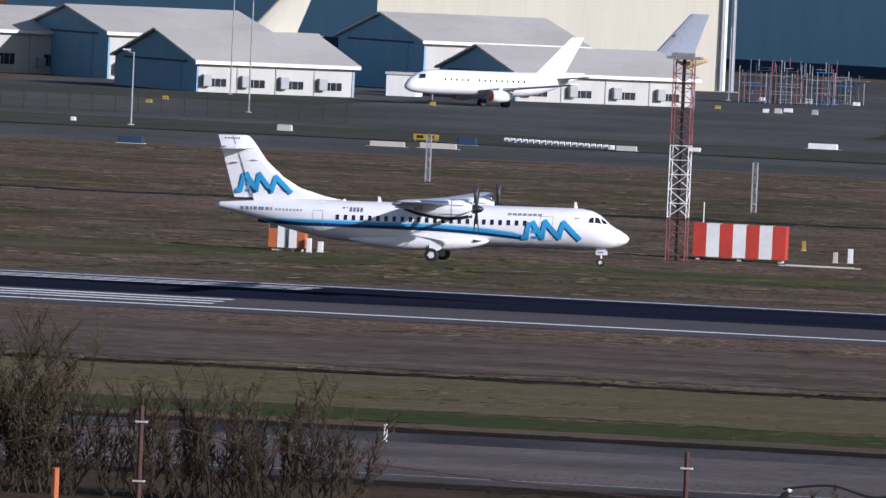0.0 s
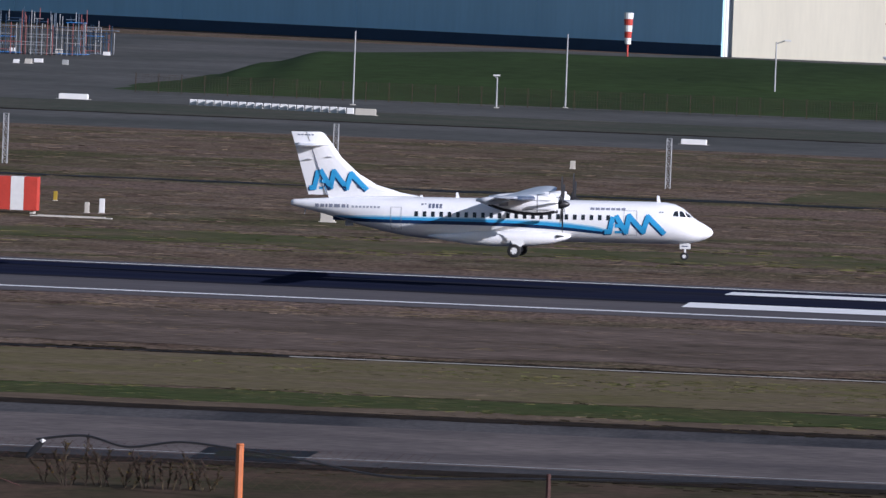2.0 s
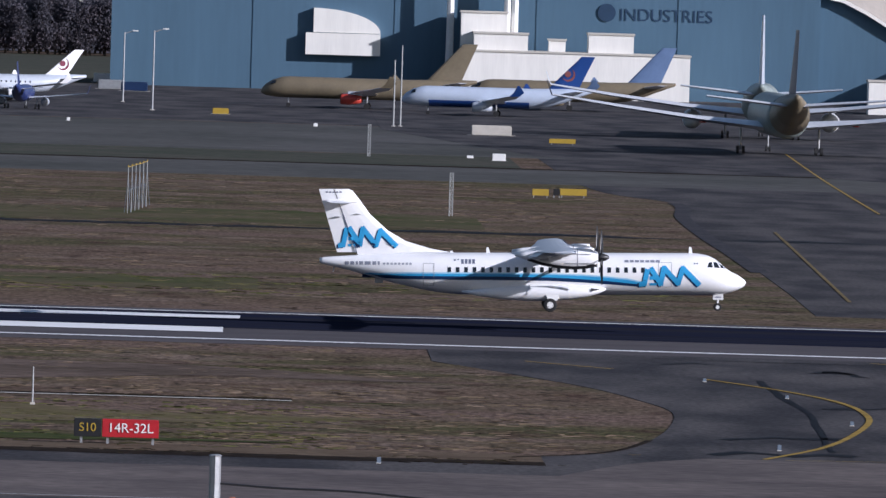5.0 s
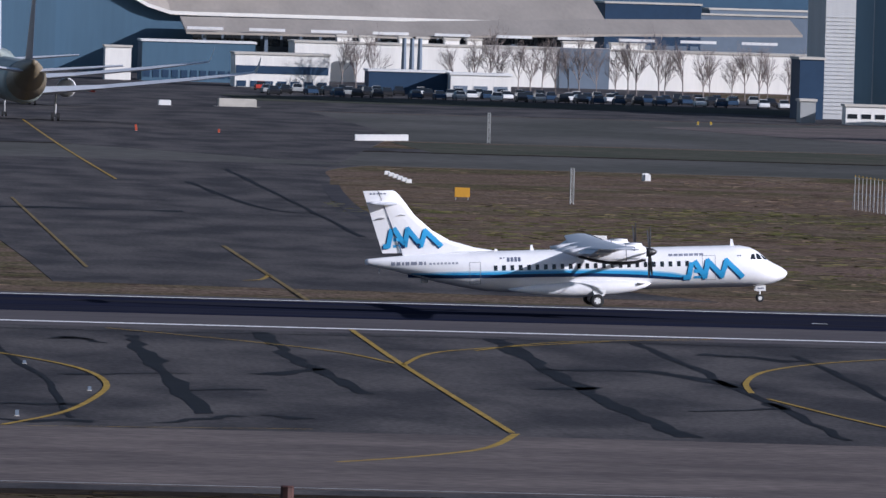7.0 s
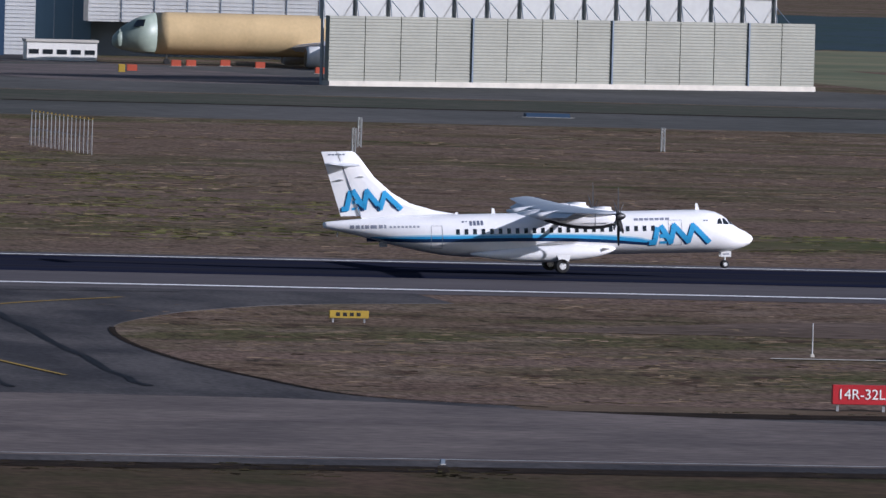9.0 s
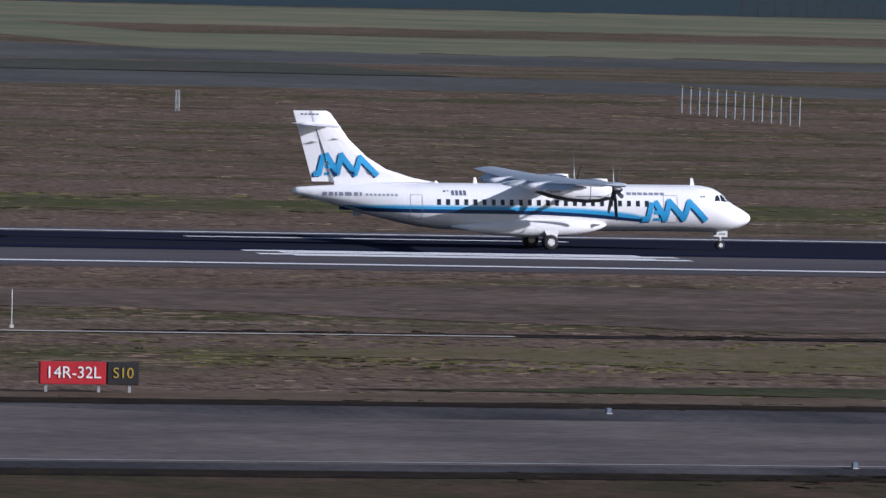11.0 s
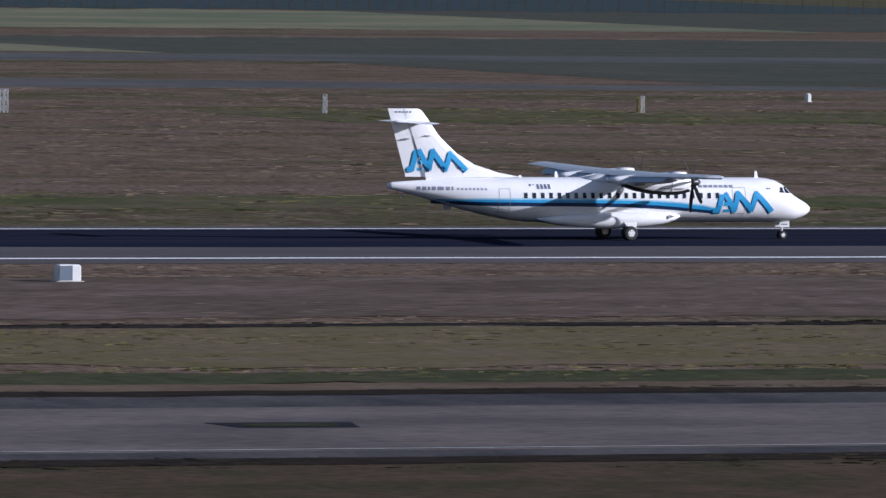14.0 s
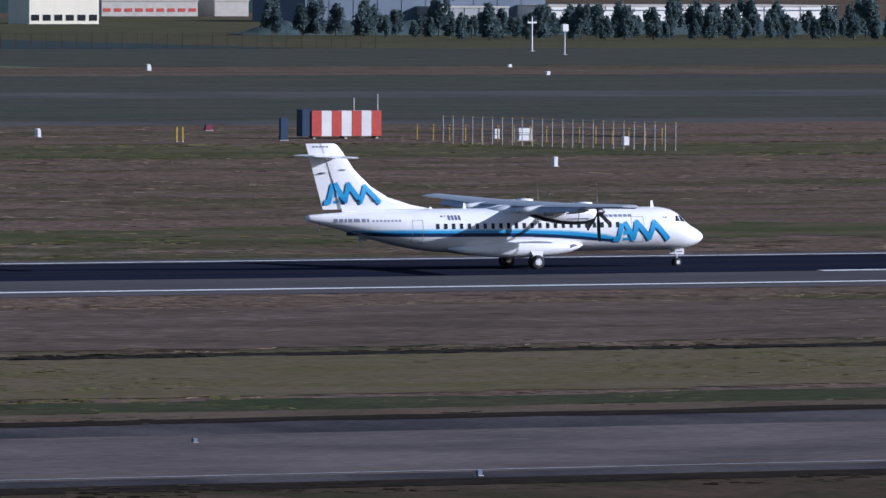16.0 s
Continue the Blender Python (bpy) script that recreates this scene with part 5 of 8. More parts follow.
def block(name, label, x0, x1, y, depth, z1, material, z0=0.0, cat="building", rows=0, cols=0, win="dark", roofm="roof", band=None, zlo=0.25, zhi=0.8, joints=0, coping=True):
    """A flat roofed building: body, roof edge, windows row by row."""
    b = thing(name, label, cat, ((x0 + x1) / 2, y, 0))
    hw = (x1 - x0) / 2
    part("wall", box_bm(-hw, hw, 0, depth, z0, z1), M[material], b)
    if coping:
        part("roof", box_bm(-hw - 0.2, hw + 0.2, -0.2, depth + 0.2, z1, z1 + 0.35), M[roofm], b)
    for i in range(rows):
        za = z0 + (z1 - z0) * (zlo + (zhi - zlo) * i / max(rows, 1))
        hh = (z1 - z0) * (zhi - zlo) / max(rows, 1) * 0.55
        for j in range(cols):
            xc = -hw + 2 * hw * (j + 0.5) / cols
            ww = 2 * hw / cols * 0.34
            part("window", box_bm(xc - ww, xc + ww, -0.07, 0.05, za, za + hh), M[win], b)
    if band:
        part("window_band", box_bm(-hw * 0.98, hw * 0.98, -0.08, 0.05, z0 + (z1 - z0) * band[0], z0 + (z1 - z0) * band[1]), M[win], b)
    for k in range(1, joints):
        xk = -hw + 2 * hw * k / joints
        part("wall_joint", box_bm(xk - 0.08, xk + 0.08, -0.10, 0.02, z0, z1), M["bluegrey"], b)
    return b


def pole(name, label, at, h, r=0.09, mat_="steel", lamp=0, cat="mast"):
    p = thing(name, label, cat, (*at, 0))
    part("shaft", tube_bm((0, 0, 0), (0, 0, h), r, r * 0.7), M[mat_], p)
    part("base", box_bm(-r * 2.4, r * 2.4, -r * 2.4, r * 2.4, 0, 0.15), M["kerb"], p)
    if lamp:
        part("arm", tube_bm((0, 0, h - 0.2), (lamp, 0, h + 0.25), r * 0.6, r * 0.5), M[mat_], p)
        part("lamp_head", box_bm(lamp - 0.15, lamp + 0.75, -0.2, 0.2, h + 0.15, h + 0.35, 0.04), M["white"], p)
    return p


def lattice(name, label, at, h, w, mats, tile=1.2, r=0.045, cat="mast"):
    p = thing(name, label, cat, (*at, 0))
    n = max(1, round(h / tile))
    c = [(-w, -w), (w, -w), (w, w), (-w, w)]
    for k in range(n):
        z0, z1 = h * k / n, h * (k + 1) / n
        m = M[mats(k / n)]
        for i in range(4):
            a, b = c[i], c[(i + 1) % 4]
            part("leg", tube_bm((*a, z0), (*a, z1), r, n=5), m, p)
            part("rail", tube_bm((*a, z1), (*b, z1), r * 0.7, n=4), m, p)
            part("brace", tube_bm((*a, z0) if (k + i) % 2 else (*b, z0), (*b, z1) if (k + i) % 2 else (*a, z1), r * 0.7, n=4), m, p)
    return p


def board(name, label, at, w, h, n, first="red", second="white", depth=1.6, turn=0, z0=0.25):
    b = thing(name, label, "antenna hut", (*at, 0), turn)
    for k in range(n):
        part("panel", box_bm(w * k / n, w * (k + 1) / n - 0.004, 0, depth, z0, z0 + h, 0.012), M[first if k % 2 == 0 else second], b, "painted warning panel")
    for x in (0.4, w / 2, w - 0.4):
        part("foot", box_bm(x - 0.15, x + 0.15, 0.2, depth - 0.2, 0, z0), M["kerb"], b)
    return b


def small_box(name, label, at, w, h, d=0.5, m="white", z0=0.0, cat="marker", posts=False):
    b = thing(name, label, cat, (*at, 0))
    part("body", box_bm(-w / 2, w / 2, 0, d, z0, z0 + h, min(w, h, d) * 0.08), M[m], b)
    if z0 > 0:
        for x in (-w * 0.35, w * 0.35):
            part("leg", box_bm(x - 0.05, x + 0.05, d / 2 - 0.05, d / 2 + 0.05, 0, z0), M["steel"], b)
    else:
        part("plinth", box_bm(-w * 0.6, w * 0.6, -0.1, d + 0.1, 0, 0.06), M["kerb"], b)
    return b


def text_on(words, parent, size, x, z, m, y=-0.02):
    cu = bpy.data.curves.new("lettering", "FONT")
    cu.body, cu.size, cu.align_x, cu.align_y, cu.extrude = words, size, "CENTER", "CENTER", 0.01
    tmp = bpy.data.objects.new("lettering", cu)
    me = bpy.data.meshes.new_from_object(tmp)
    bpy.data.objects.remove(tmp)
    me.materials.append(M[m])
    ob = new("lettering", me)
    ob.parent = parent
    ob.matrix_basis = pose(x, y, z, 90, 0, 0)
    return ob


def bare_tree_mesh(name, seed, h, wide=0.45):
    """Winter tree: trunk, limbs and fine twigs."""
    rnd = random.Random(seed)
    wood, fine = bmesh.new(), bmesh.new()

    def grow(a, d, length, r, level):
        b = a + d * length
        tube_bm(a, b, r, r * 0.65, n=5 if level < 2 else 3, bm=wood if level < 2 else fine, caps=False)
        if level == 3:
            return
        for k in range((8, 7, 7)[level]):
            t = rnd.uniform(0.35, 1.0)
            nd = (d + Vector((rnd.uniform(-1, 1), rnd.uniform(-1, 1), rnd.uniform(-0.1, 0.7))) * (0.75 if level else wide * 1.6)).normalized()
            grow(a + (b - a) * t, nd, length * rnd.uniform(0.5, 0.75), r * 0.5, level + 1)
    grow(Vector((0, 0, 0)), Vector((rnd.uniform(-0.05, 0.05), 0, 1)).normalized(), h * 0.5, h * 0.012, 0)
    return mesh_of(name + "_wood", wood, M["hazetwig"]), mesh_of(name + "_twigs", fine, M["hazetwig"])


def clump_tree_mesh(name, seed, h, w, m, n=420, conic=0.5, leaf=1.0):
    rnd = random.Random(seed)
    bm = bmesh.new()
    lobes = [(rnd.uniform(-0.55, 0.55) * w, rnd.uniform(-0.55, 0.55) * w, rnd.uniform(0.22, 0.85)) for _ in range(14)]
    for k in range(n):
        lx, ly, lz = rnd.choice(lobes)
        tz = min(1.0, max(0.1, lz + rnd.gauss(0, 0.10)))
        k2 = 1 - conic * tz
        p = Vector((lx * k2 + rnd.gauss(0, 0.16) * w * k2, ly * k2 + rnd.gauss(0, 0.16) * w * k2, h * tz))
        s = h * rnd.uniform(0.018, 0.042) * leaf
        q = Euler((rnd.uniform(0, 6), rnd.uniform(0, 6), rnd.uniform(0, 6))).to_matrix()
        v = [bm.verts.new(p + q @ Vector(o) * s) for o in ((-1, -0.6, 0), (1, -0.7, 0.2), (0.8, 0.8, 0), (-0.7, 0.9, 0.3))]
        bm.faces.new(v)
    tr = tube_bm((0, 0, 0), (0, 0, h * 0.7), h * 0.022, h * 0.008, 6)
    return mesh_of(name + "_trunk", tr, M["bark"]), mesh_of(name + "_crown", bm, M[m])


def plant(meshes, name, label, at, scale=1.0, turn=0, group="", names=("trunk", "crown"), z=0.0):
    t = thing(name, label, "tree", (at[0], at[1], z), turn, group)
    t.scale = (scale,) * 3
    for me, nm in zip(meshes, names):
        o = new(nm, me)
        o.parent = t
    return t


def wood_mass(name, label, x0, x1, y, h, m, seed):
    """Solid heart of a far wood: a ridge with an uneven top behind its front trees."""
    bm = bmesh.new()
    prev = None
    n = int((x1 - x0) / 0.8)
    for i in range(n + 1):
        x = x0 + (x1 - x0) * i / n
        t = h * min(1.0, 0.12 + (x - x0) / 12, 0.12 + (x1 - x) / 12) * (0.80 + 0.22 * noise.noise((x * 0.13, seed, 0)) + 0.16 * noise.noise((x * 0.6, seed, 4)) + 0.08 * noise.noise((x * 1.9, seed, 7)))
        cur = [bm.verts.new((x, y + 0.35 * noise.noise((x * 0.7, k, seed)) + k * 1.2, t * f)) for k, f in enumerate((0.0, 0.25, 0.5, 0.75, 0.92, 1.0))] + [bm.verts.new((x, y + 14, 0))]
        if prev:
            for k in range(6):
                bm.faces.new((prev[k], cur[k], cur[k + 1], prev[k + 1]))
        prev = cur
    return tagged(part(name, bm, M[m], smooth=True), label, "woods", kind="stuff")


# ---- hangars and halls at the left end ----
A_SITE = 33.0
hangar("maintenance_hangar", "white sided hangar with grey roof and shaded blue gable", (-292.3, 1394.6), A_SITE, 34, 24.3, 4.45, 8.60, 4)
hangar("large_hangar", "large grey roofed hangar with shaded blue gable and tall door", (-323.35, 1475), A_SITE, 38, 27.5, 7.16, 10.82, 4)
hangar("large_hangar", "grey roofed hangar with shaded blue gable at the edge of view", (-346.74, 1490), A_SITE, 38, 30, 6.59, 10.04, 4)
hangar("rear_hangar", "grey roofed hangar with shaded blue gable behind a parked jet", (-278.28, 1500), A_SITE, 36, 27, 7.75, 11.65, 4)
hangar("maintenance_hangar", "white sided hangar with grey roof beside a parked white jet", (-253.86, 1445), A_SITE, 30, 29, 4.21, 7.82, 4)
block("low_annex", "low white annex between two hangars", -272.99, -268.50, 1440, 6, 3.26, "wallwhite")


def hall(name, label, at, turn, length, height, depth, front, side, base=None, ribs=0):
    h = thing(name, label, "hall", (at[0], at[1], 0), turn)
    part("front_wall", box_bm(0, length, 0, 0.6, 0, height), M[front], h)
    part("end_wall", box_bm(0, 0.6, 0.6, depth, 0, height), M[side], h)
    part("end_wall", box_bm(length - 0.6, length, 0.6, depth, 0, height), M[side], h)
    part("back_wall", box_bm(0.6, length - 0.6, depth - 0.6, depth, 0, height), M[side], h)
    part("roof", box_bm(-0.5, length + 0.5, -0.5, depth + 0.5, height, height + 0.8), M["roof"], h)
    if base:
        part("base_band", box_bm(0, length, -0.15, 0, 0, base), M["navywall"], h)
    for k in range(1, ribs):
        x = length * k / ribs
        part("wall_rib", box_bm(x - 0.12, x + 0.12, -0.12, 0, base or 0, height), M[front], h)
    return h


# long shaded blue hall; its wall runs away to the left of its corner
# front wall colour includes its blue shade and haze
hall("assembly_hall", "huge assembly hall with ribbed walls, shade and haze in their blue", (-140.77 - 0.80 * 430, 1845 + 0.60 * 430), -36.87, 430, 46, 60, "hallshade", "wallwhite", 2.2, 9)
b = block("assembly_hall_wing", "huge cream hall wing with grey upper panel and white corner posts", -138.80, -97.64, 1846, 60, 40, "beige", joints=0)
part("corner_post", box_bm(-(-97.64 - -138.80) / 2 - 2.4, -(-97.64 - -138.80) / 2 - 1.2, -0.4, 2, 0, 40), M["wallwhite"], b)
part("corner_recess", box_bm(-(-97.64 - -138.80) / 2 - 1.2, -(-97.64 - -138.80) / 2, 0.4, 2, 0, 40), M["bluegrey"], b)
part("grey_panel", box_bm(-118.07 - (-97.64 + -138.80) / 2, (-97.64 - -138.80) / 2, -0.2, 0.1, 15.10, 19.59), M["panel"], b)
part("white_ledge", box_bm(-118.07 - (-97.64 + -138.80) / 2, (-97.64 - -138.80) / 2 + 0.6, -0.9, 0.1, 19.81, 21.52), M["wallwhite"], b)
part("panel_seam", box_bm(-(-97.64 - -138.80) / 2, (-97.64 - -138.80) / 2, -0.06, 0.1, 14.99, 15.10), M["bluegrey"], b)
b = block("assembly_hall_door", "huge cream sliding door hall with steel corner frame", -313.04, -253.54, 1640, 8, 40, "beige")
for xx in (-253.15, -251.21):
    pole("steel_column", "tall steel corner column of the cream hall", (xx, 1640), 34, 0.45, cat="column")

# parked jets at the left end
airliner("parked_jet", "plain white narrow body jet parked on the far apron", (-247.7, 1385.5), 222, L=33.8, r=1.98, body="body", fin="body", cover="red", scale=0.90, winglet=False)
airliner("parked_jet", "tan wide body jet with maroon marked grey tail", (-271.51, 1590), 176, L=56, r=2.6, span=52, body="gold", fin="wing", engine="gold", scale=0.8, winglet=False, finmark="maroon")
airliner("parked_jet", "tan wide body jet with white tail behind the hangars", (-335.10, 1560), 178, L=58, r=2.9, span=58, body="gold", fin="beige", engine="gold", scale=0.9, rear="gold", winglet=False)

# lattice tower with red and white bays
TW = (-116.2, 734.7)
tower = lattice("lattice_tower", "red and white lattice tower with a platform", TW, 15.4, 0.72, lambda f: "fadered" if (f < 0.16 or f > 0.53) else "white", 1.1, 0.042, "tower")
part("platform", box_bm(-1.3, 1.3, -0.8, 0.8, 15.4, 15.6), M["steel"], tower)
part("platform_rail", box_bm(-0.9, 0.9, -0.85, -0.8, 15.6, 15.9), M["steel"], tower)
part("ladder", box_bm(-0.12, 0.12, -0.2, 0.05, 0, 15.4), M["blade"], tower)
part("lamp_box", box_bm(0.7, 1.5, -0.3, 0.3, 8.4, 8.7, 0.03), M["white"], tower)
board("localizer_hut", "red and white striped equipment hut", (-115.9, 740.7), 7.20, 2.57, 7)
board("glide_path_hut", "tall orange and white equipment hut in the grass", (-143.5, 712.5), 1.35, 3.3, 2, "orange", "white", 1.2)
board("glide_path_hut", "low orange and white equipment hut in the grass", (-141.9, 712.3), 1.2, 1.75, 2, "white", "orange", 1.2)
small_box("marker_post", "small yellow marker post in the grass", (-112.4, 776.0), 0.3, 0.77, 0.3, "ysign")
small_box("marker_post", "grey marker post in the grass", (-105.9, 748.4), 0.35, 0.83, 0.3, "kerb")
small_box("marker_post", "white marker post in the grass", (-104.8, 748.9), 0.4, 1.14, 0.3, "white")
small_box("marker_post", "white marker post beside the hut", (-140.3, 711.9), 0.35, 1.05, 0.3, "white")
small_box("marker_post", "white marker post beside the hut", (-139.7, 713.3), 0.4, 0.80, 0.3, "white")
small_box("cable_cover", "flat concrete cable cover beside the hut", (-105.3, 735.6), 5.19, 0.12, 0.8, "kerb")
pole("antenna_pole", "thin white antenna pole beside the hut", (-128.9, 829.2), 4.33 * 0.5, 0.06, "white")
small_box("runway_marker", "leaning white distance marker in the grass", (-84.4, 448.8), 0.15, 0.87, 0.2, "white")

# approach lattice masts
MAST = [(-173.3, 938.0), (-132.6, 882.5), (-103.4, 893.0), (-72.2, 888.5), (-42.1, 900.0)]
first_mast = lattice("approach_mast", "slim grey lattice mast in the grass", MAST[0], 4.58, 0.22, lambda f: "ysign" if f > 0.93 else "steel", 0.5, 0.036)
first_mast["group"] = "approach masts"
for m in MAST[1:]:
    copy_thing(first_mast, pose(m[0], m[1], 0))

# concrete block rows along the far taxiway
def block_row(x0, x1, y0, y1, n, w, h, m, label, name="barrier_block"):
    one = None
    for k in range(n):
        f = (k + 0.5) / n
        at = (x0 + (x1 - x0) * f, y0 + (y1 - y0) * f)
        if one is None:
            one = small_box(name, label, at, w, h, 0.7, m, cat="barrier")
            one["group"] = label
        else:
            copy_thing(one, pose(at[0], at[1], 0))

P0, P1 = (-155.2, 1182.6), (-133.1, 1167.4)
block_row(P0[0], P1[0], P0[1], P1[1], 20, 0.85, 0.75, "white", "white concrete barrier block beside the taxiway")
P0, P1 = (-202.1, 1142.2), (-186.2, 1127.6)
block_row(P0[0], P1[0], P0[1], P1[1], 18, 0.55, 0.55, "white", "white barrier block with dark gaps")
small_box("concrete_barrier", "long pale concrete barrier", (-205.7, 1087.0), 4.0, 0.6, 0.7, "kerb", cat="barrier")
small_box("concrete_barrier", "long pale concrete barrier", (-200.0, 1088.0), 4.2, 0.65, 0.7, "kerb", cat="barrier")
small_box("concrete_barrier", "pale concrete barrier end", (-184.3, 1124.4), 2.4, 0.6, 0.7, "kerb", cat="barrier")
small_box("concrete_barrier", "pale concrete barrier end", (-131.3, 1163.5), 2.5, 0.8, 0.7, "kerb", cat="barrier")
small_box("equipment_skip", "dark equipment box in the grass", (-201.3, 1113.2), 2.2, 0.95, 1.0, "navywall", cat="box")
small_box("equipment_skip", "dark equipment box in the grass", (-225.8, 1042.1), 2.6, 0.8, 1.0, "navywall", cat="box")
small_box("white_container", "low white container on the apron", (-229.7, 1147.0), 1.7, 0.75, 1.2, "kerb", cat="container")
small_box("white_container", "low white container beside the apron", (-170.5, 1189.3), 3.6, 0.7, 1.2, "white", cat="container")
small_box("white_container", "low white container beside the apron", (-84.7, 1075.2), 2.8, 0.6, 1.2, "white", cat="container")
small_box("marker_box", "small white marker box", (-255.8, 1147.7), 0.6, 0.5, 0.5, "white")
small_box("marker_box", "small white marker box", (-86.3, 946.4), 0.5, 0.8, 0.5, "kerb")
small_box("marker_box", "white equipment cabinet in the grass", (-87.3, 749.8), 1.1, 1.1, 0.7, "kerb")
small_box("marker_box", "white equipment cabinet in the grass", (-79.5, 745.2), 0.4, 0.8, 0.5, "white")


def guide_sign(at, w, h, label="yellow taxiway guide sign", m="ysign", name="taxiway_sign", turn=0):
    s = thing(name, label, "sign", (*at, 0), turn)
    part("panel", box_bm(-w / 2, w / 2, 0, 0.25, 0.25, 0.25 + h, 0.02), M[m], s)
    for x in (-w * 0.4, w * 0.4):
        part("leg", box_bm(x - 0.05, x + 0.05, 0.08, 0.17, 0, 0.25), M["steel"], s)
    return s
s = guide_sign((-207.6, 1121.4), 3.0, 0.7)
for k in range(2):
    part("inscription_bar", box_bm(-1.1 + 1.3 * k, -0.3 + 1.3 * k, -0.012, 0, 0.45, 0.8), M["blade"], s)

# lamp masts by the apron
for nm, at, hh, lamp in (("lamp_mast", (-246.4, 1137.4), 8.76, -1.2), ("flood_mast", (-285.2, 1383.6), 17.01, 0), ("flood_mast", (-255.4, 1251.4), 14.79, 0),
                         ("lamp_mast", (-313.7, 1665.5), 5.99, 1.2), ("lamp_mast", (-139.7, 1223.5), 9.41, 0), ("lamp_mast", (-116.3, 1261.8), 9.61, 0),
                         ("lamp_mast", (-123.3, 1241.7), 3.97, -0.4), ("flood_mast", (-237.2, 1546.1), 11.77, 0), ("lamp_mast", (-91.0, 1288.4), 9.35, 1.2), ("lamp_mast", (-65.6, 1351.1), 7.99, 0), ("lamp_mast", (-66.5, 1352.3), 9.26, 0), ("lamp_mast", (-38.2, 1364.1), 8.30, 0)):
    pole(nm, "slim grey lamp mast beside the apron", at, hh, 0.13, "steel", lamp)

# scaffolding yard

def scaffold(at, w, h, seed):
    rnd = random.Random(seed)
    s = thing("scaffold", "red and grey tube scaffolding on the apron", "scaffolding", (*at, 0))
    n = 6
    for i in range(n + 1):
        x = -w / 2 + w * i / n
        for y in (0, 3):
            part("upright", tube_bm((x, y, 0), (x, y, h * rnd.uniform(0.6, 1)), 0.07, n=5), M[rnd.choice(("steel", "bluegrey", "fadered", "navywall"))], s)
    for k in range(5):
        z = h * (k + 0.6) / 6
        a = rnd.uniform(-0.5, 0)
        part("ledger", tube_bm((w * a, 0, z), (w * rnd.uniform(0.1, 0.5), 0, z), 0.07, n=5), M[rnd.choice(("steel", "fadered", "navywall", "bluegrey"))], s)
        part("deck", box_bm(w * a, w * rnd.uniform(-0.1, 0.4) + 1.5, 0, 3, z - 0.5, z - 0.42), M[rnd.choice(("bluegrey", "steel", "tailblue", "navywall"))], s)
for k, (x, y) in enumerate(((-231.1, 1534.0), (-226.4, 1535.9), (-221.7, 1537.8), (-220.6, 1562.3))):
    scaffold((x, y), 5.2, 7.5 - 0.9 * (k == 3) * 2, 40 + k)
rnd = random.Random(5)
for k, (x, y) in enumerate(((-216.0, 1445.2), (-214.1, 1444.8), (-214.7, 1459.2), (-209.1, 1448.7), (-217.8, 1555.3), (-226.0, 1557.8), (-234.0, 1561.0))):
    small_box("crate", "pale equipment crate before the scaffolding", (x, y), 0.9 + 0.2 * (k % 3), 0.6 + 0.15 * (k % 2), 0.8, ("white", "kerb", "white", "panel")[k % 4], cat="crate")
for k, (x, y) in enumerate(((-277.2, 1290.2), (-281.7, 1321.9), (-253.5, 1373.3), (-235.3, 1461.1), (-225.9, 1462.0), (-241.5, 1457.6))):
    small_box("wheel_chock_stand", "small yellow stand on the apron", (x, y), 0.8, 0.5, 0.6, "ysign", cat="stand")

# grassy bank with the striped mast
bm = bmesh.new()
BX = [-178.61, -174.69, -170.00, -162.28, -154.56, -123.63, -95.94, -76.72, -63.58, -55.08]
TOP = [0.1, 0.6, 1.6, 3.6, 5.38, 6.28, 6.53, 6.42, 4.01, 0.1]
rows = []
N = 90
for i in range(N + 1):
    x = BX[0] + (BX[-1] - BX[0]) * i / N
    j = max(k for k in range(len(BX) - 1) if BX[k] <= x + 1e-6)
    t = (x - BX[j]) / (BX[j + 1] - BX[j])
    t = t * t * (3 - 2 * t)
    h = TOP[j] + (TOP[j + 1] - TOP[j]) * t
    rows.append([bm.verts.new((x, y, max(-0.1, h * f + 0.25 * noise.noise((x * 0.07, y * 0.07, 2)) * f))) for y, f in ((1262, -0.02), (1275, 0.18), (1292, 0.5), (1308, 0.85), (1320, 1.0), (1345, 0.9), (1380, -0.05))])
for a, b2 in zip(rows, rows[1:]):
    for k in range(6):
        bm.faces.new((a[k], b2[k], b2[k + 1], a[k + 1]))
bank = part("grass_bank", bm, M["mound"], smooth=True)
tagged(bank, "long green grass bank beside the apron", "bank", kind="structure")
st = thing("striped_mast", "red and white banded wind mast", "mast", (-113.99, 1326, 6.79 - 0.6))
for k in range(5):
    z0 = 0.6 + (12.19 - 6.79) * (0.2 + 0.16 * k)
    part("band", tube_bm((0, 0, z0), (0, 0, z0 + (12.19 - 6.79) * 0.155), 0.42 + 0.05 * k, 0.47 + 0.05 * k, 12), M["white" if k % 2 == 0 else "red"], st)
part("stem", tube_bm((0, 0, 0), (0, 0, 2.2), 0.14), M["red"], st)
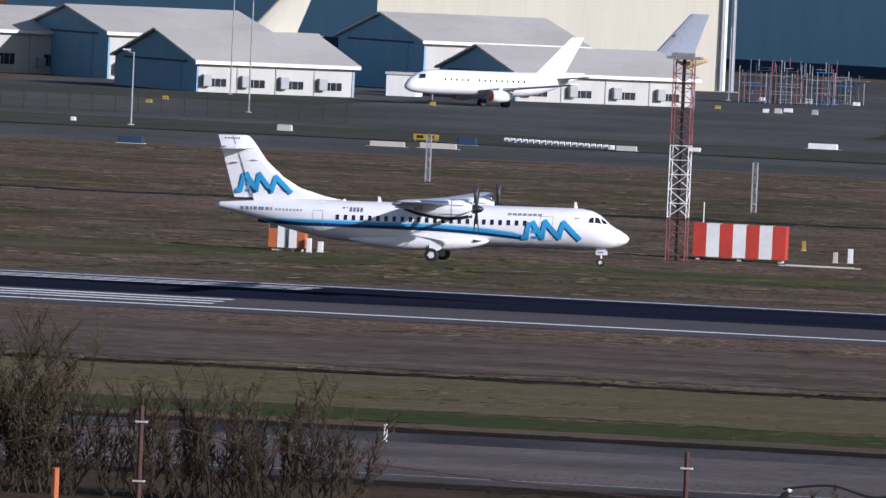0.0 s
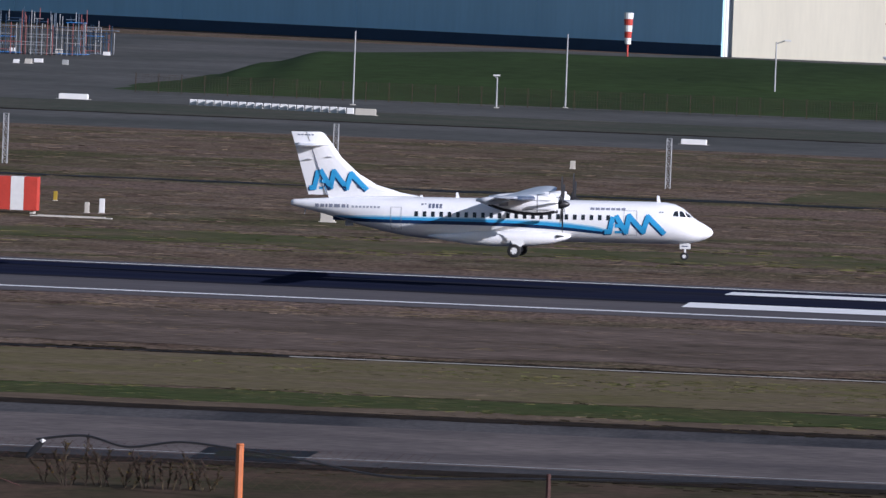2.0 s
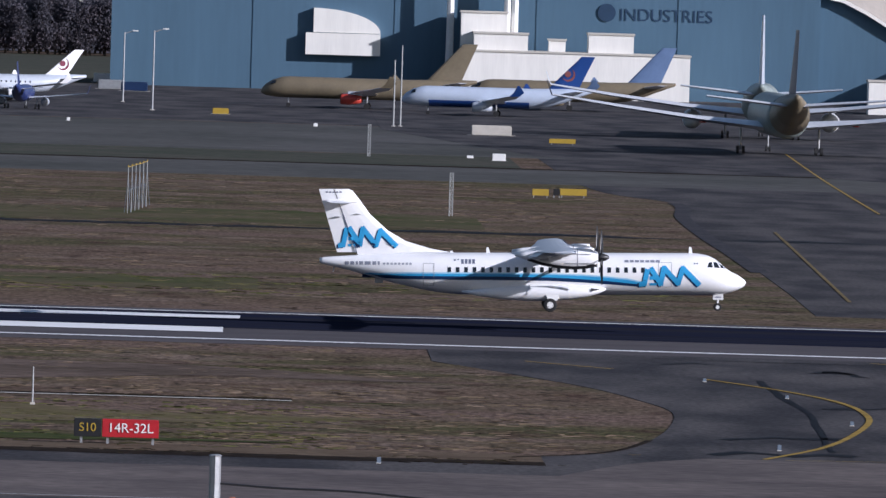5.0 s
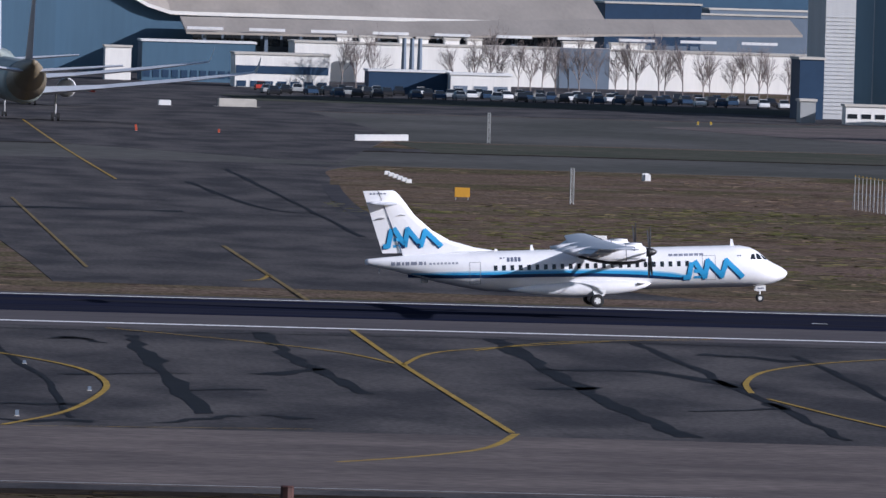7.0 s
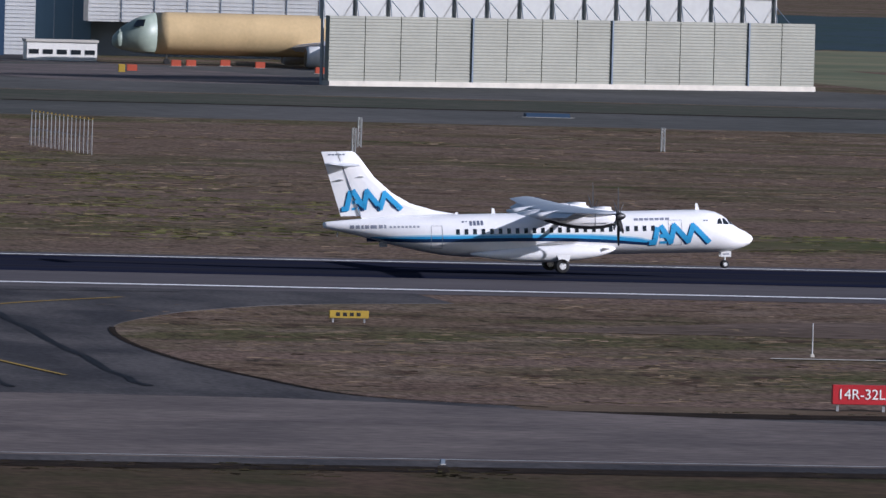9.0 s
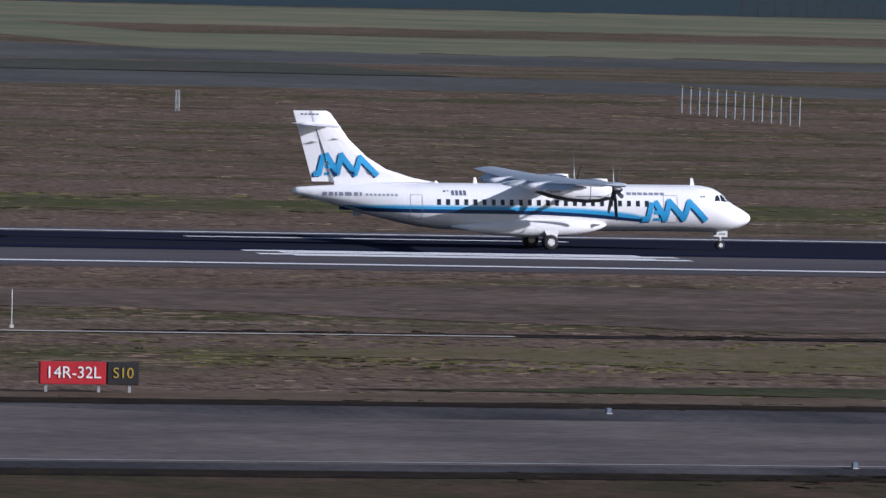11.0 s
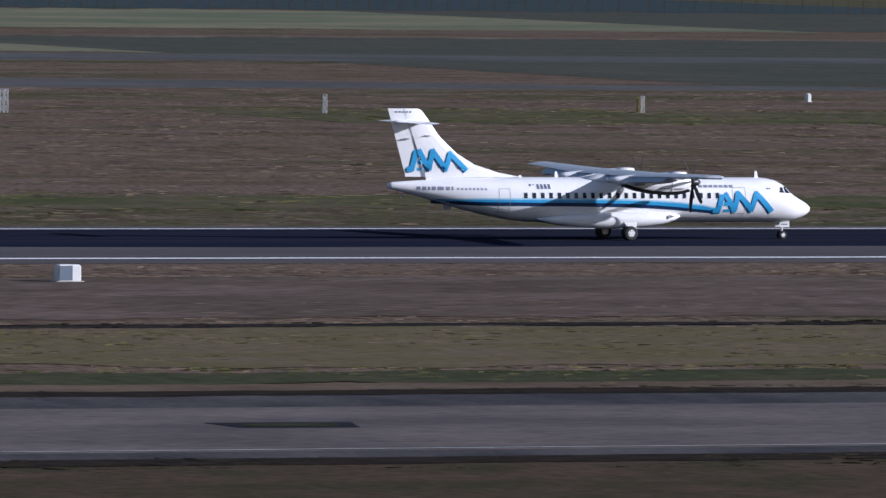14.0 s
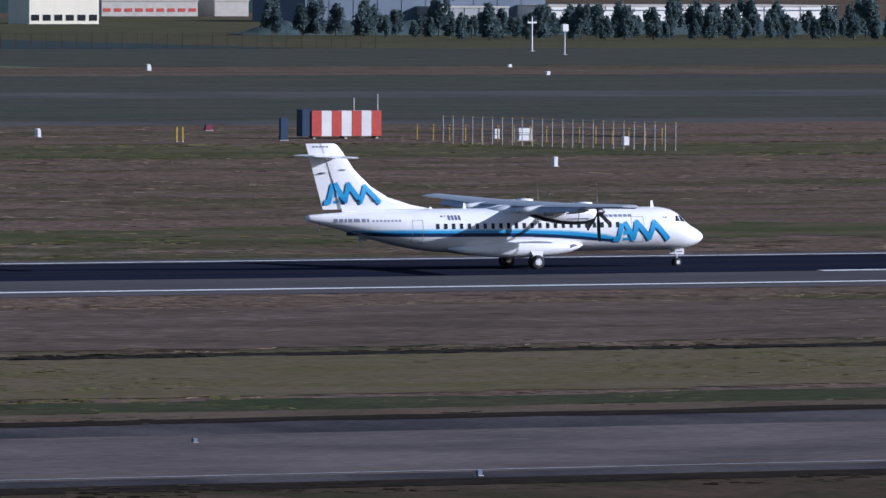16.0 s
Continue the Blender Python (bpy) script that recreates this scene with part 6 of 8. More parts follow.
# dark scrub and fence line at the bank's foot
def fence_line(x0, x1, y, h, label, name="mesh_fence", step=3.0, turn=0):
    f = thing(name, label, "fence", (x0, y, 0), turn)
    n = int((x1 - x0) / step)
    for k in range(n + 1):
        part("post", box_bm(k * step - 0.05, k * step + 0.05, -0.05, 0.05, 0, h), M["twig"], f)
    bm = bmesh.new()
    for k in range(int(h / 0.28)):
        box_bm(0, n * step, -0.015, 0.015, 0.15 + k * 0.28, 0.17 + k * 0.28, bm=bm)
    for k in range(int(n * step / 0.4)):
        box_bm(k * 0.4, k * 0.4 + 0.016, -0.015, 0.015, 0.1, h, bm=bm)
    w = part("mesh", bm, M["twig"], f, "dark wire mesh")
    return f
fence_line(-171.08, -49.95, 1250, 2.6, "dark wire mesh fence at the foot of the bank")
fence_line(-280.32, -233.22, 1215, 2.4, "dark wire mesh fence along the apron")


# ---- apron with tails and flats beyond (middle left) ----
airliner("parked_jet", "white jet with red tail behind the grass bank", (-75.55, 1545), 352, L=37.6, body="body", fin="tailred", finmark="ysign", scale=0.83, engine="white")
airliner("parked_jet", "white jet with light blue tail and navy belly line", (-65.39, 1485), 350, L=33.8, body="body", fin="tailblue", belly="deepblue", engine="red", finmark="red", scale=0.80, cover="red")
airliner("parked_jet", "grey wide jet with maroon tail facing across the apron", (-39.24, 1510), 200, L=31, body="wing", fin="body", engine="white", scale=0.74, finmark="maroon")
airliner("parked_jet", "jet with dark navy body seen from behind", (-35.56, 1440), 86, L=30, r=1.9, span=30, body="purple", fin="purple", scale=0.66, engine="wing")
block("terminal_shed", "dark slate apron building with white roof edge", -82.98, -66.31, 1720, 20, 9.09, "navywall", roofm="white", rows=1, cols=10, win="bluegrey", zlo=0.1, zhi=0.35)
block("terminal_shed", "pale beige apron building", -66.50, -48.50, 1725, 20, 9.22, "kerb", rows=1, cols=3, win="dark", zlo=0.1, zhi=0.5)
block("white_annex", "small white annex with a blue doorway", -53.22, -47.50, 1700, 10, 6.61, "wallwhite", rows=1, cols=2, win="tailblue", zlo=0.05, zhi=0.7)
block("flats", "distant white apartment block", -144.59, -132.05, 2700, 14, 14.84, "sidewhite", rows=1, cols=6, win="bluegrey", zlo=0.6, zhi=0.9)
block("flats", "distant white apartment block", -131.11, -115.91, 2700, 14, 13.18, "sidewhite", rows=1, cols=6, win="bluegrey", zlo=0.7, zhi=0.9)
block("flats", "distant white apartment block", -111.99, -106.98, 2700, 14, 13.32, "sidewhite", rows=1, cols=2, win="bluegrey", zlo=0.7, zhi=0.9)
block("flats", "distant white apartment block", -103.06, -98.37, 2700, 14, 13.45, "sidewhite", rows=1, cols=2, win="bluegrey", zlo=0.7, zhi=0.9)
block("flats", "distant white apartment block", -94.45, -86.79, 2700, 14, 13.48, "sidewhite", rows=1, cols=3, win="bluegrey", zlo=0.7, zhi=0.9)


def gable_flats(xa, xb, xc, yl, yr, ym, Y, label):
    """Flats with a sloping roof line: two faces, windows floor by floor."""
    f = thing("flats", label, "building", (xa, Y, 0))
    w1, w2 = xb - xa, xc - xa
    bm = bmesh.new()
    pts = [(0, 0), (w2, 0), (w2, yr), (w1, ym), (0, yl)]
    a = [bm.verts.new((x, 0, z)) for x, z in pts]
    b = [bm.verts.new((x, 14, z)) for x, z in pts]
    bm.faces.new(a)
    bm.faces.new(b[::-1])
    for k in range(5):
        bm.faces.new((a[k], b[k], b[(k + 1) % 5], a[(k + 1) % 5]))
    bmesh.ops.recalc_face_normals(bm, faces=bm.faces[:])
    part("wall", bm, M["sidewhite"], f)
    zmin = min(yl, yr)
    for i in range(4):
        z = zmin * (0.45 + 0.13 * i)
        for j in range(7):
            x = w2 * (j + 0.5) / 7
            part("window", box_bm(x - w2 * 0.035, x + w2 * 0.035, -0.1, 0.1, z, z + zmin * 0.07), M["bluegrey"], f)
    part("loggia", box_bm(w1 * 0.45, w1 * 0.95, -0.12, 0.1, zmin * 0.82, zmin * 0.9), M["navywall"], f)
    return f
gable_flats(-73.59, -55.71, -52.30, 14.87, 15.86, 18.30, 2450, "white five storey flats with a sloping roof")
gable_flats(-52.16, -41.44, -40.15, 14.11, 13.65, 15.44, 2470, "white four storey flats with a sloping roof")
gable_flats(-39.74, -35.87, -31.71, 13.35, 13.90, 15.62, 2480, "white four storey flats with a gable")
gable_flats(-31.13, -26.55, -22.25, 12.92, 13.64, 15.51, 2480, "white flats with a gable at the wood's edge")

CLUMP_B = [clump_tree_mesh("brown_tree", 60 + k, 11, 4.6, "leafbrown", 4200, 0.15, 0.55) for k in range(4)]
rnd = random.Random(9)
X0, X1 = -118.16, -8.20
for k in range(150):
    x = X0 + (X1 - X0) * k / 149
    far = k % 2
    plant(CLUMP_B[k % 4], "wood_tree", "bare brown tree of a distant wood", (x + rnd.uniform(-1, 1), 2200 + 40 * far), rnd.uniform(1.05, 1.3), rnd.uniform(0, 360), "distant wood")
bm = bmesh.new()
prev = None
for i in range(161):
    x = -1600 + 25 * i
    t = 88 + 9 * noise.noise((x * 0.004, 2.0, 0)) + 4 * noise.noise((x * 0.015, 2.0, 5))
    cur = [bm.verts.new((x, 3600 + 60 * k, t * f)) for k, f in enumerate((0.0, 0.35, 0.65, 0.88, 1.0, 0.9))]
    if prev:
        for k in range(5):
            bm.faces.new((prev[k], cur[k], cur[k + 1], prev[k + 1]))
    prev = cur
# hills take the blue of haze as their surface colour
tagged(part("distant_hills", bm, M["hazeslate"], smooth=True), "wooded hills on the horizon with haze blue in their colour", "hills", kind="structure")
wood_mass("brown_wood", "bare brown wood before the flats", X0, X1, 2262, 11.0, "leafbrown", 5.0)
strip("grass_strip", 1742, 2190, -150, -20, 0.02, M["hedge"], "grey green ground before the wood", 4.0, "grass")
# flood masts and clutter on that apron
for at, hh in (((-75.3, 1511.3), 13.5), ((-64.9, 1590.1), 13), ((-50.3, 1613.7), 13), ((-16.6, 1461.6), 12), ((-22.1, 1534.2), 11)):
    pole("lamp_mast", "grey street lamp on the far apron", at, hh, 0.14, "steel", 1.4)
for k, at in enumerate(((-28.5, 1759.1), (-25.8, 1782.4), (-22.4, 1759.6), (-20.1, 1781.6), (-26.2, 1674.9), (-22.0, 1657.0))):
    small_box("service_truck", "small service vehicle among equipment", at, 4.5, 1.6, 2.0, ("white", "bluegrey", "ysign", "navywall", "steel", "deepblue")[k], cat="vehicle")
for k, at in enumerate(((-58.2, 1360.4), (-91.9, 1276.6), (-59.6, 1307.4), (-60.7, 1316.4), (-26.9, 1349.7), (-43.9, 1148.1), (-41.9, 1151.6))):
    small_box("marker_box", "small white edge marker", at, 0.45, 0.5, 0.4, "white")

# ---- near signs ----
def red_sign(at, w, h, flip, words="14R-32L", tag="S10"):
    s = thing("holding_sign", "red holding position sign with white numbers and black location panel", "sign", (*at, 0))
    part("red_panel", box_bm(-w / 2, w / 2, 0, 0.3, 0.35, 0.35 + h, 0.02), M["tailred"], s)
    o = w / 2 + 0.05 if flip > 0 else -w / 2 - 0.05
    part("black_panel", box_bm(min(o, o + flip * w * 0.48), max(o, o + flip * w * 0.48), 0, 0.3, 0.35, 0.35 + h, 0.02), M["blade"], s)
    text_on(words, s, h * 0.74, 0, 0.35 + h / 2, "white")
    text_on(tag, s, h * 0.66, o + flip * w * 0.24, 0.35 + h / 2, "ysign")
    for x in (-w * 0.4, w * 0.4, o + flip * w * 0.35):
        part("leg", box_bm(x - 0.06, x + 0.06, 0.1, 0.2, 0, 0.35), M["steel"], s)
    return s
red_sign((105.1, 466.0), 2.73, 0.91, 1)
red_sign((-5.9, 466.9), 2.71, 0.87, -1)
s = guide_sign((95.7, 551.6), 2.19, 0.42)
for k in range(4):
    part("inscription_bar", box_bm(-0.72 + 0.38 * k, -0.50 + 0.38 * k, -0.012, 0, 0.36, 0.56), M["blade"], s)
guide_sign((30.0, 719.0), 3.3, 0.75, "blue grey back of a taxiway sign beside the runway", "bluegrey")
guide_sign((32.1, 719.0), 0.5, 0.85, "small white sign beside a grey sign", "white")
guide_sign((28.3, 985.6), 1.66, 0.66)
guide_sign((31.7, 989.5), 2.81, 0.66)
guide_sign((30.0, 987.5), 0.7, 0.66, "black location panel between yellow signs", "blade")
guide_sign((91.0, 916.0), 1.45, 0.91, "amber taxiway sign in the grass", "amber")
guide_sign((39.3, 1276.6), 3.47, 0.6)
guide_sign((87.6, 773.6), 1.95, 0.86, "white back of a taxiway sign", "white")
guide_sign((85.2, 709.7), 4.08, 0.99, "wide white back of a taxiway sign", "white")
ws = small_box("runway_sign", "white runway equipment box with a painted shaded half", (185.9, 568.1), 1.26, 0.92, 0.8, "white", cat="cabinet")
# bluegrey plate on the front paints the box's shaded half
part("painted_shade_half", box_bm(-1.26 * 0.48, 1.26 * 0.1, -0.03, 0, 0.1, 0.87), M["bluegrey"], ws)
small_box("marker_post", "white post with cable cover beside the runway", (189.4, 662.5), 0.35, 1.19, 0.3, "white")
small_box("cable_cover", "flat grey cable cover", (187.5, 661.1), 3.0, 0.15, 0.8, "kerb")
for at, hh in (((5.9, 456.0), 0.5), ((25.9, 479.1), 0.5), ((31.2, 507.7), 0.4), ((29.4, 537.7), 0.35), ((25.7, 556.8), 0.35), ((124.2, 454.4), 0.4), ((123.6, 420.3), 0.4), ((180.6, 417.5), 0.4), ((180.5, 443.4), 0.35), ((76.7, 417.9), 0.4)):
    small_box("taxi_light", "small yellow and grey taxiway edge light", at, 0.2, hh * 0.65, 0.2, "bluegrey", cat="light")
pole("whip_mast", "thin grey rod in the grass", (-11.5, 505.1), 1.99, 0.05, "steel")
pole("whip_mast", "thin grey rod in the grass", (114.9, 520.9), 1.77, 0.04, "steel")
for at, hh in (((17.7, 905.3), 3.99), ((100.8, 910.4), 3.40), ((121.1, 1188.3), 3.74), ((12.8, 1166.7), 3.85), ((159.2, 919.7), 2.27), ((163.1, 939.2), 2.81), ((194.6, 949.2), 2.28), ((224.7, 941.4), 1.85), ((308.1, 936.5), 2.19), ((308.6, 936.7), 2.19), ((340.6, 938.0), 1.80), ((375.6, 944.7), 1.62)):
    lattice("light_mast", "short pale lattice light mast in the grass", at, hh, 0.16, lambda f: "ysign" if f > 0.9 else "panel", 0.4, 0.035)

# antenna rows: rows of slim posts
def antenna_row(p0, p1, n, h, label, w=0.05, m="white", bar=True):
    a = thing("antenna_row", label, "antenna", (*p0, 0))
    d = (p1[0] - p0[0], p1[1] - p0[1])
    for k in range(n):
        x, y = d[0] * k / (n - 1), d[1] * k / (n - 1)
        part("post", box_bm(x - w, x + w, y - w, y + w, 0, h), M[m], a)
        part("head", box_bm(x - w * 1.5, x + w * 1.5, y - w * 1.5, y + w * 1.5, h, h + 0.16), M["ysign"], a)
        if bar:
            part("brace", tube_bm((x, y, h * 0.85), (x + d[0] / (n - 1), y + 0.6, 0.1), w * 0.6, n=4), M["bluegrey"], a)
            part("brace", tube_bm((x, y, h * 0.85), (x - d[0] / (n - 1), y + 0.6, 0.1), w * 0.6, n=4), M["bluegrey"], a)
    part("top_rail", tube_bm((0, 0, h), (d[0], d[1], h), w * 1.1, n=5), M["ysign" if bar and n < 20 else "panel"], a)
    part("mid_rail", tube_bm((0, 0, h * 0.5), (d[0], d[1], h * 0.5), w * 0.7, n=4), M["bluegrey"], a)
    return a
antenna_row((128.9, 919.6), (130.4, 890.7), 16, 3.12, "row of slim white antenna posts with yellow tops", 0.03, "panel")
antenna_row((-12.0, 881.4), (-10.6, 907.1), 6, 4.19, "row of slim white antenna posts with yellow tops", 0.03, "panel")
antenna_row((280.6, 969.1), (279.2, 927.1), 14, 2.46, "row of slim white antenna posts", 0.045, "panel")
antenna_row((442.2, 956.7), (447.7, 917.0), 24, 2.65, "long row of grey localizer antenna posts", 0.035, "panel")
antenna_row((446.5, 971.5), (460.4, 944.5), 16, 1.47, "low row of yellow marker posts", 0.05, "ysign", False)
small_box("equipment_cabinet", "white cabinet among antenna posts", (455.6, 965.3), 1.53, 1.38, 1.0, "white", cat="cabinet")
small_box("equipment_cabinet", "small white cabinet among antenna posts", (457.5, 975.5), 0.6, 1.0, 0.6, "white", cat="cabinet")
small_box("equipment_cabinet", "small white cabinet among antenna posts", (455.5, 942.6), 0.6, 0.9, 0.6, "white", cat="cabinet")
B0 = (438.8, 980.2)
hut = board("localizer_hut", "red and white striped hut with dark end wall", B0, 7.86, 2.83 - 0.25, 7)
part("side_wall", box_bm(-1.0, 0, 0.1, 1.5, 0.25, 0.25 + 2.98 - 0.25), M["navywall"], hut)
part("aerial", tube_bm((7.66, 0.5, 2), (7.66, 0.5, 4.51), 0.05), M["white"], hut)
part("aerial", tube_bm((4.98, 0.5, 2), (4.98, 0.5, 4.11), 0.05), M["white"], hut)
small_box("equipment_locker", "tall dark equipment locker beside the hut", (432.4, 973.1), 0.82, 2.28, 0.4, "navywall", cat="locker")
for at, m, w, h in (((445.8, 1020.4), "maroon", 0.8, 0.6), ((418.8, 1003.7), "white", 0.4, 0.7), ((408.8, 865.2), "white", 0.4, 0.9), ((641.8, 1470.2), "white", 0.6, 0.5), ((700.2, 1461.2), "white", 0.6, 0.5), ((667.6, 1382.7), "white", 0.6, 0.6), ((414.7, 994.1), "white", 0.4, 0.8), ((626.7, 1436.6), "white", 0.7, 0.6), ((120.0, 1012.2), "white", 0.6, 0.7), ((119.8, 1012.6), "white", 0.7, 0.8), ((28.3, 1162.5), "white", 1.6, 0.9), ((25.1, 1174.2), "white", 0.8, 0.35), ((7.4, 1362.8), "white", 0.6, 0.5)):
    small_box("marker_box", "small painted marker box in the grass", at, w, h, 0.5, m)
for at in ((375.3, 945.1), (375.8, 945.1), (418.9, 969.5), (419.5, 969.4)):
    small_box("marker_post", "thin yellow marker post", at, 0.18, 1.5, 0.15, "ysign")
ws = pole("wind_sensor", "white sensor pole with a box head", (783.2, 1607.0), 5.26, 0.16, "white", 0)
part("head_box", box_bm(-0.6, 0.6, -0.4, 0.4, 4.07, 5.26 + 0.1, 0.08), M["white"], ws)
ws = pole("wind_sensor", "twin white sensor pole", (799.0, 1651.4), 6.29, 0.18, "white", 0)
part("cross_arm", box_bm(-0.9, 0.9, -0.1, 0.1, 5.07, 5.38), M["white"], ws)

# ---- apron with the jet seen from behind ----
big = airliner("wide_body_jet", "unpainted wide body jet seen from behind with curved wings", (66.6, 1256.8), 91, L=62, r=2.95, span=63, body="primer", fin="deepblue", rear="brown", nose="primer", engine="primer", engines=False, scale=0.95, tall=0.87)
airliner("parked_jet", "jet with pale tail ahead of the wide body", (70.0, 1370), 87, L=62, r=2.9, span=62, body="primer", fin="wing", scale=0.95)
airliner("parked_jet", "blue and white jet with deep blue tail", (34.9, 1499.1), 176, L=37.6, body="palejet", fin="tailnavy", belly="tailnavy", engine="wing", scale=0.79, finmark="fadered")
airliner("parked_jet", "brown primer jet before the blue hall", (15.2, 1536.0), 178, L=40, body="brown", fin="brown", engine="red", scale=0.85)
airliner("parked_jet", "brown primer jet with blue tail", (48.4, 1580), 178, L=40, body="brown", fin="paleblue", engine="brown", scale=0.85)
# wall blue stands for shade and haze as well as cladding
jet_hall = hall("assembly_hall", "long hall behind the parked jets, shade and haze in its slate blue", (-27.48, 1739), 0, 98.94 - -27.48, 30, 30, "hallhaze", "hallhaze", None, 5)
text_on("INDUSTRIES", jet_hall, (16.00 - 13.68) * 1.35, 71.37 - -27.48, 15.00, "navywall", -0.1)
part("emblem", tube_bm((60.77 - -27.48, -0.25, 15.38), (60.77 - -27.48, 0.05, 15.38), 1.6, n=18), M["navywall"], jet_hall)
# white roof structures before the hall
def arch(x0, x1, y, z0, z1, depth, label):
    a = thing("arched_canopy", label, "canopy", (x0, y, 0))
    w = x1 - x0
    prof = [(w * (0.1 + 0.9 * math.sin(k / 12 * math.pi / 2)), z0 + (z1 - z0) * math.cos(k / 12 * math.pi / 2) + 0.1) for k in range(13)] + [(w * 0.1, z0 + 0.1)]
    part("shell", loft_bm([[(x, d, z) for x, z in prof] for d in (0, depth)]), M["wallwhite"], a)
    part("fascia", box_bm(0, w, -0.3, 0.3, z0 - (z1 - z0) * 0.9, z0), M["wallwhite"], a)
    part("soffit", box_bm(0, w, 0.3, depth, z0 - 0.5, z0), M["wallwhite"], a)
arch(7.21, 20.51, 1737.5, 10.28, 14.60, 1.5, "white arched canopy fixed to the blue hall")
block("white_building", "long white flat roofed building behind jets", 35.06, 75.19, 1722, 14, 7.93, "wallwhite")
block("roof_plant_room", "white plant room on a flat roof", 36.89, 46.43, 1723, 8, 11.09, "wallwhite", z0=0)
block("roof_plant_room", "white plant room on a flat roof", 57.17, 65.15, 1723, 8, 11.47, "wallwhite", z0=0)
block("roof_plant_room", "small white cabin on a flat roof", 50.18, 53.13, 1724, 4, 10.20, "wallwhite", z0=0)
block("roof_plant_room", "white upper room with chimneys", 34.67, 42.85, 1729, 8, 14.71, "wallwhite", z0=0)
for xx in (32.82, 42.97, 44.27):
    pole("chimney", "white round chimney beside the roof room", (xx, 1735), 30, 0.75, "white", cat="chimney")
block("white_tower", "white windowless service tower", 101.84, 106.23, 1640, 5, 5.52, "wallwhite")
block("site_office", "two storey white site office with dark window bands", 120.79, 136.37, 1600, 10, 5.39, "wallwhite", band=(0.42, 0.66), rows=1, cols=7, win="navywall", zlo=0.02, zhi=0.34)
block("site_shed", "dark slate workshop wall behind the apron", 108.07, 127.16, 1640, 12, 6.66, "hallhaze", roofm="white", rows=1, cols=12, win="navywall", zlo=0.1, zhi=0.45)

# curved roof terminal
def wave_roof(x0, x1, y, zl, zm, depth, label):
    r = thing("curved_roof_hall", label, "hall", (x0, y, 0))
    w = x1 - x0
    rings = []
    for k in range(25):
        f = k / 24
        z = zl + (zm - zl) * (1 - min(1, f / 0.22) * min(1, f / 0.22) * (3 - 2 * min(1, f / 0.22)))
        rings.append([(w * f, 0, z), (w * f, depth, z + 12), (w * f, depth, z + 12.5), (w * f, 0, z + 0.5)])
    part("roof", loft_bm(rings), M["beigeroof"], r, "beige metal curved roof")
    rings2 = [[(p[0][0], -0.5, p[0][2] - 0.1), (p[0][0], 0.2, p[0][2] - 0.1), (p[0][0], 0.2, p[0][2] + 0.55), (p[0][0], -0.5, p[0][2] + 0.55)] for p in rings]
    part("roof_edge", loft_bm(rings2), M["wallwhite"], r, "white roof edge")
    bm = bmesh.new()
    lo_ = [bm.verts.new((p[0][0], 1.0, 0)) for p in rings[:7]]
    hi_ = [bm.verts.new((p[0][0], 1.0, p[0][2])) for p in rings[:7]]
    for k in range(6):
        bm.faces.new((lo_[k], lo_[k + 1], hi_[k + 1], hi_[k]))
    part("end_panel", bm, M["hallhaze"], r, "wall under the roof curve in the hall's hazy blue")
    part("glazed_wall", box_bm(w * 0.2, w * 0.98, 3, 4, 0, zl), M["bluegrey"], r)
    for k in range(22):
        x = w * (0.2 + 0.78 * k / 22)
        part("pane", box_bm(x + 0.3, x + w * 0.78 / 22 - 0.3, 2.9, 3.02, zl * 0.5, zl - 0.8), M["dark"], r)
    return r
RZ = 10.56
hallr = wave_roof(98.85, 198.13, 1740, RZ, 19.33, 70, "wide hall with a curved grey roof and white edge")
LX = 98.85
part("roof_lantern", box_bm(114.82 - LX, 139.39 - LX, 18, 30, RZ + 2.6, RZ + 7.0), M["beigeroof"], hallr)
part("lantern_edge", box_bm(114.20 - LX, 140.41 - LX, 17.4, 30.6, RZ + 7.0, RZ + 7.5), M["wallwhite"], hallr)
lower = thing("canopy_roof", "low grey canopy roof with white edge plates", "roof", (121.05, 1720, 0))
LW = 230.86 - 121.05
part("sheet", loft_bm([[(x, 0, z), (x, 18, z + 2.5), (x, 18, z + 2.9), (x, 0, z + 0.4)] for x, z in ((0, 7.33), (LW * 0.35, 7.53), (LW * 0.7, 9.06), (LW, 9.82))]), M["beigeroof"], lower)
for k in range(10):
    x = LW * (k + 0.3) / 10
    part("column", box_bm(x - 0.3, x + 0.3, 1, 1.6, 0, 7.13), M["bluegrey"], lower)
    part("edge_plate", box_bm(x - 3.2, x + 3.2, -0.4, -0.05, 8.17, 8.67), M["white"], lower)
white_wing = block("terminal_wing", "long white terminal wall with recessed dark bays", 137.90, 230.53, 1690, 14, 6.67, "wallwhite")
part("dark_bay", box_bm(184.25 - (137.90 + 230.53) / 2, 192.98 - (137.90 + 230.53) / 2, -0.3, 0.1, 0, 7.04), M["bluegrey"], white_wing)
for k, xx in enumerate((146.75, 150.70, 157.62, 160.09, 165.53, 169.49, 186.34, 189.31, 194.77, 198.05)):
    block("roof_unit", "white roof unit on the terminal wing", xx - 1.3, xx + 1.3, 1692, 3, 7.85, "wallwhite", z0=6.37 + 0.35, cat="roof unit")
for xx in (156.43, 157.80, 159.18):
    pole("duct_pipe", "tall grey duct before the white wall", (xx, 1684), 8.01, 0.5, "bluegrey", cat="duct")
block("gate_house", "small white flat roofed gate house", 152.57, 162.34, 1560, 8, 3.48, "wallwhite", rows=1, cols=3, zlo=0.2, zhi=0.75, win="bluegrey", roofm="white")
block("gate_annex", "dark slate annex beside the gate house", 139.80, 153.06, 1565, 8, 3.63, "navywall", roofm="white")
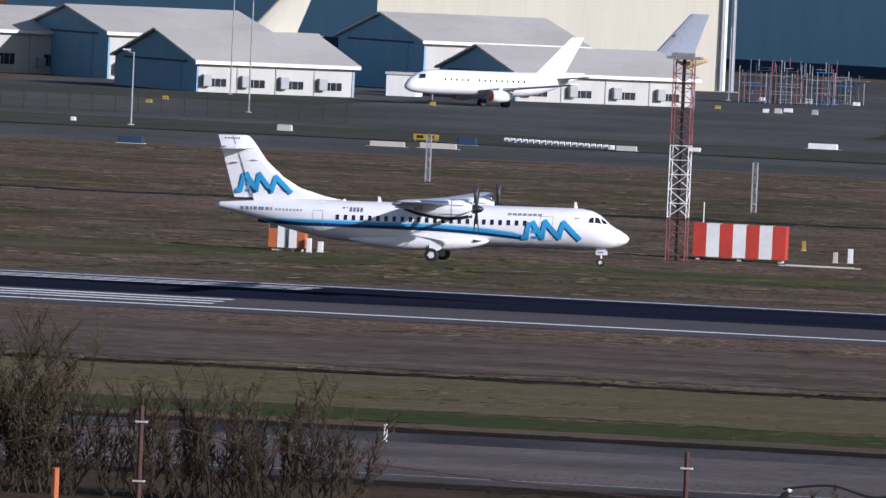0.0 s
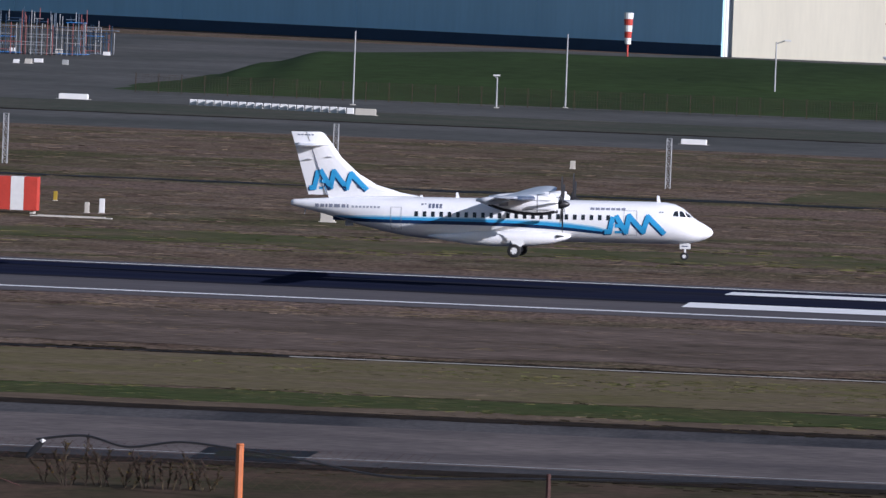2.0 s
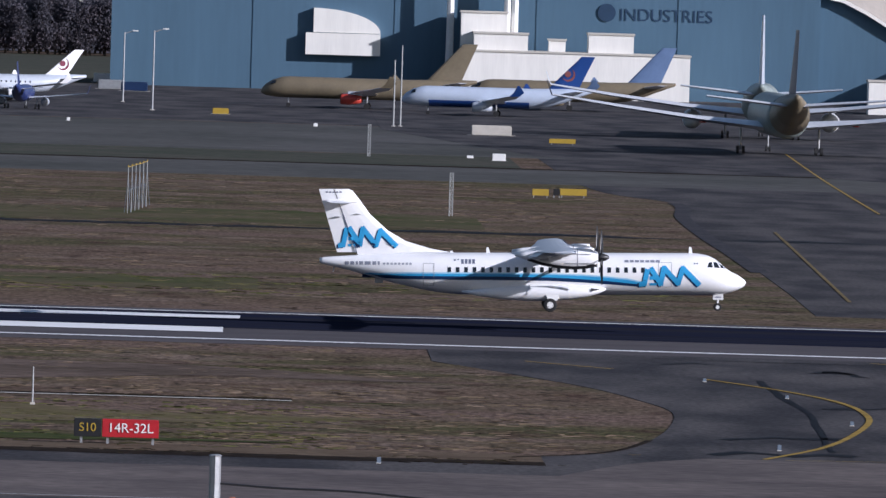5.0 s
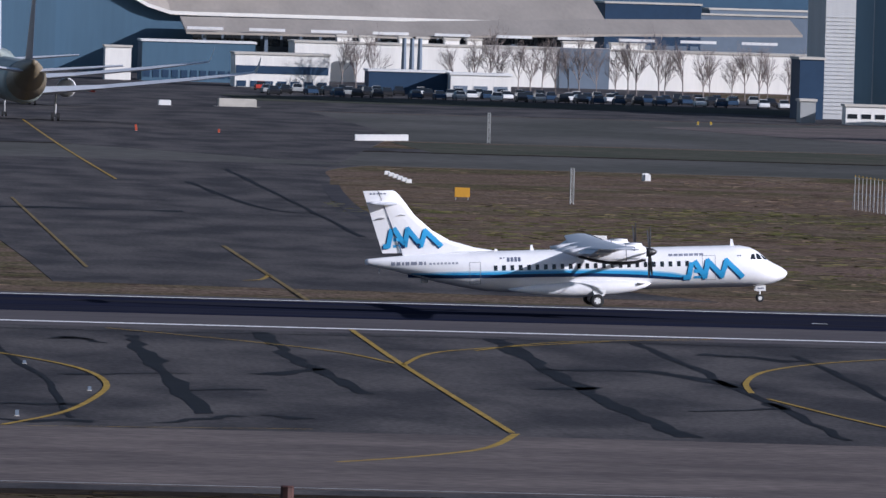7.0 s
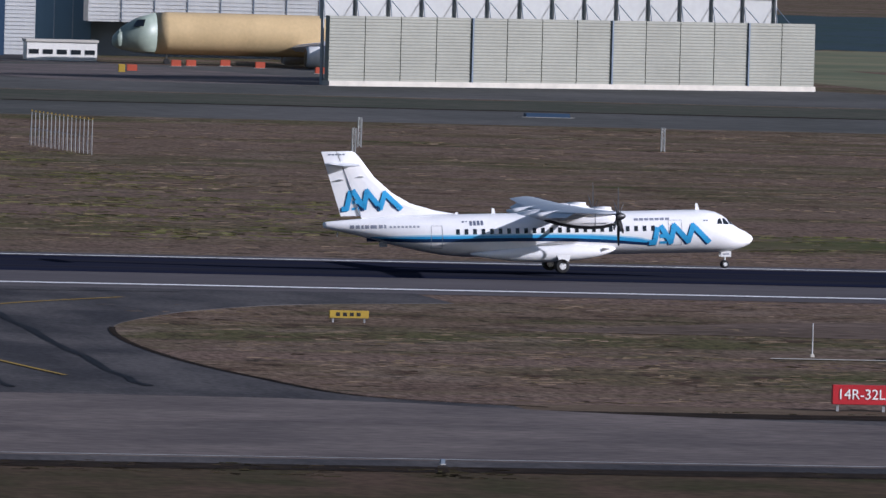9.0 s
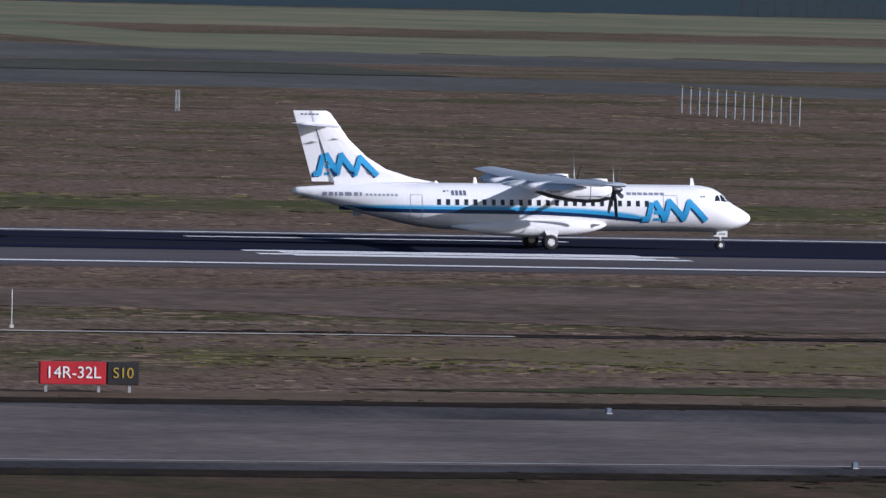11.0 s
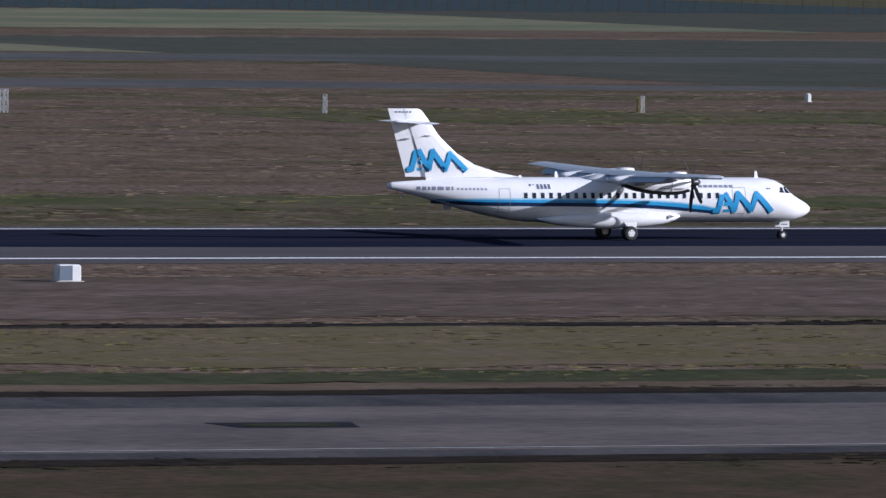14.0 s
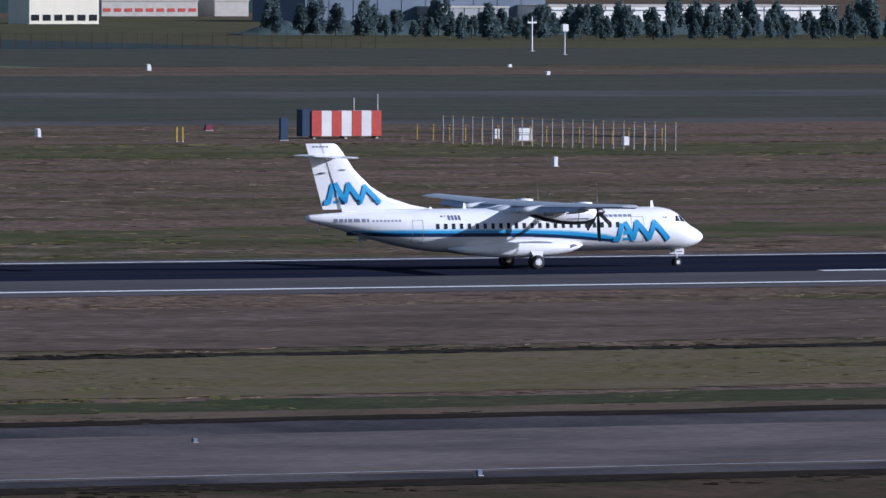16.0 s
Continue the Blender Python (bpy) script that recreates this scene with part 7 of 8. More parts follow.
block("office_block", "distant office block with a shaded gable", 221.54, 241.01, 1950, 20, 13.75, "navywall", rows=2, cols=8, win="bluegrey")
for k, xx in enumerate((253.00, 260.05, 267.12)):
    block("distant_sheds", "distant pale grey shed roofs", xx - 4, xx + 4, 2000 + k, 14, 12.78, "bluegrey")
block("distant_sheds", "long distant grey shed", 245.95, 272.89, 1990, 14, 11.67, "bluegrey")

# cars
def car(name, label, at, m, turn=0):
    c = thing(name, label, "car", (*at, 0), turn, "parked cars")
    rings = [[(x, -0.85, z0), (x, 0.85, z0), (x, 0.82, z1), (x, -0.82, z1)] for x, z0, z1 in ((-2.1, 0.35, 0.75), (-1.9, 0.25, 0.92), (0.9, 0.25, 0.95), (1.9, 0.27, 0.82), (2.1, 0.35, 0.62))]
    part("body", loft_bm(rings), M[m], c)
    part("cabin", loft_bm([[(-1.8, -0.78, 0.9), (-1.8, 0.78, 0.9), (1.0, 0.78, 0.92), (1.0, -0.78, 0.92)], [(-1.3, -0.62, 1.46), (-1.3, 0.62, 1.46), (0.2, 0.62, 1.46), (0.2, -0.62, 1.46)]]), M["dark"], c)
    part("roof_panel", box_bm(-1.25, 0.15, -0.6, 0.6, 1.46, 1.5), M[m], c)
    for x in (-1.3, 1.3):
        for s in (-1, 1):
            part("wheel", tube_bm((x, s * 0.7, 0.31), (x, s * 0.88, 0.31), 0.31, n=10), M["black"], c)
    return c
kinds = [car("car", "parked %s car in the car park" % w, (0, -150), m) for w, m in (("white", "white"), ("dark grey", "navywall"), ("silver", "panel"), ("black", "blade"), ("red", "red"))]
CX0, CX1 = 119.67, 202.51
rnd = random.Random(3)
first = dict()
for row in range(3):
    for k in range(26):
        if rnd.random() < 0.15:
            continue
        c = kinds[rnd.choice((0, 0, 1, 1, 1, 2, 2, 3, 3, 1, 4 if row == 0 and k < 6 else 3))]
        m = pose(CX0 + (CX1 - CX0) * (k + 0.5) / 26 + rnd.uniform(-0.5, 0.5), 1520 + 16 * row, 0, 0, 0, 90 + rnd.choice((0, 180)) + rnd.uniform(-6, 6))
        if c not in first:
            c.matrix_basis = m
            first[c] = 1
        else:
            copy_thing(c, m)
for c in kinds:
    if c not in first:
        c.matrix_basis = pose(CX0 + 3, 1570, 0, 0, 0, 90)
BARE = [bare_tree_mesh("bare_tree", 20 + k, 9.0) for k in range(4)]
TX0, TX1 = 137.15, 217.84
rnd = random.Random(11)
for k in range(34):
    f = (k + 0.5) / 34
    if 0.10 < f < 0.24:
        continue
    plant(BARE[k % 4], "bare_tree", "leafless winter tree before the white terminal wall", (TX0 + (TX1 - TX0) * f, 1600 + rnd.uniform(-8, 8)), rnd.uniform(0.85, 1.15), rnd.uniform(0, 360), "bare trees by the car park", ("trunk", "twig_crown"))
for k, at in enumerate(((167.7, 1356.8), (169.9, 1359.7), (79.9, 1220.9), (78.9, 1204.8), (89.2, 1205.1))):
    small_box("safety_cone", "small coloured cone on the apron", at, 0.28, 0.5, 0.28, "ysign" if k < 2 else "cone", cat="cone")
P0, P1 = (103.9, 1179.4), (111.2, 1188.4)
block_row(P0[0], P1[0], P0[1], P1[1], 7, 1.0, 0.8, "white", "white concrete barrier on the apron edge")
block_row(92.4, 91.4, 1012.0, 972.0, 6, 0.55, 0.4, "white", "low white light bar in the grass", "light_bar")
small_box("white_container", "low white container on the apron", (31.3, 1332.2), 5.5, 1.4, 2.4, "kerb", cat="container")
small_box("white_container", "low white container on the apron", (106.2, 1399.9), 5.5, 1.2, 2.4, "kerb", cat="container")
small_box("white_container", "low white container on the apron", (95.5, 1397.0), 1.8, 0.8, 1.2, "white", cat="container")
for at, hh in (((18.5, 1381.4), 9.44), ((19.5, 1383.2), 11.54)):
    pole("flood_mast", "slim pale flood mast before the jets", at, hh, 0.13, "panel")
small_box("yellow_loader", "yellow ground loader on the grass edge", (-6.3, 1445.1), 2.4, 0.9, 1.5, "ysign", cat="loader")

# ---- hall with the tan jet and the ribbed screen wall ----
def ribbed(b, x0, x1, z0, z1, n, m="roof"):
    for k in range(n):
        z = z0 + (z1 - z0) * (k + 0.5) / n
        part("sheet_rib", box_bm(x0, x1, -0.10, -0.02, z - 0.05, z + 0.05), M[m], b)
b = block("paint_hall_tower", "tall pale ribbed corner tower of a hall", 196.68, 201.18, 1440, 20, 34, "doorwhite")
ribbed(b, -2.25, 2.25, 0.6, 15.5, 26, "doorwhite")
block("paint_hall_recess", "slate blue recess of the hall", 202.58, 210.90, 1450, 20, 34, "hazeslate", joints=3)
b = block("paint_hall_doors", "pale grey sliding doors of the hall", 209.69, 278.55, 1445, 30, 34, "doorwhite", z0=5.10, joints=14)
ribbed(b, -34.4, 34.4, 5.2, 15.6, 18, "doorwhite")
block("paint_hall_mouth", "dark open mouth below the hall doors", 198.32, 279.95, 1452, 20, 5.10, "bluegrey")
block("hall_annex", "dark navy annex at the hall's corner", 191.68, 195.31, 1430, 10, 8.90, "navywall")
block("site_cabin", "white site cabin with one dark window", 193.86, 203.9, 1395, 4, 2.64, "wallwhite", rows=1, cols=5, zlo=0.35, zhi=0.8)
block("site_cabin", "small pale cabin by the hall", 187.91, 190.14, 1400, 4, 3.15, "panel")
airliner("wide_body_jet", "tan primer wide body jet with pale green nose outside the hall", (235.7, 1385), 180, L=64, r=2.85, span=58, body="gold", fin="gold", nose="palegreen", rear="gold", engine="white", scale=1.06, stand=1.36)
for k, at in enumerate(((198.4, 1324.0), (214.0, 1372.9), (220.1, 1380.8), (223.3, 1369.9), (226.4, 1337.7), (211.4, 1369.7))):
    small_box("safety_barrier", "orange red safety barrier under the jet", at, 1.4, 0.9, 0.5, "cone", cat="barrier")
small_box("safety_barrier", "yellow safety barrier under the nose", (195.4, 1313.2), 0.9, 1.1, 0.5, "ysign", cat="barrier")
SW0, SW1 = (212.5, 1249.5), (284.8, 1290.0)
wall = thing("screen_wall", "tall pale ribbed blast screen wall with dark posts", "wall", (*SW0, 0), math.degrees(math.atan2(SW1[1] - SW0[1], SW1[0] - SW0[0])))
WL = math.hypot(SW1[0] - SW0[0], SW1[1] - SW0[1])
WH = 8.99
part("footing", box_bm(0, WL, -0.3, 1.2, 0, 0.7), M["kerb"], wall)
for k in range(14):
    x0, x1 = WL * k / 14, WL * (k + 1) / 14
    pn = part("panel", box_bm(x0 + 0.06, x1 - 0.06, 0, 0.8, 0.7, WH), M["screen"], wall, "pale ribbed sheet panel")
    for j in range(20):
        z = 0.9 + (WH - 1.0) * (j + 0.5) / 20
        part("sheet_rib", loft_bm([[(x, 0.0, z - 0.13), (x, -0.06, z - 0.04), (x, -0.06, z + 0.04), (x, 0.0, z + 0.13)] for x in (x0 + 0.08, x1 - 0.08)]), M["screen"], pn)
    if k % 4 == 0 and k:
        part("post", box_bm(x0 - 0.12, x0 + 0.12, -0.30, 0.1, 0.6, WH), M["bluegrey"], wall)
upper = thing("screen_wall", "upper white sheet screen on dark steel frames", "wall", (SW0[0], SW0[1] + 6, 0), math.degrees(math.atan2(SW1[1] - SW0[1], SW1[0] - SW0[0])))
part("sheet", box_bm(0, WL * 0.93, 0, 0.4, WH - 0.5, WH + 9), M["panel"], upper)
for k in range(15):
    x = WL * 0.93 * k / 14
    part("frame_post", box_bm(x - 0.09, x + 0.09, -0.5, 0, 0, WH + 9), M["panel"], upper)
    part("frame_strut", tube_bm((x, -0.3, WH + 2.2), (x + 1.2, -2.2, WH - 0.2), 0.06, n=5), M["bluegrey"], upper)
    part("frame_strut", tube_bm((x, -0.3, WH + 2.2), (x - 1.2, -2.2, WH - 0.2), 0.06, n=5), M["bluegrey"], upper)
part("rail", box_bm(0, WL * 0.93, -0.6, -0.4, WH + 3.2, WH + 3.45), M["bluegrey"], upper)
small_box("dark_pallet", "dark low pallet beyond the grass", (210.3, 1089.5), 5.0, 0.5, 1.5, "navywall", cat="pallet")

# ---- right end: trees, sheds and houses ----
EVER = [clump_tree_mesh("evergreen", 80 + k, 9, 3.6, "leaf", 2200, 0.3) for k in range(4)]
rnd = random.Random(21)
EX0, EX1 = 864.55, 1031.97
for k in range(110):
    f = k / 109
    near = k % 3
    plant(EVER[k % 4], "evergreen_tree", "dark evergreen tree of a windbreak", (EX0 + (EX1 - EX0) * f + rnd.uniform(-1.5, 1.5), 1900 - 40 * near), rnd.choice((0.42, 0.5, 0.62, 0.8)) * rnd.uniform(0.9, 1.1), rnd.uniform(0, 360), "windbreak trees")
block("cream_house", "long cream house with small dark windows", 918.25, 935.81, 2150, 12, 6.67, "beige", rows=1, cols=6, zlo=0.12, zhi=0.5)
block("distant_house", "distant house with red roofs", 1025.61, 1052.46, 2350, 12, 3.90, "kerb", rows=1, cols=9, win="red", zlo=0.3, zhi=0.7)
block("distant_house", "distant pale rendered house", 1057.22, 1066.77, 2350, 12, 3.91, "kerb")
block("distant_shed", "large pale warehouse beyond the trees", 1012.17, 1076.58, 2200, 30, 6.96, "bluegrey", joints=10)
block("distant_shed", "large white warehouse beyond the trees", 1041.96, 1061.67, 2190, 30, 3.50, "panel", joints=5)
block("distant_shed", "white warehouse roof beyond the trees", 1069.06, 1148.67, 2185, 30, 3.83, "wallwhite", band=(0.72, 0.8), win="bluegrey", joints=8)
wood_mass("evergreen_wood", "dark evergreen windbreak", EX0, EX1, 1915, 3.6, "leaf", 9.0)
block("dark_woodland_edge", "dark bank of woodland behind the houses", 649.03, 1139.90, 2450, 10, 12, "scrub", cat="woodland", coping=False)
fence_line(509.16, 791.93, 1700, 3.0, "distant dark mesh fence")
strip("grass_strip", 1262, 1690, 300, 625.97, 0.02, M["meadow"], "distant olive meadow", 12.0, "grass")
strip("grass_strip", 1700, 2300, 777.79 + 1, 1100, 0.02, M["green"], "distant green meadow by the houses", 8.0, "grass")
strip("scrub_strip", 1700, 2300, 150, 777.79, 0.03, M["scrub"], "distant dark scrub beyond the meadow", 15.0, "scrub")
strip("grass_strip", 1480, 1698, 626, 1000, 0.028, M["hedge"], "grey green rough grass before the windbreak", 8.0, "grass")
strip("grass_strip", 1076, 1388, 440, 820, 0.022, M["hedge"], "grey green rough grass beyond the antennas", 10.0, "grass")
strip("scrub_strip", 1390, 1470, 330, 1000, 0.03, M["grass"], "brown scrub strip beyond the far taxiway", 8.0, "grass")


# ---- grass tufts ----
def tufts(name, label, seed, count, regions, height, width, material):
    """Low clumps of grass: low wide blades laid along the mowing, bunched by drifts."""
    rnd = random.Random(seed)
    verts, faces = [], []
    total = sum((x1 - x0) * (y1 - y0) for x0, x1, y0, y1 in regions)
    for x0, x1, y0, y1 in regions:
        left = int(count * (x1 - x0) * (y1 - y0) / total)
        while left > 0:
            x, y = rnd.uniform(x0, x1), rnd.uniform(y0, y1)
            drift = noise.noise((x * 0.035, y * 0.06, seed)) + 0.7 * noise.noise((x * 0.22, y * 0.12, seed + 3))
            left -= 1
            if drift < rnd.uniform(-0.5, 0.35):
                continue
            h = height * rnd.uniform(0.45, 1.15) * (1 + 0.5 * drift)
            for j in range(3):
                a = rnd.gauss(0, 0.3)
                w = width * rnd.uniform(0.3, 1.0)
                dx, dy = math.cos(a) * w / 2, math.sin(a) * w / 2
                lx, ly = rnd.gauss(0, 0.25) * h, rnd.gauss(0, 0.25) * h
                ox, oy = rnd.gauss(0, 0.5) * width, rnd.gauss(0, 0.5)
                k = len(verts)
                verts += [(x + ox - dx, y + oy - dy, 0), (x + ox + dx, y + oy + dy, 0), (x + ox + dx * 0.7 + lx, y + oy + dy * 0.7 + ly, h * rnd.uniform(0.6, 1)), (x + ox - dx * 0.6 + lx, y + oy - dy * 0.6 + ly, h)]
                faces.append((k, k + 1, k + 2, k + 3))
    me = bpy.data.meshes.new(name)
    me.from_pydata(verts, [], faces)
    me.materials.append(material)
    return tagged(new(name, me), label, "grass", kind="stuff")


def tuft_material(name, colours):
    """Blades whose tone changes from clump to clump."""
    m = bpy.data.materials.new(name)
    m.use_nodes = True
    N, Lk = m.node_tree.nodes, m.node_tree.links
    geo = N.new("ShaderNodeNewGeometry")
    ramp = N.new("ShaderNodeValToRGB")
    while len(ramp.color_ramp.elements) < len(colours):
        ramp.color_ramp.elements.new(0.5)
    for k, c in enumerate(colours):
        ramp.color_ramp.elements[k].position = k / (len(colours) - 1)
        ramp.color_ramp.elements[k].color = (*c, 1)
    Lk.new(geo.outputs["Random Per Island"], ramp.inputs[0])
    b = N["Principled BSDF"]
    b.inputs["Roughness"].default_value = 0.9
    b.inputs["Specular IOR Level"].default_value = 0.05
    Lk.new(ramp.outputs[0], b.inputs["Base Color"])
    return m


DRY = tuft_material("dry_blades", ((0.085, 0.063, 0.044), (0.140, 0.104, 0.078), (0.100, 0.080, 0.048), (0.165, 0.124, 0.096), (0.090, 0.075, 0.042)))
LUSH = tuft_material("green_blades", ((0.048, 0.052, 0.020), (0.080, 0.084, 0.032), (0.110, 0.094, 0.048), (0.062, 0.066, 0.026)))
DARK = tuft_material("dark_blades", ((0.016, 0.012, 0.009), (0.034, 0.026, 0.018), (0.026, 0.026, 0.012)))
tufts("dry_grass_tufts", "low dry brown grass tufts beside the runway", 1, 11000, [(-140, 8, 462, 590), (112, 300, 462, 590), (-2, 18, 470, 560), (84, 112, 470, 570)], 0.034, 1.2, DRY)
tufts("dry_grass_tufts", "low dry brown grass tufts beyond the runway", 2, 17000, [(-235, 34, 652, 1036), (86, 330, 652, 1040), (330, 520, 760, 1040)], 0.04, 1.5, DRY)
tufts("green_grass_tufts", "green grass tufts along the ditch", 3, 6500, [(-140, 4, 466, 482), (116, 300, 466, 480), (116, 300, 486, 514), (-140, 4, 488, 512)], 0.05, 0.9, LUSH)
tufts("dark_grass_tufts", "dark tufts along the taxiway edge and drain", 4, 3000, [(-140, 14, 458, 463), (92, 300, 458, 463), (-140, 2, 518, 521), (118, 300, 518, 521), (-110, 260, 409, 416)], 0.06, 1.0, DARK)
tufts("green_grass_tufts", "olive grass tufts beyond the runway", 5, 5000, [(-200, 30, 680, 720), (100, 330, 676, 710), (76, 130, 700, 900), (330, 520, 900, 960)], 0.06, 1.6, LUSH)


# ---- fence and shrubs on the near side ----
FY = 392.0
def fence_post(at, h, m, label, r=0.11, ring=True):
    p = thing("fence_post", label, "post", (*at, 0))
    part("shaft", tube_bm((0, 0, 0), (0, 0, h), r, r * 0.95, 8), M[m], p)
    part("cap", tube_bm((0, 0, h), (0, 0, h + 0.06), r * 1.15, r * 0.8, 8), M[m], p)
    if ring:
        for z in (h - 0.65, h - 3.1):
            part("wire_clip", box_bm(-r * 2.2, r * 2.2, -r * 1.2, r * 1.2, z, z + 0.07), M["kerb"], p)
    return p
fence_post((-83.94, FY), 3.92, "rust", "rusty steel fence post with wire clips")
fence_post((-61.17, FY), 3.20, "rust", "rusty steel fence post with wire clips")
fence_post((-87.00, FY - 2), 1.28, "orange", "orange painted fence post", 0.15, False)
fence_post((-48.58, FY - 2), 2.20, "orange", "orange painted fence post", 0.17, False)
fence_post((-36.22, FY), 1.40, "rust", "rusty steel fence post top", 0.10, False)
fence_post((-1.50, FY), 3.45, "steel", "leaning grey concrete fence post", 0.24, False)
fence_post((-0.77, FY), 1.74, "orange", "orange painted fence post", 0.14, False)
fence_post((32.20, FY), 1.71, "rust", "dark post top with a pale clip", 0.28, False)
def cable(points, r, label, m="blade"):
    bm = bmesh.new()
    P = curve_pts(points, 6)
    for a, b in zip(P, P[1:]):
        tube_bm((a[0], 0, a[1]), (b[0], 0, b[1]), r, n=5, bm=bm, caps=False)
    ob = tagged(part("fence_wire", bm, M[m]), label, "wire")
    ob.location = (0, FY, 0)
    return ob
cable([(-57.17, 1.96), (-55.20, 2.19), (-53.44, 1.81), (-51.25, 2.10), (-48.86, 1.89), (-46.14, 1.56), (-42.43, 1.06), (-36.23, 1.24), (-29.14, 1.40)], 0.055, "sagging black cable on fence posts")
cable([(-1.29, 2.34), (1.10, 2.22), (4.51, 2.14), (9.53, 1.73), (13.64, 1.32)], 0.05, "sagging black wire from a fence post")
cable([(-92.24, 1.62), (-83.99, 3.17), (-77.97, 2.37), (-63.78, 1.33), (-61.16, 1.08), (-57.67, 0.00)], 0.025, "thin rusty fence wire", "rust")
bag = thing("hanging_bag", "dark plastic bag caught on the wire", "bag", (-57.22, FY, 0))
ZB = 1.63
part("body", loft_bm([[(dx + w * math.cos(a), 0.08 * math.sin(a), ZB + z) for a in [k * math.tau / 9 for k in range(9)]] for dx, z, w in ((0.32, 0.30, 0.05), (0.2, 0.18, 0.16), (-0.05, -0.12, 0.2), (-0.25, -0.38, 0.13), (-0.32, -0.46, 0.04))]), M["blade"], bag)
part("knot", loft_bm([[(0.3 + w * math.cos(a), 0.1 * math.sin(a), ZB + z) for a in [k * math.tau / 8 for k in range(8)]] for z, w in ((0.2, 0.04), (0.28, 0.14), (0.36, 0.03))]), M["white"], bag)
# wire mesh
bm = bmesh.new()
MX0, MX1 = -94.55, -42.87
z1 = 2.02
k = 0
x = MX0
while x < MX1:
    for s in (-1, 1):
        tube_bm((x, 0, 0.3), (x + s * z1, 0, z1), 0.005, n=3, bm=bm, caps=False)
    x += 0.42
mesh_ob = tagged(part("chain_link_mesh", bm, M["rust"]), "rusty chain link fence mesh", "fence", kind="stuff")
mesh_ob.location = (0, FY + 0.3, 0)


def shrub(at, h, w, seed, leaves, label, stems=22):
    """Leafless shrub: many stems that fork into fine twigs, a few dry leaves."""
    rnd = random.Random(seed)
    s = thing("shrub", label, "shrub", (*at, 0))
    wood, fine, lf = bmesh.new(), bmesh.new(), bmesh.new()
    for k in range(stems):
        a = Vector((rnd.uniform(-0.5, 0.5) * w, rnd.uniform(-0.8, 0.8), 0))
        d = Vector((rnd.gauss(0, 0.32), rnd.gauss(0, 0.2), 1)).normalized()
        hh = h * rnd.uniform(0.45, 1.0) * (1 - 0.5 * (abs(a.x) / w * 1.4) ** 2)
        p = a
        for j in range(5):
            q = p + (d + Vector((rnd.gauss(0, 0.12), rnd.gauss(0, 0.1), 0))).normalized() * hh / 5
            tube_bm(p, q, 0.034 * (1 - j * 0.15), 0.034 * (1 - (j + 1) * 0.15), n=4, bm=wood, caps=False)
            for m in range(7 if j else 2):
                e = (d + Vector((rnd.uniform(-1, 1), rnd.uniform(-1, 1), rnd.uniform(-0.1, 0.5))) * 0.8).normalized()
                u = p + (q - p) * rnd.random()
                v = u + e * hh * rnd.uniform(0.08, 0.22)
                tube_bm(u, v, 0.019, 0.011, n=3, bm=fine, caps=False)
                for n2 in range(3):
                    w0 = u + (v - u) * rnd.random()
                    w1 = w0 + (e + Vector((rnd.uniform(-1, 1), rnd.uniform(-1, 1), rnd.uniform(-0.2, 0.6))) * 0.9).normalized() * hh * rnd.uniform(0.04, 0.10)
                    tube_bm(w0, w1, 0.013, 0.008, n=3, bm=fine, caps=False)
                    if rnd.random() < leaves:
                        c = w1
                        z = rnd.uniform(0.05, 0.10)
                        o = [c + Vector((rnd.uniform(-z, z), rnd.uniform(-z, z), rnd.uniform(-z, z))) for _ in range(4)]
                        lf.faces.new([lf.verts.new(t) for t in o])
            p = q
    part("stem_frame", wood, M["twig"], s)
    tagged(part("twig_crown", fine, M["twig"], s), kind="stuff")
    tagged(part("leaf_cover", lf, M["leafyellow"], s), kind="stuff")
    return s
SY = 394.0
shrub((-89.82, SY), 7.86, 5.5, 1, 0.85, "tall half bare shrub with yellow leaves", 62)
shrub((-84.32, SY), 5.22, 4.5, 2, 0.30, "bare brown shrub by the fence", 22)
shrub((-80.74, SY), 5.64, 5.0, 3, 0.22, "bare brown shrub by the fence", 34)
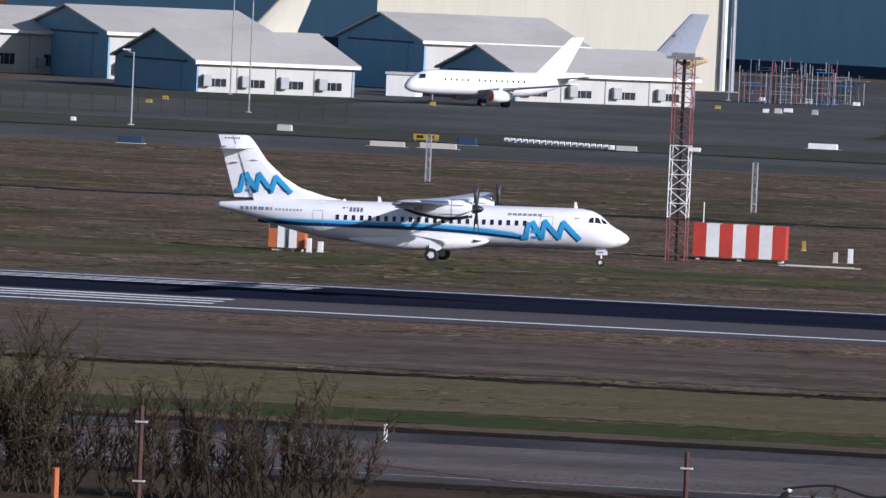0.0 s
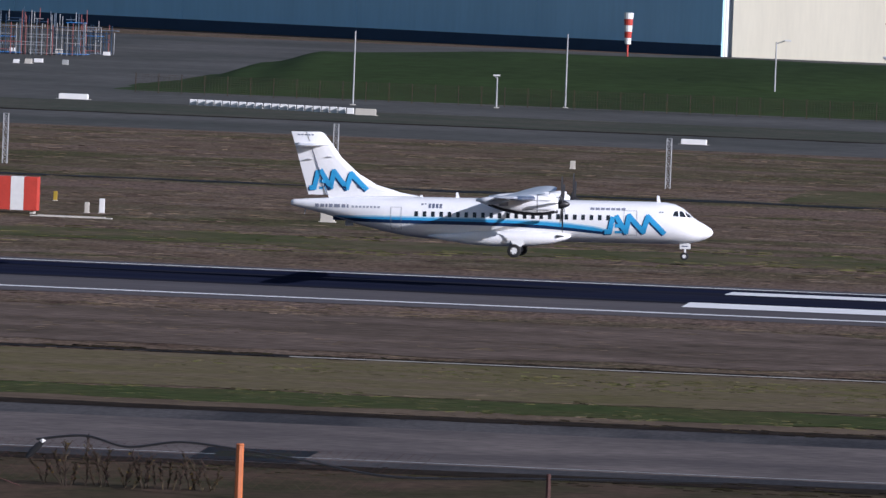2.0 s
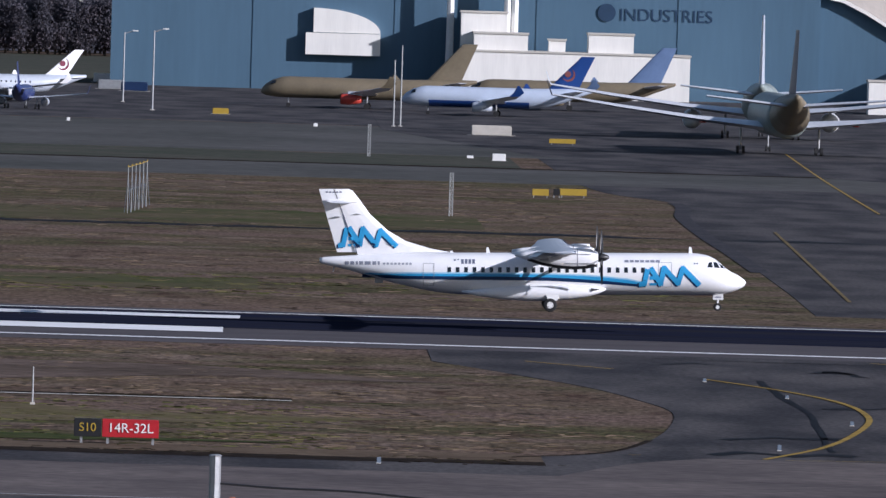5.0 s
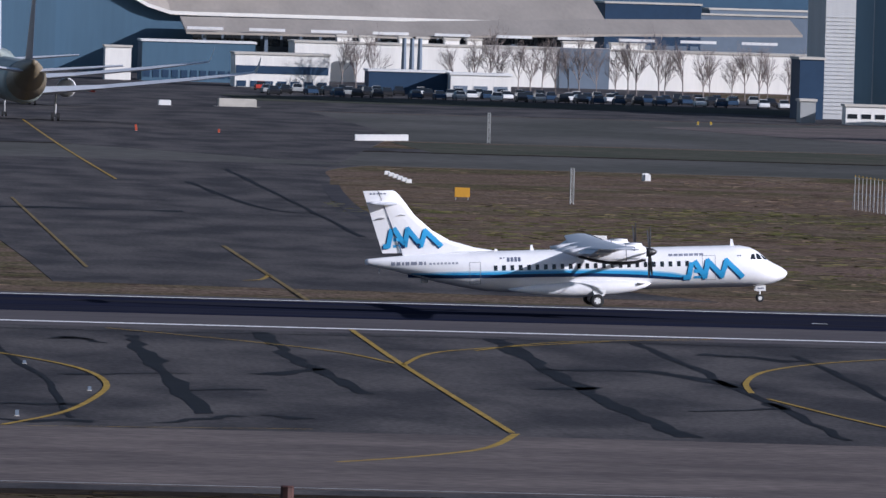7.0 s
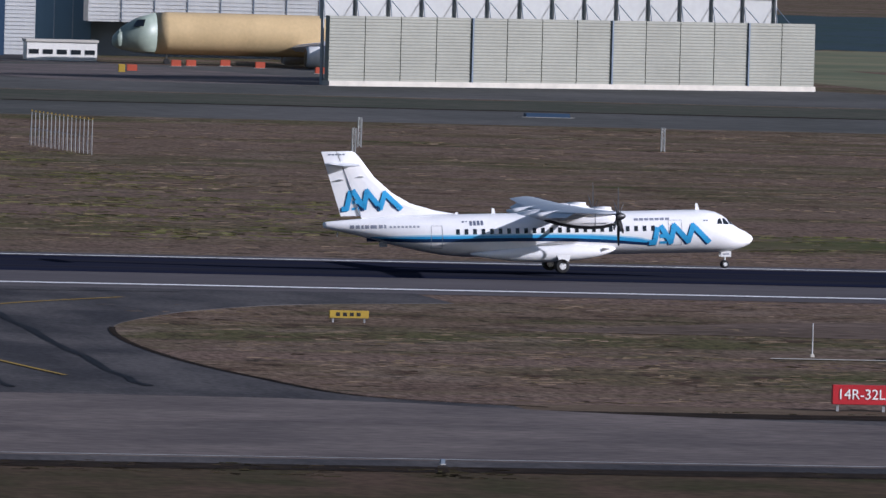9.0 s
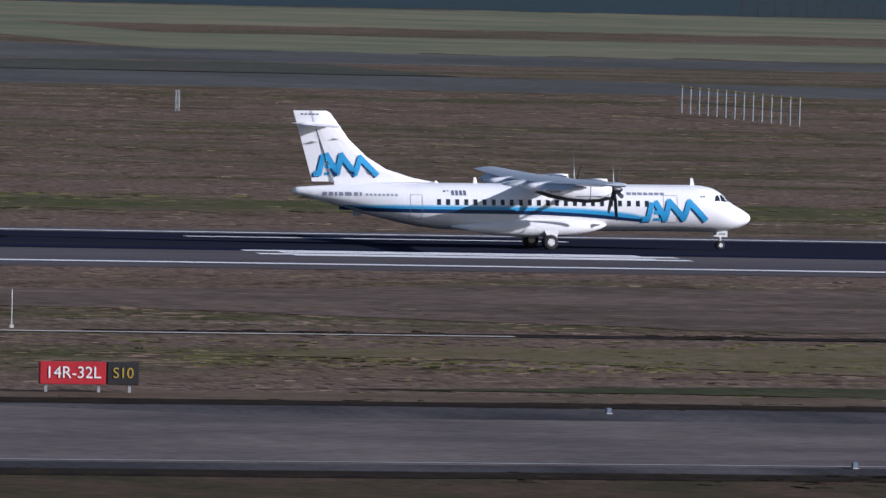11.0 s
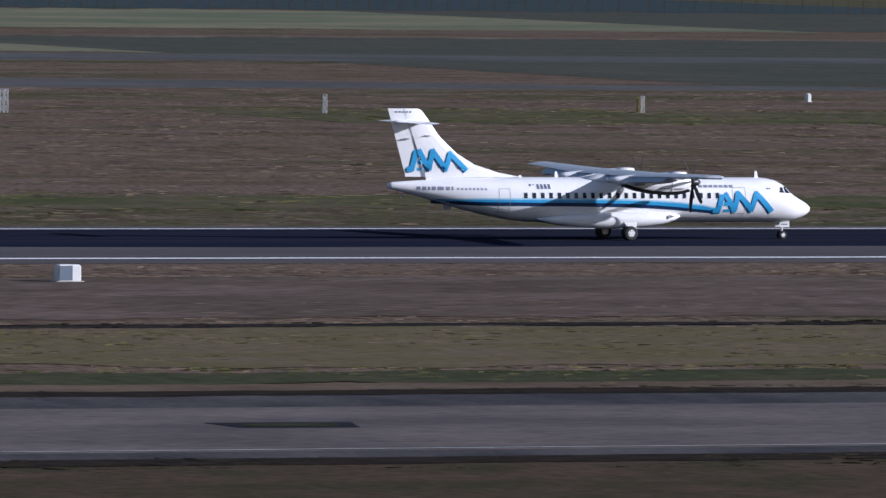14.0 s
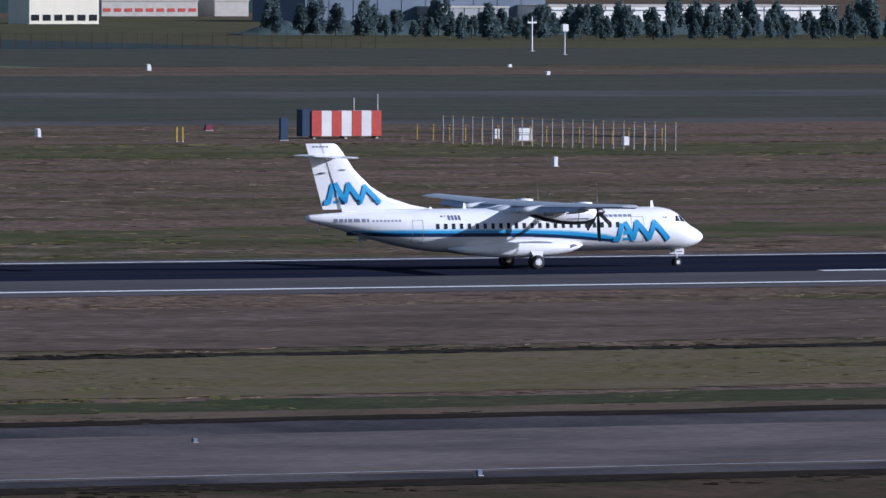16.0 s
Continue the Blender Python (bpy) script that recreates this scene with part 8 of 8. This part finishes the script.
shrub((-77.42, SY), 5.43, 4.5, 4, 0.20, "bare brown shrub by the fence", 34)
shrub((-55.18, SY), 1.98, 4.2, 5, 0.06, "low bare shrub by the fence", 15)
shrub((-52.16, SY), 1.76, 4.2, 6, 0.06, "low bare shrub by the fence", 18)



# ---- motion ----
FLIGHT = [  # seconds, metres along the runway, wheel height over the crown, nose-up degrees
    (0.0, -113.67, 2.66, 0.90),
    (0.5, -100.14, 2.53, 0.97),
    (1.0, -86.65, 2.39, 1.03),
    (1.5, -73.21, 2.26, 1.10),
    (2.0, -59.85, 2.13, 1.15),
    (2.5, -46.57, 1.99, 1.20),
    (3.0, -33.60, 1.86, 1.30),
    (3.2, -28.56, 1.81, 1.34),
    (5.5, 31.68, 1.19, 1.80),
    (6.0, 44.57, 1.05, 2.17),
    (6.5, 57.45, 0.92, 2.53),
    (7.0, 70.26, 0.78, 2.90),
    (7.5, 83.01, 0.64, 2.75),
    (8.0, 95.51, 0.50, 2.60),
    (8.5, 107.90, 0.36, 2.45),
    (9.0, 120.44, 0.21, 2.30),
    (9.5, 133.25, 0.00, 2.05),
    (9.7, 138.19, 0.00, 1.89),
    (11.8, 186.44, 0.00, 0.00),
    (12.0, 191.22, 0.00, 0.00),
    (12.5, 203.17, 0.00, 0.00),
    (13.0, 214.96, 0.00, 0.00),
    (13.5, 226.84, 0.00, 0.00),
    (14.0, 238.46, 0.00, 0.00),
    (14.5, 249.84, 0.00, 0.00),
    (15.0, 261.09, 0.00, 0.00),
    (15.5, 272.26, 0.00, 0.00),
    (16.0, 283.20, 0.00, 0.00),
]


def motions():
    walk(turboprop, [(t, pose(x, YR, 0.27 + z, 0, -a, 0)) for t, x, z, a in FLIGHT])
    rows = [k * 0.1 for k in range(161)]
    for hub, at in PROPS:
        walk(hub, [(t, pose(*at, 33 + 71 * t * 10, 0, 0)) for t in rows])
    for ty, at in WHEELS:
        walk(ty, [(t, pose(*at, 0, 80 * max(0.0, t - 9.3) * 10, 0)) for t in rows])


motions()
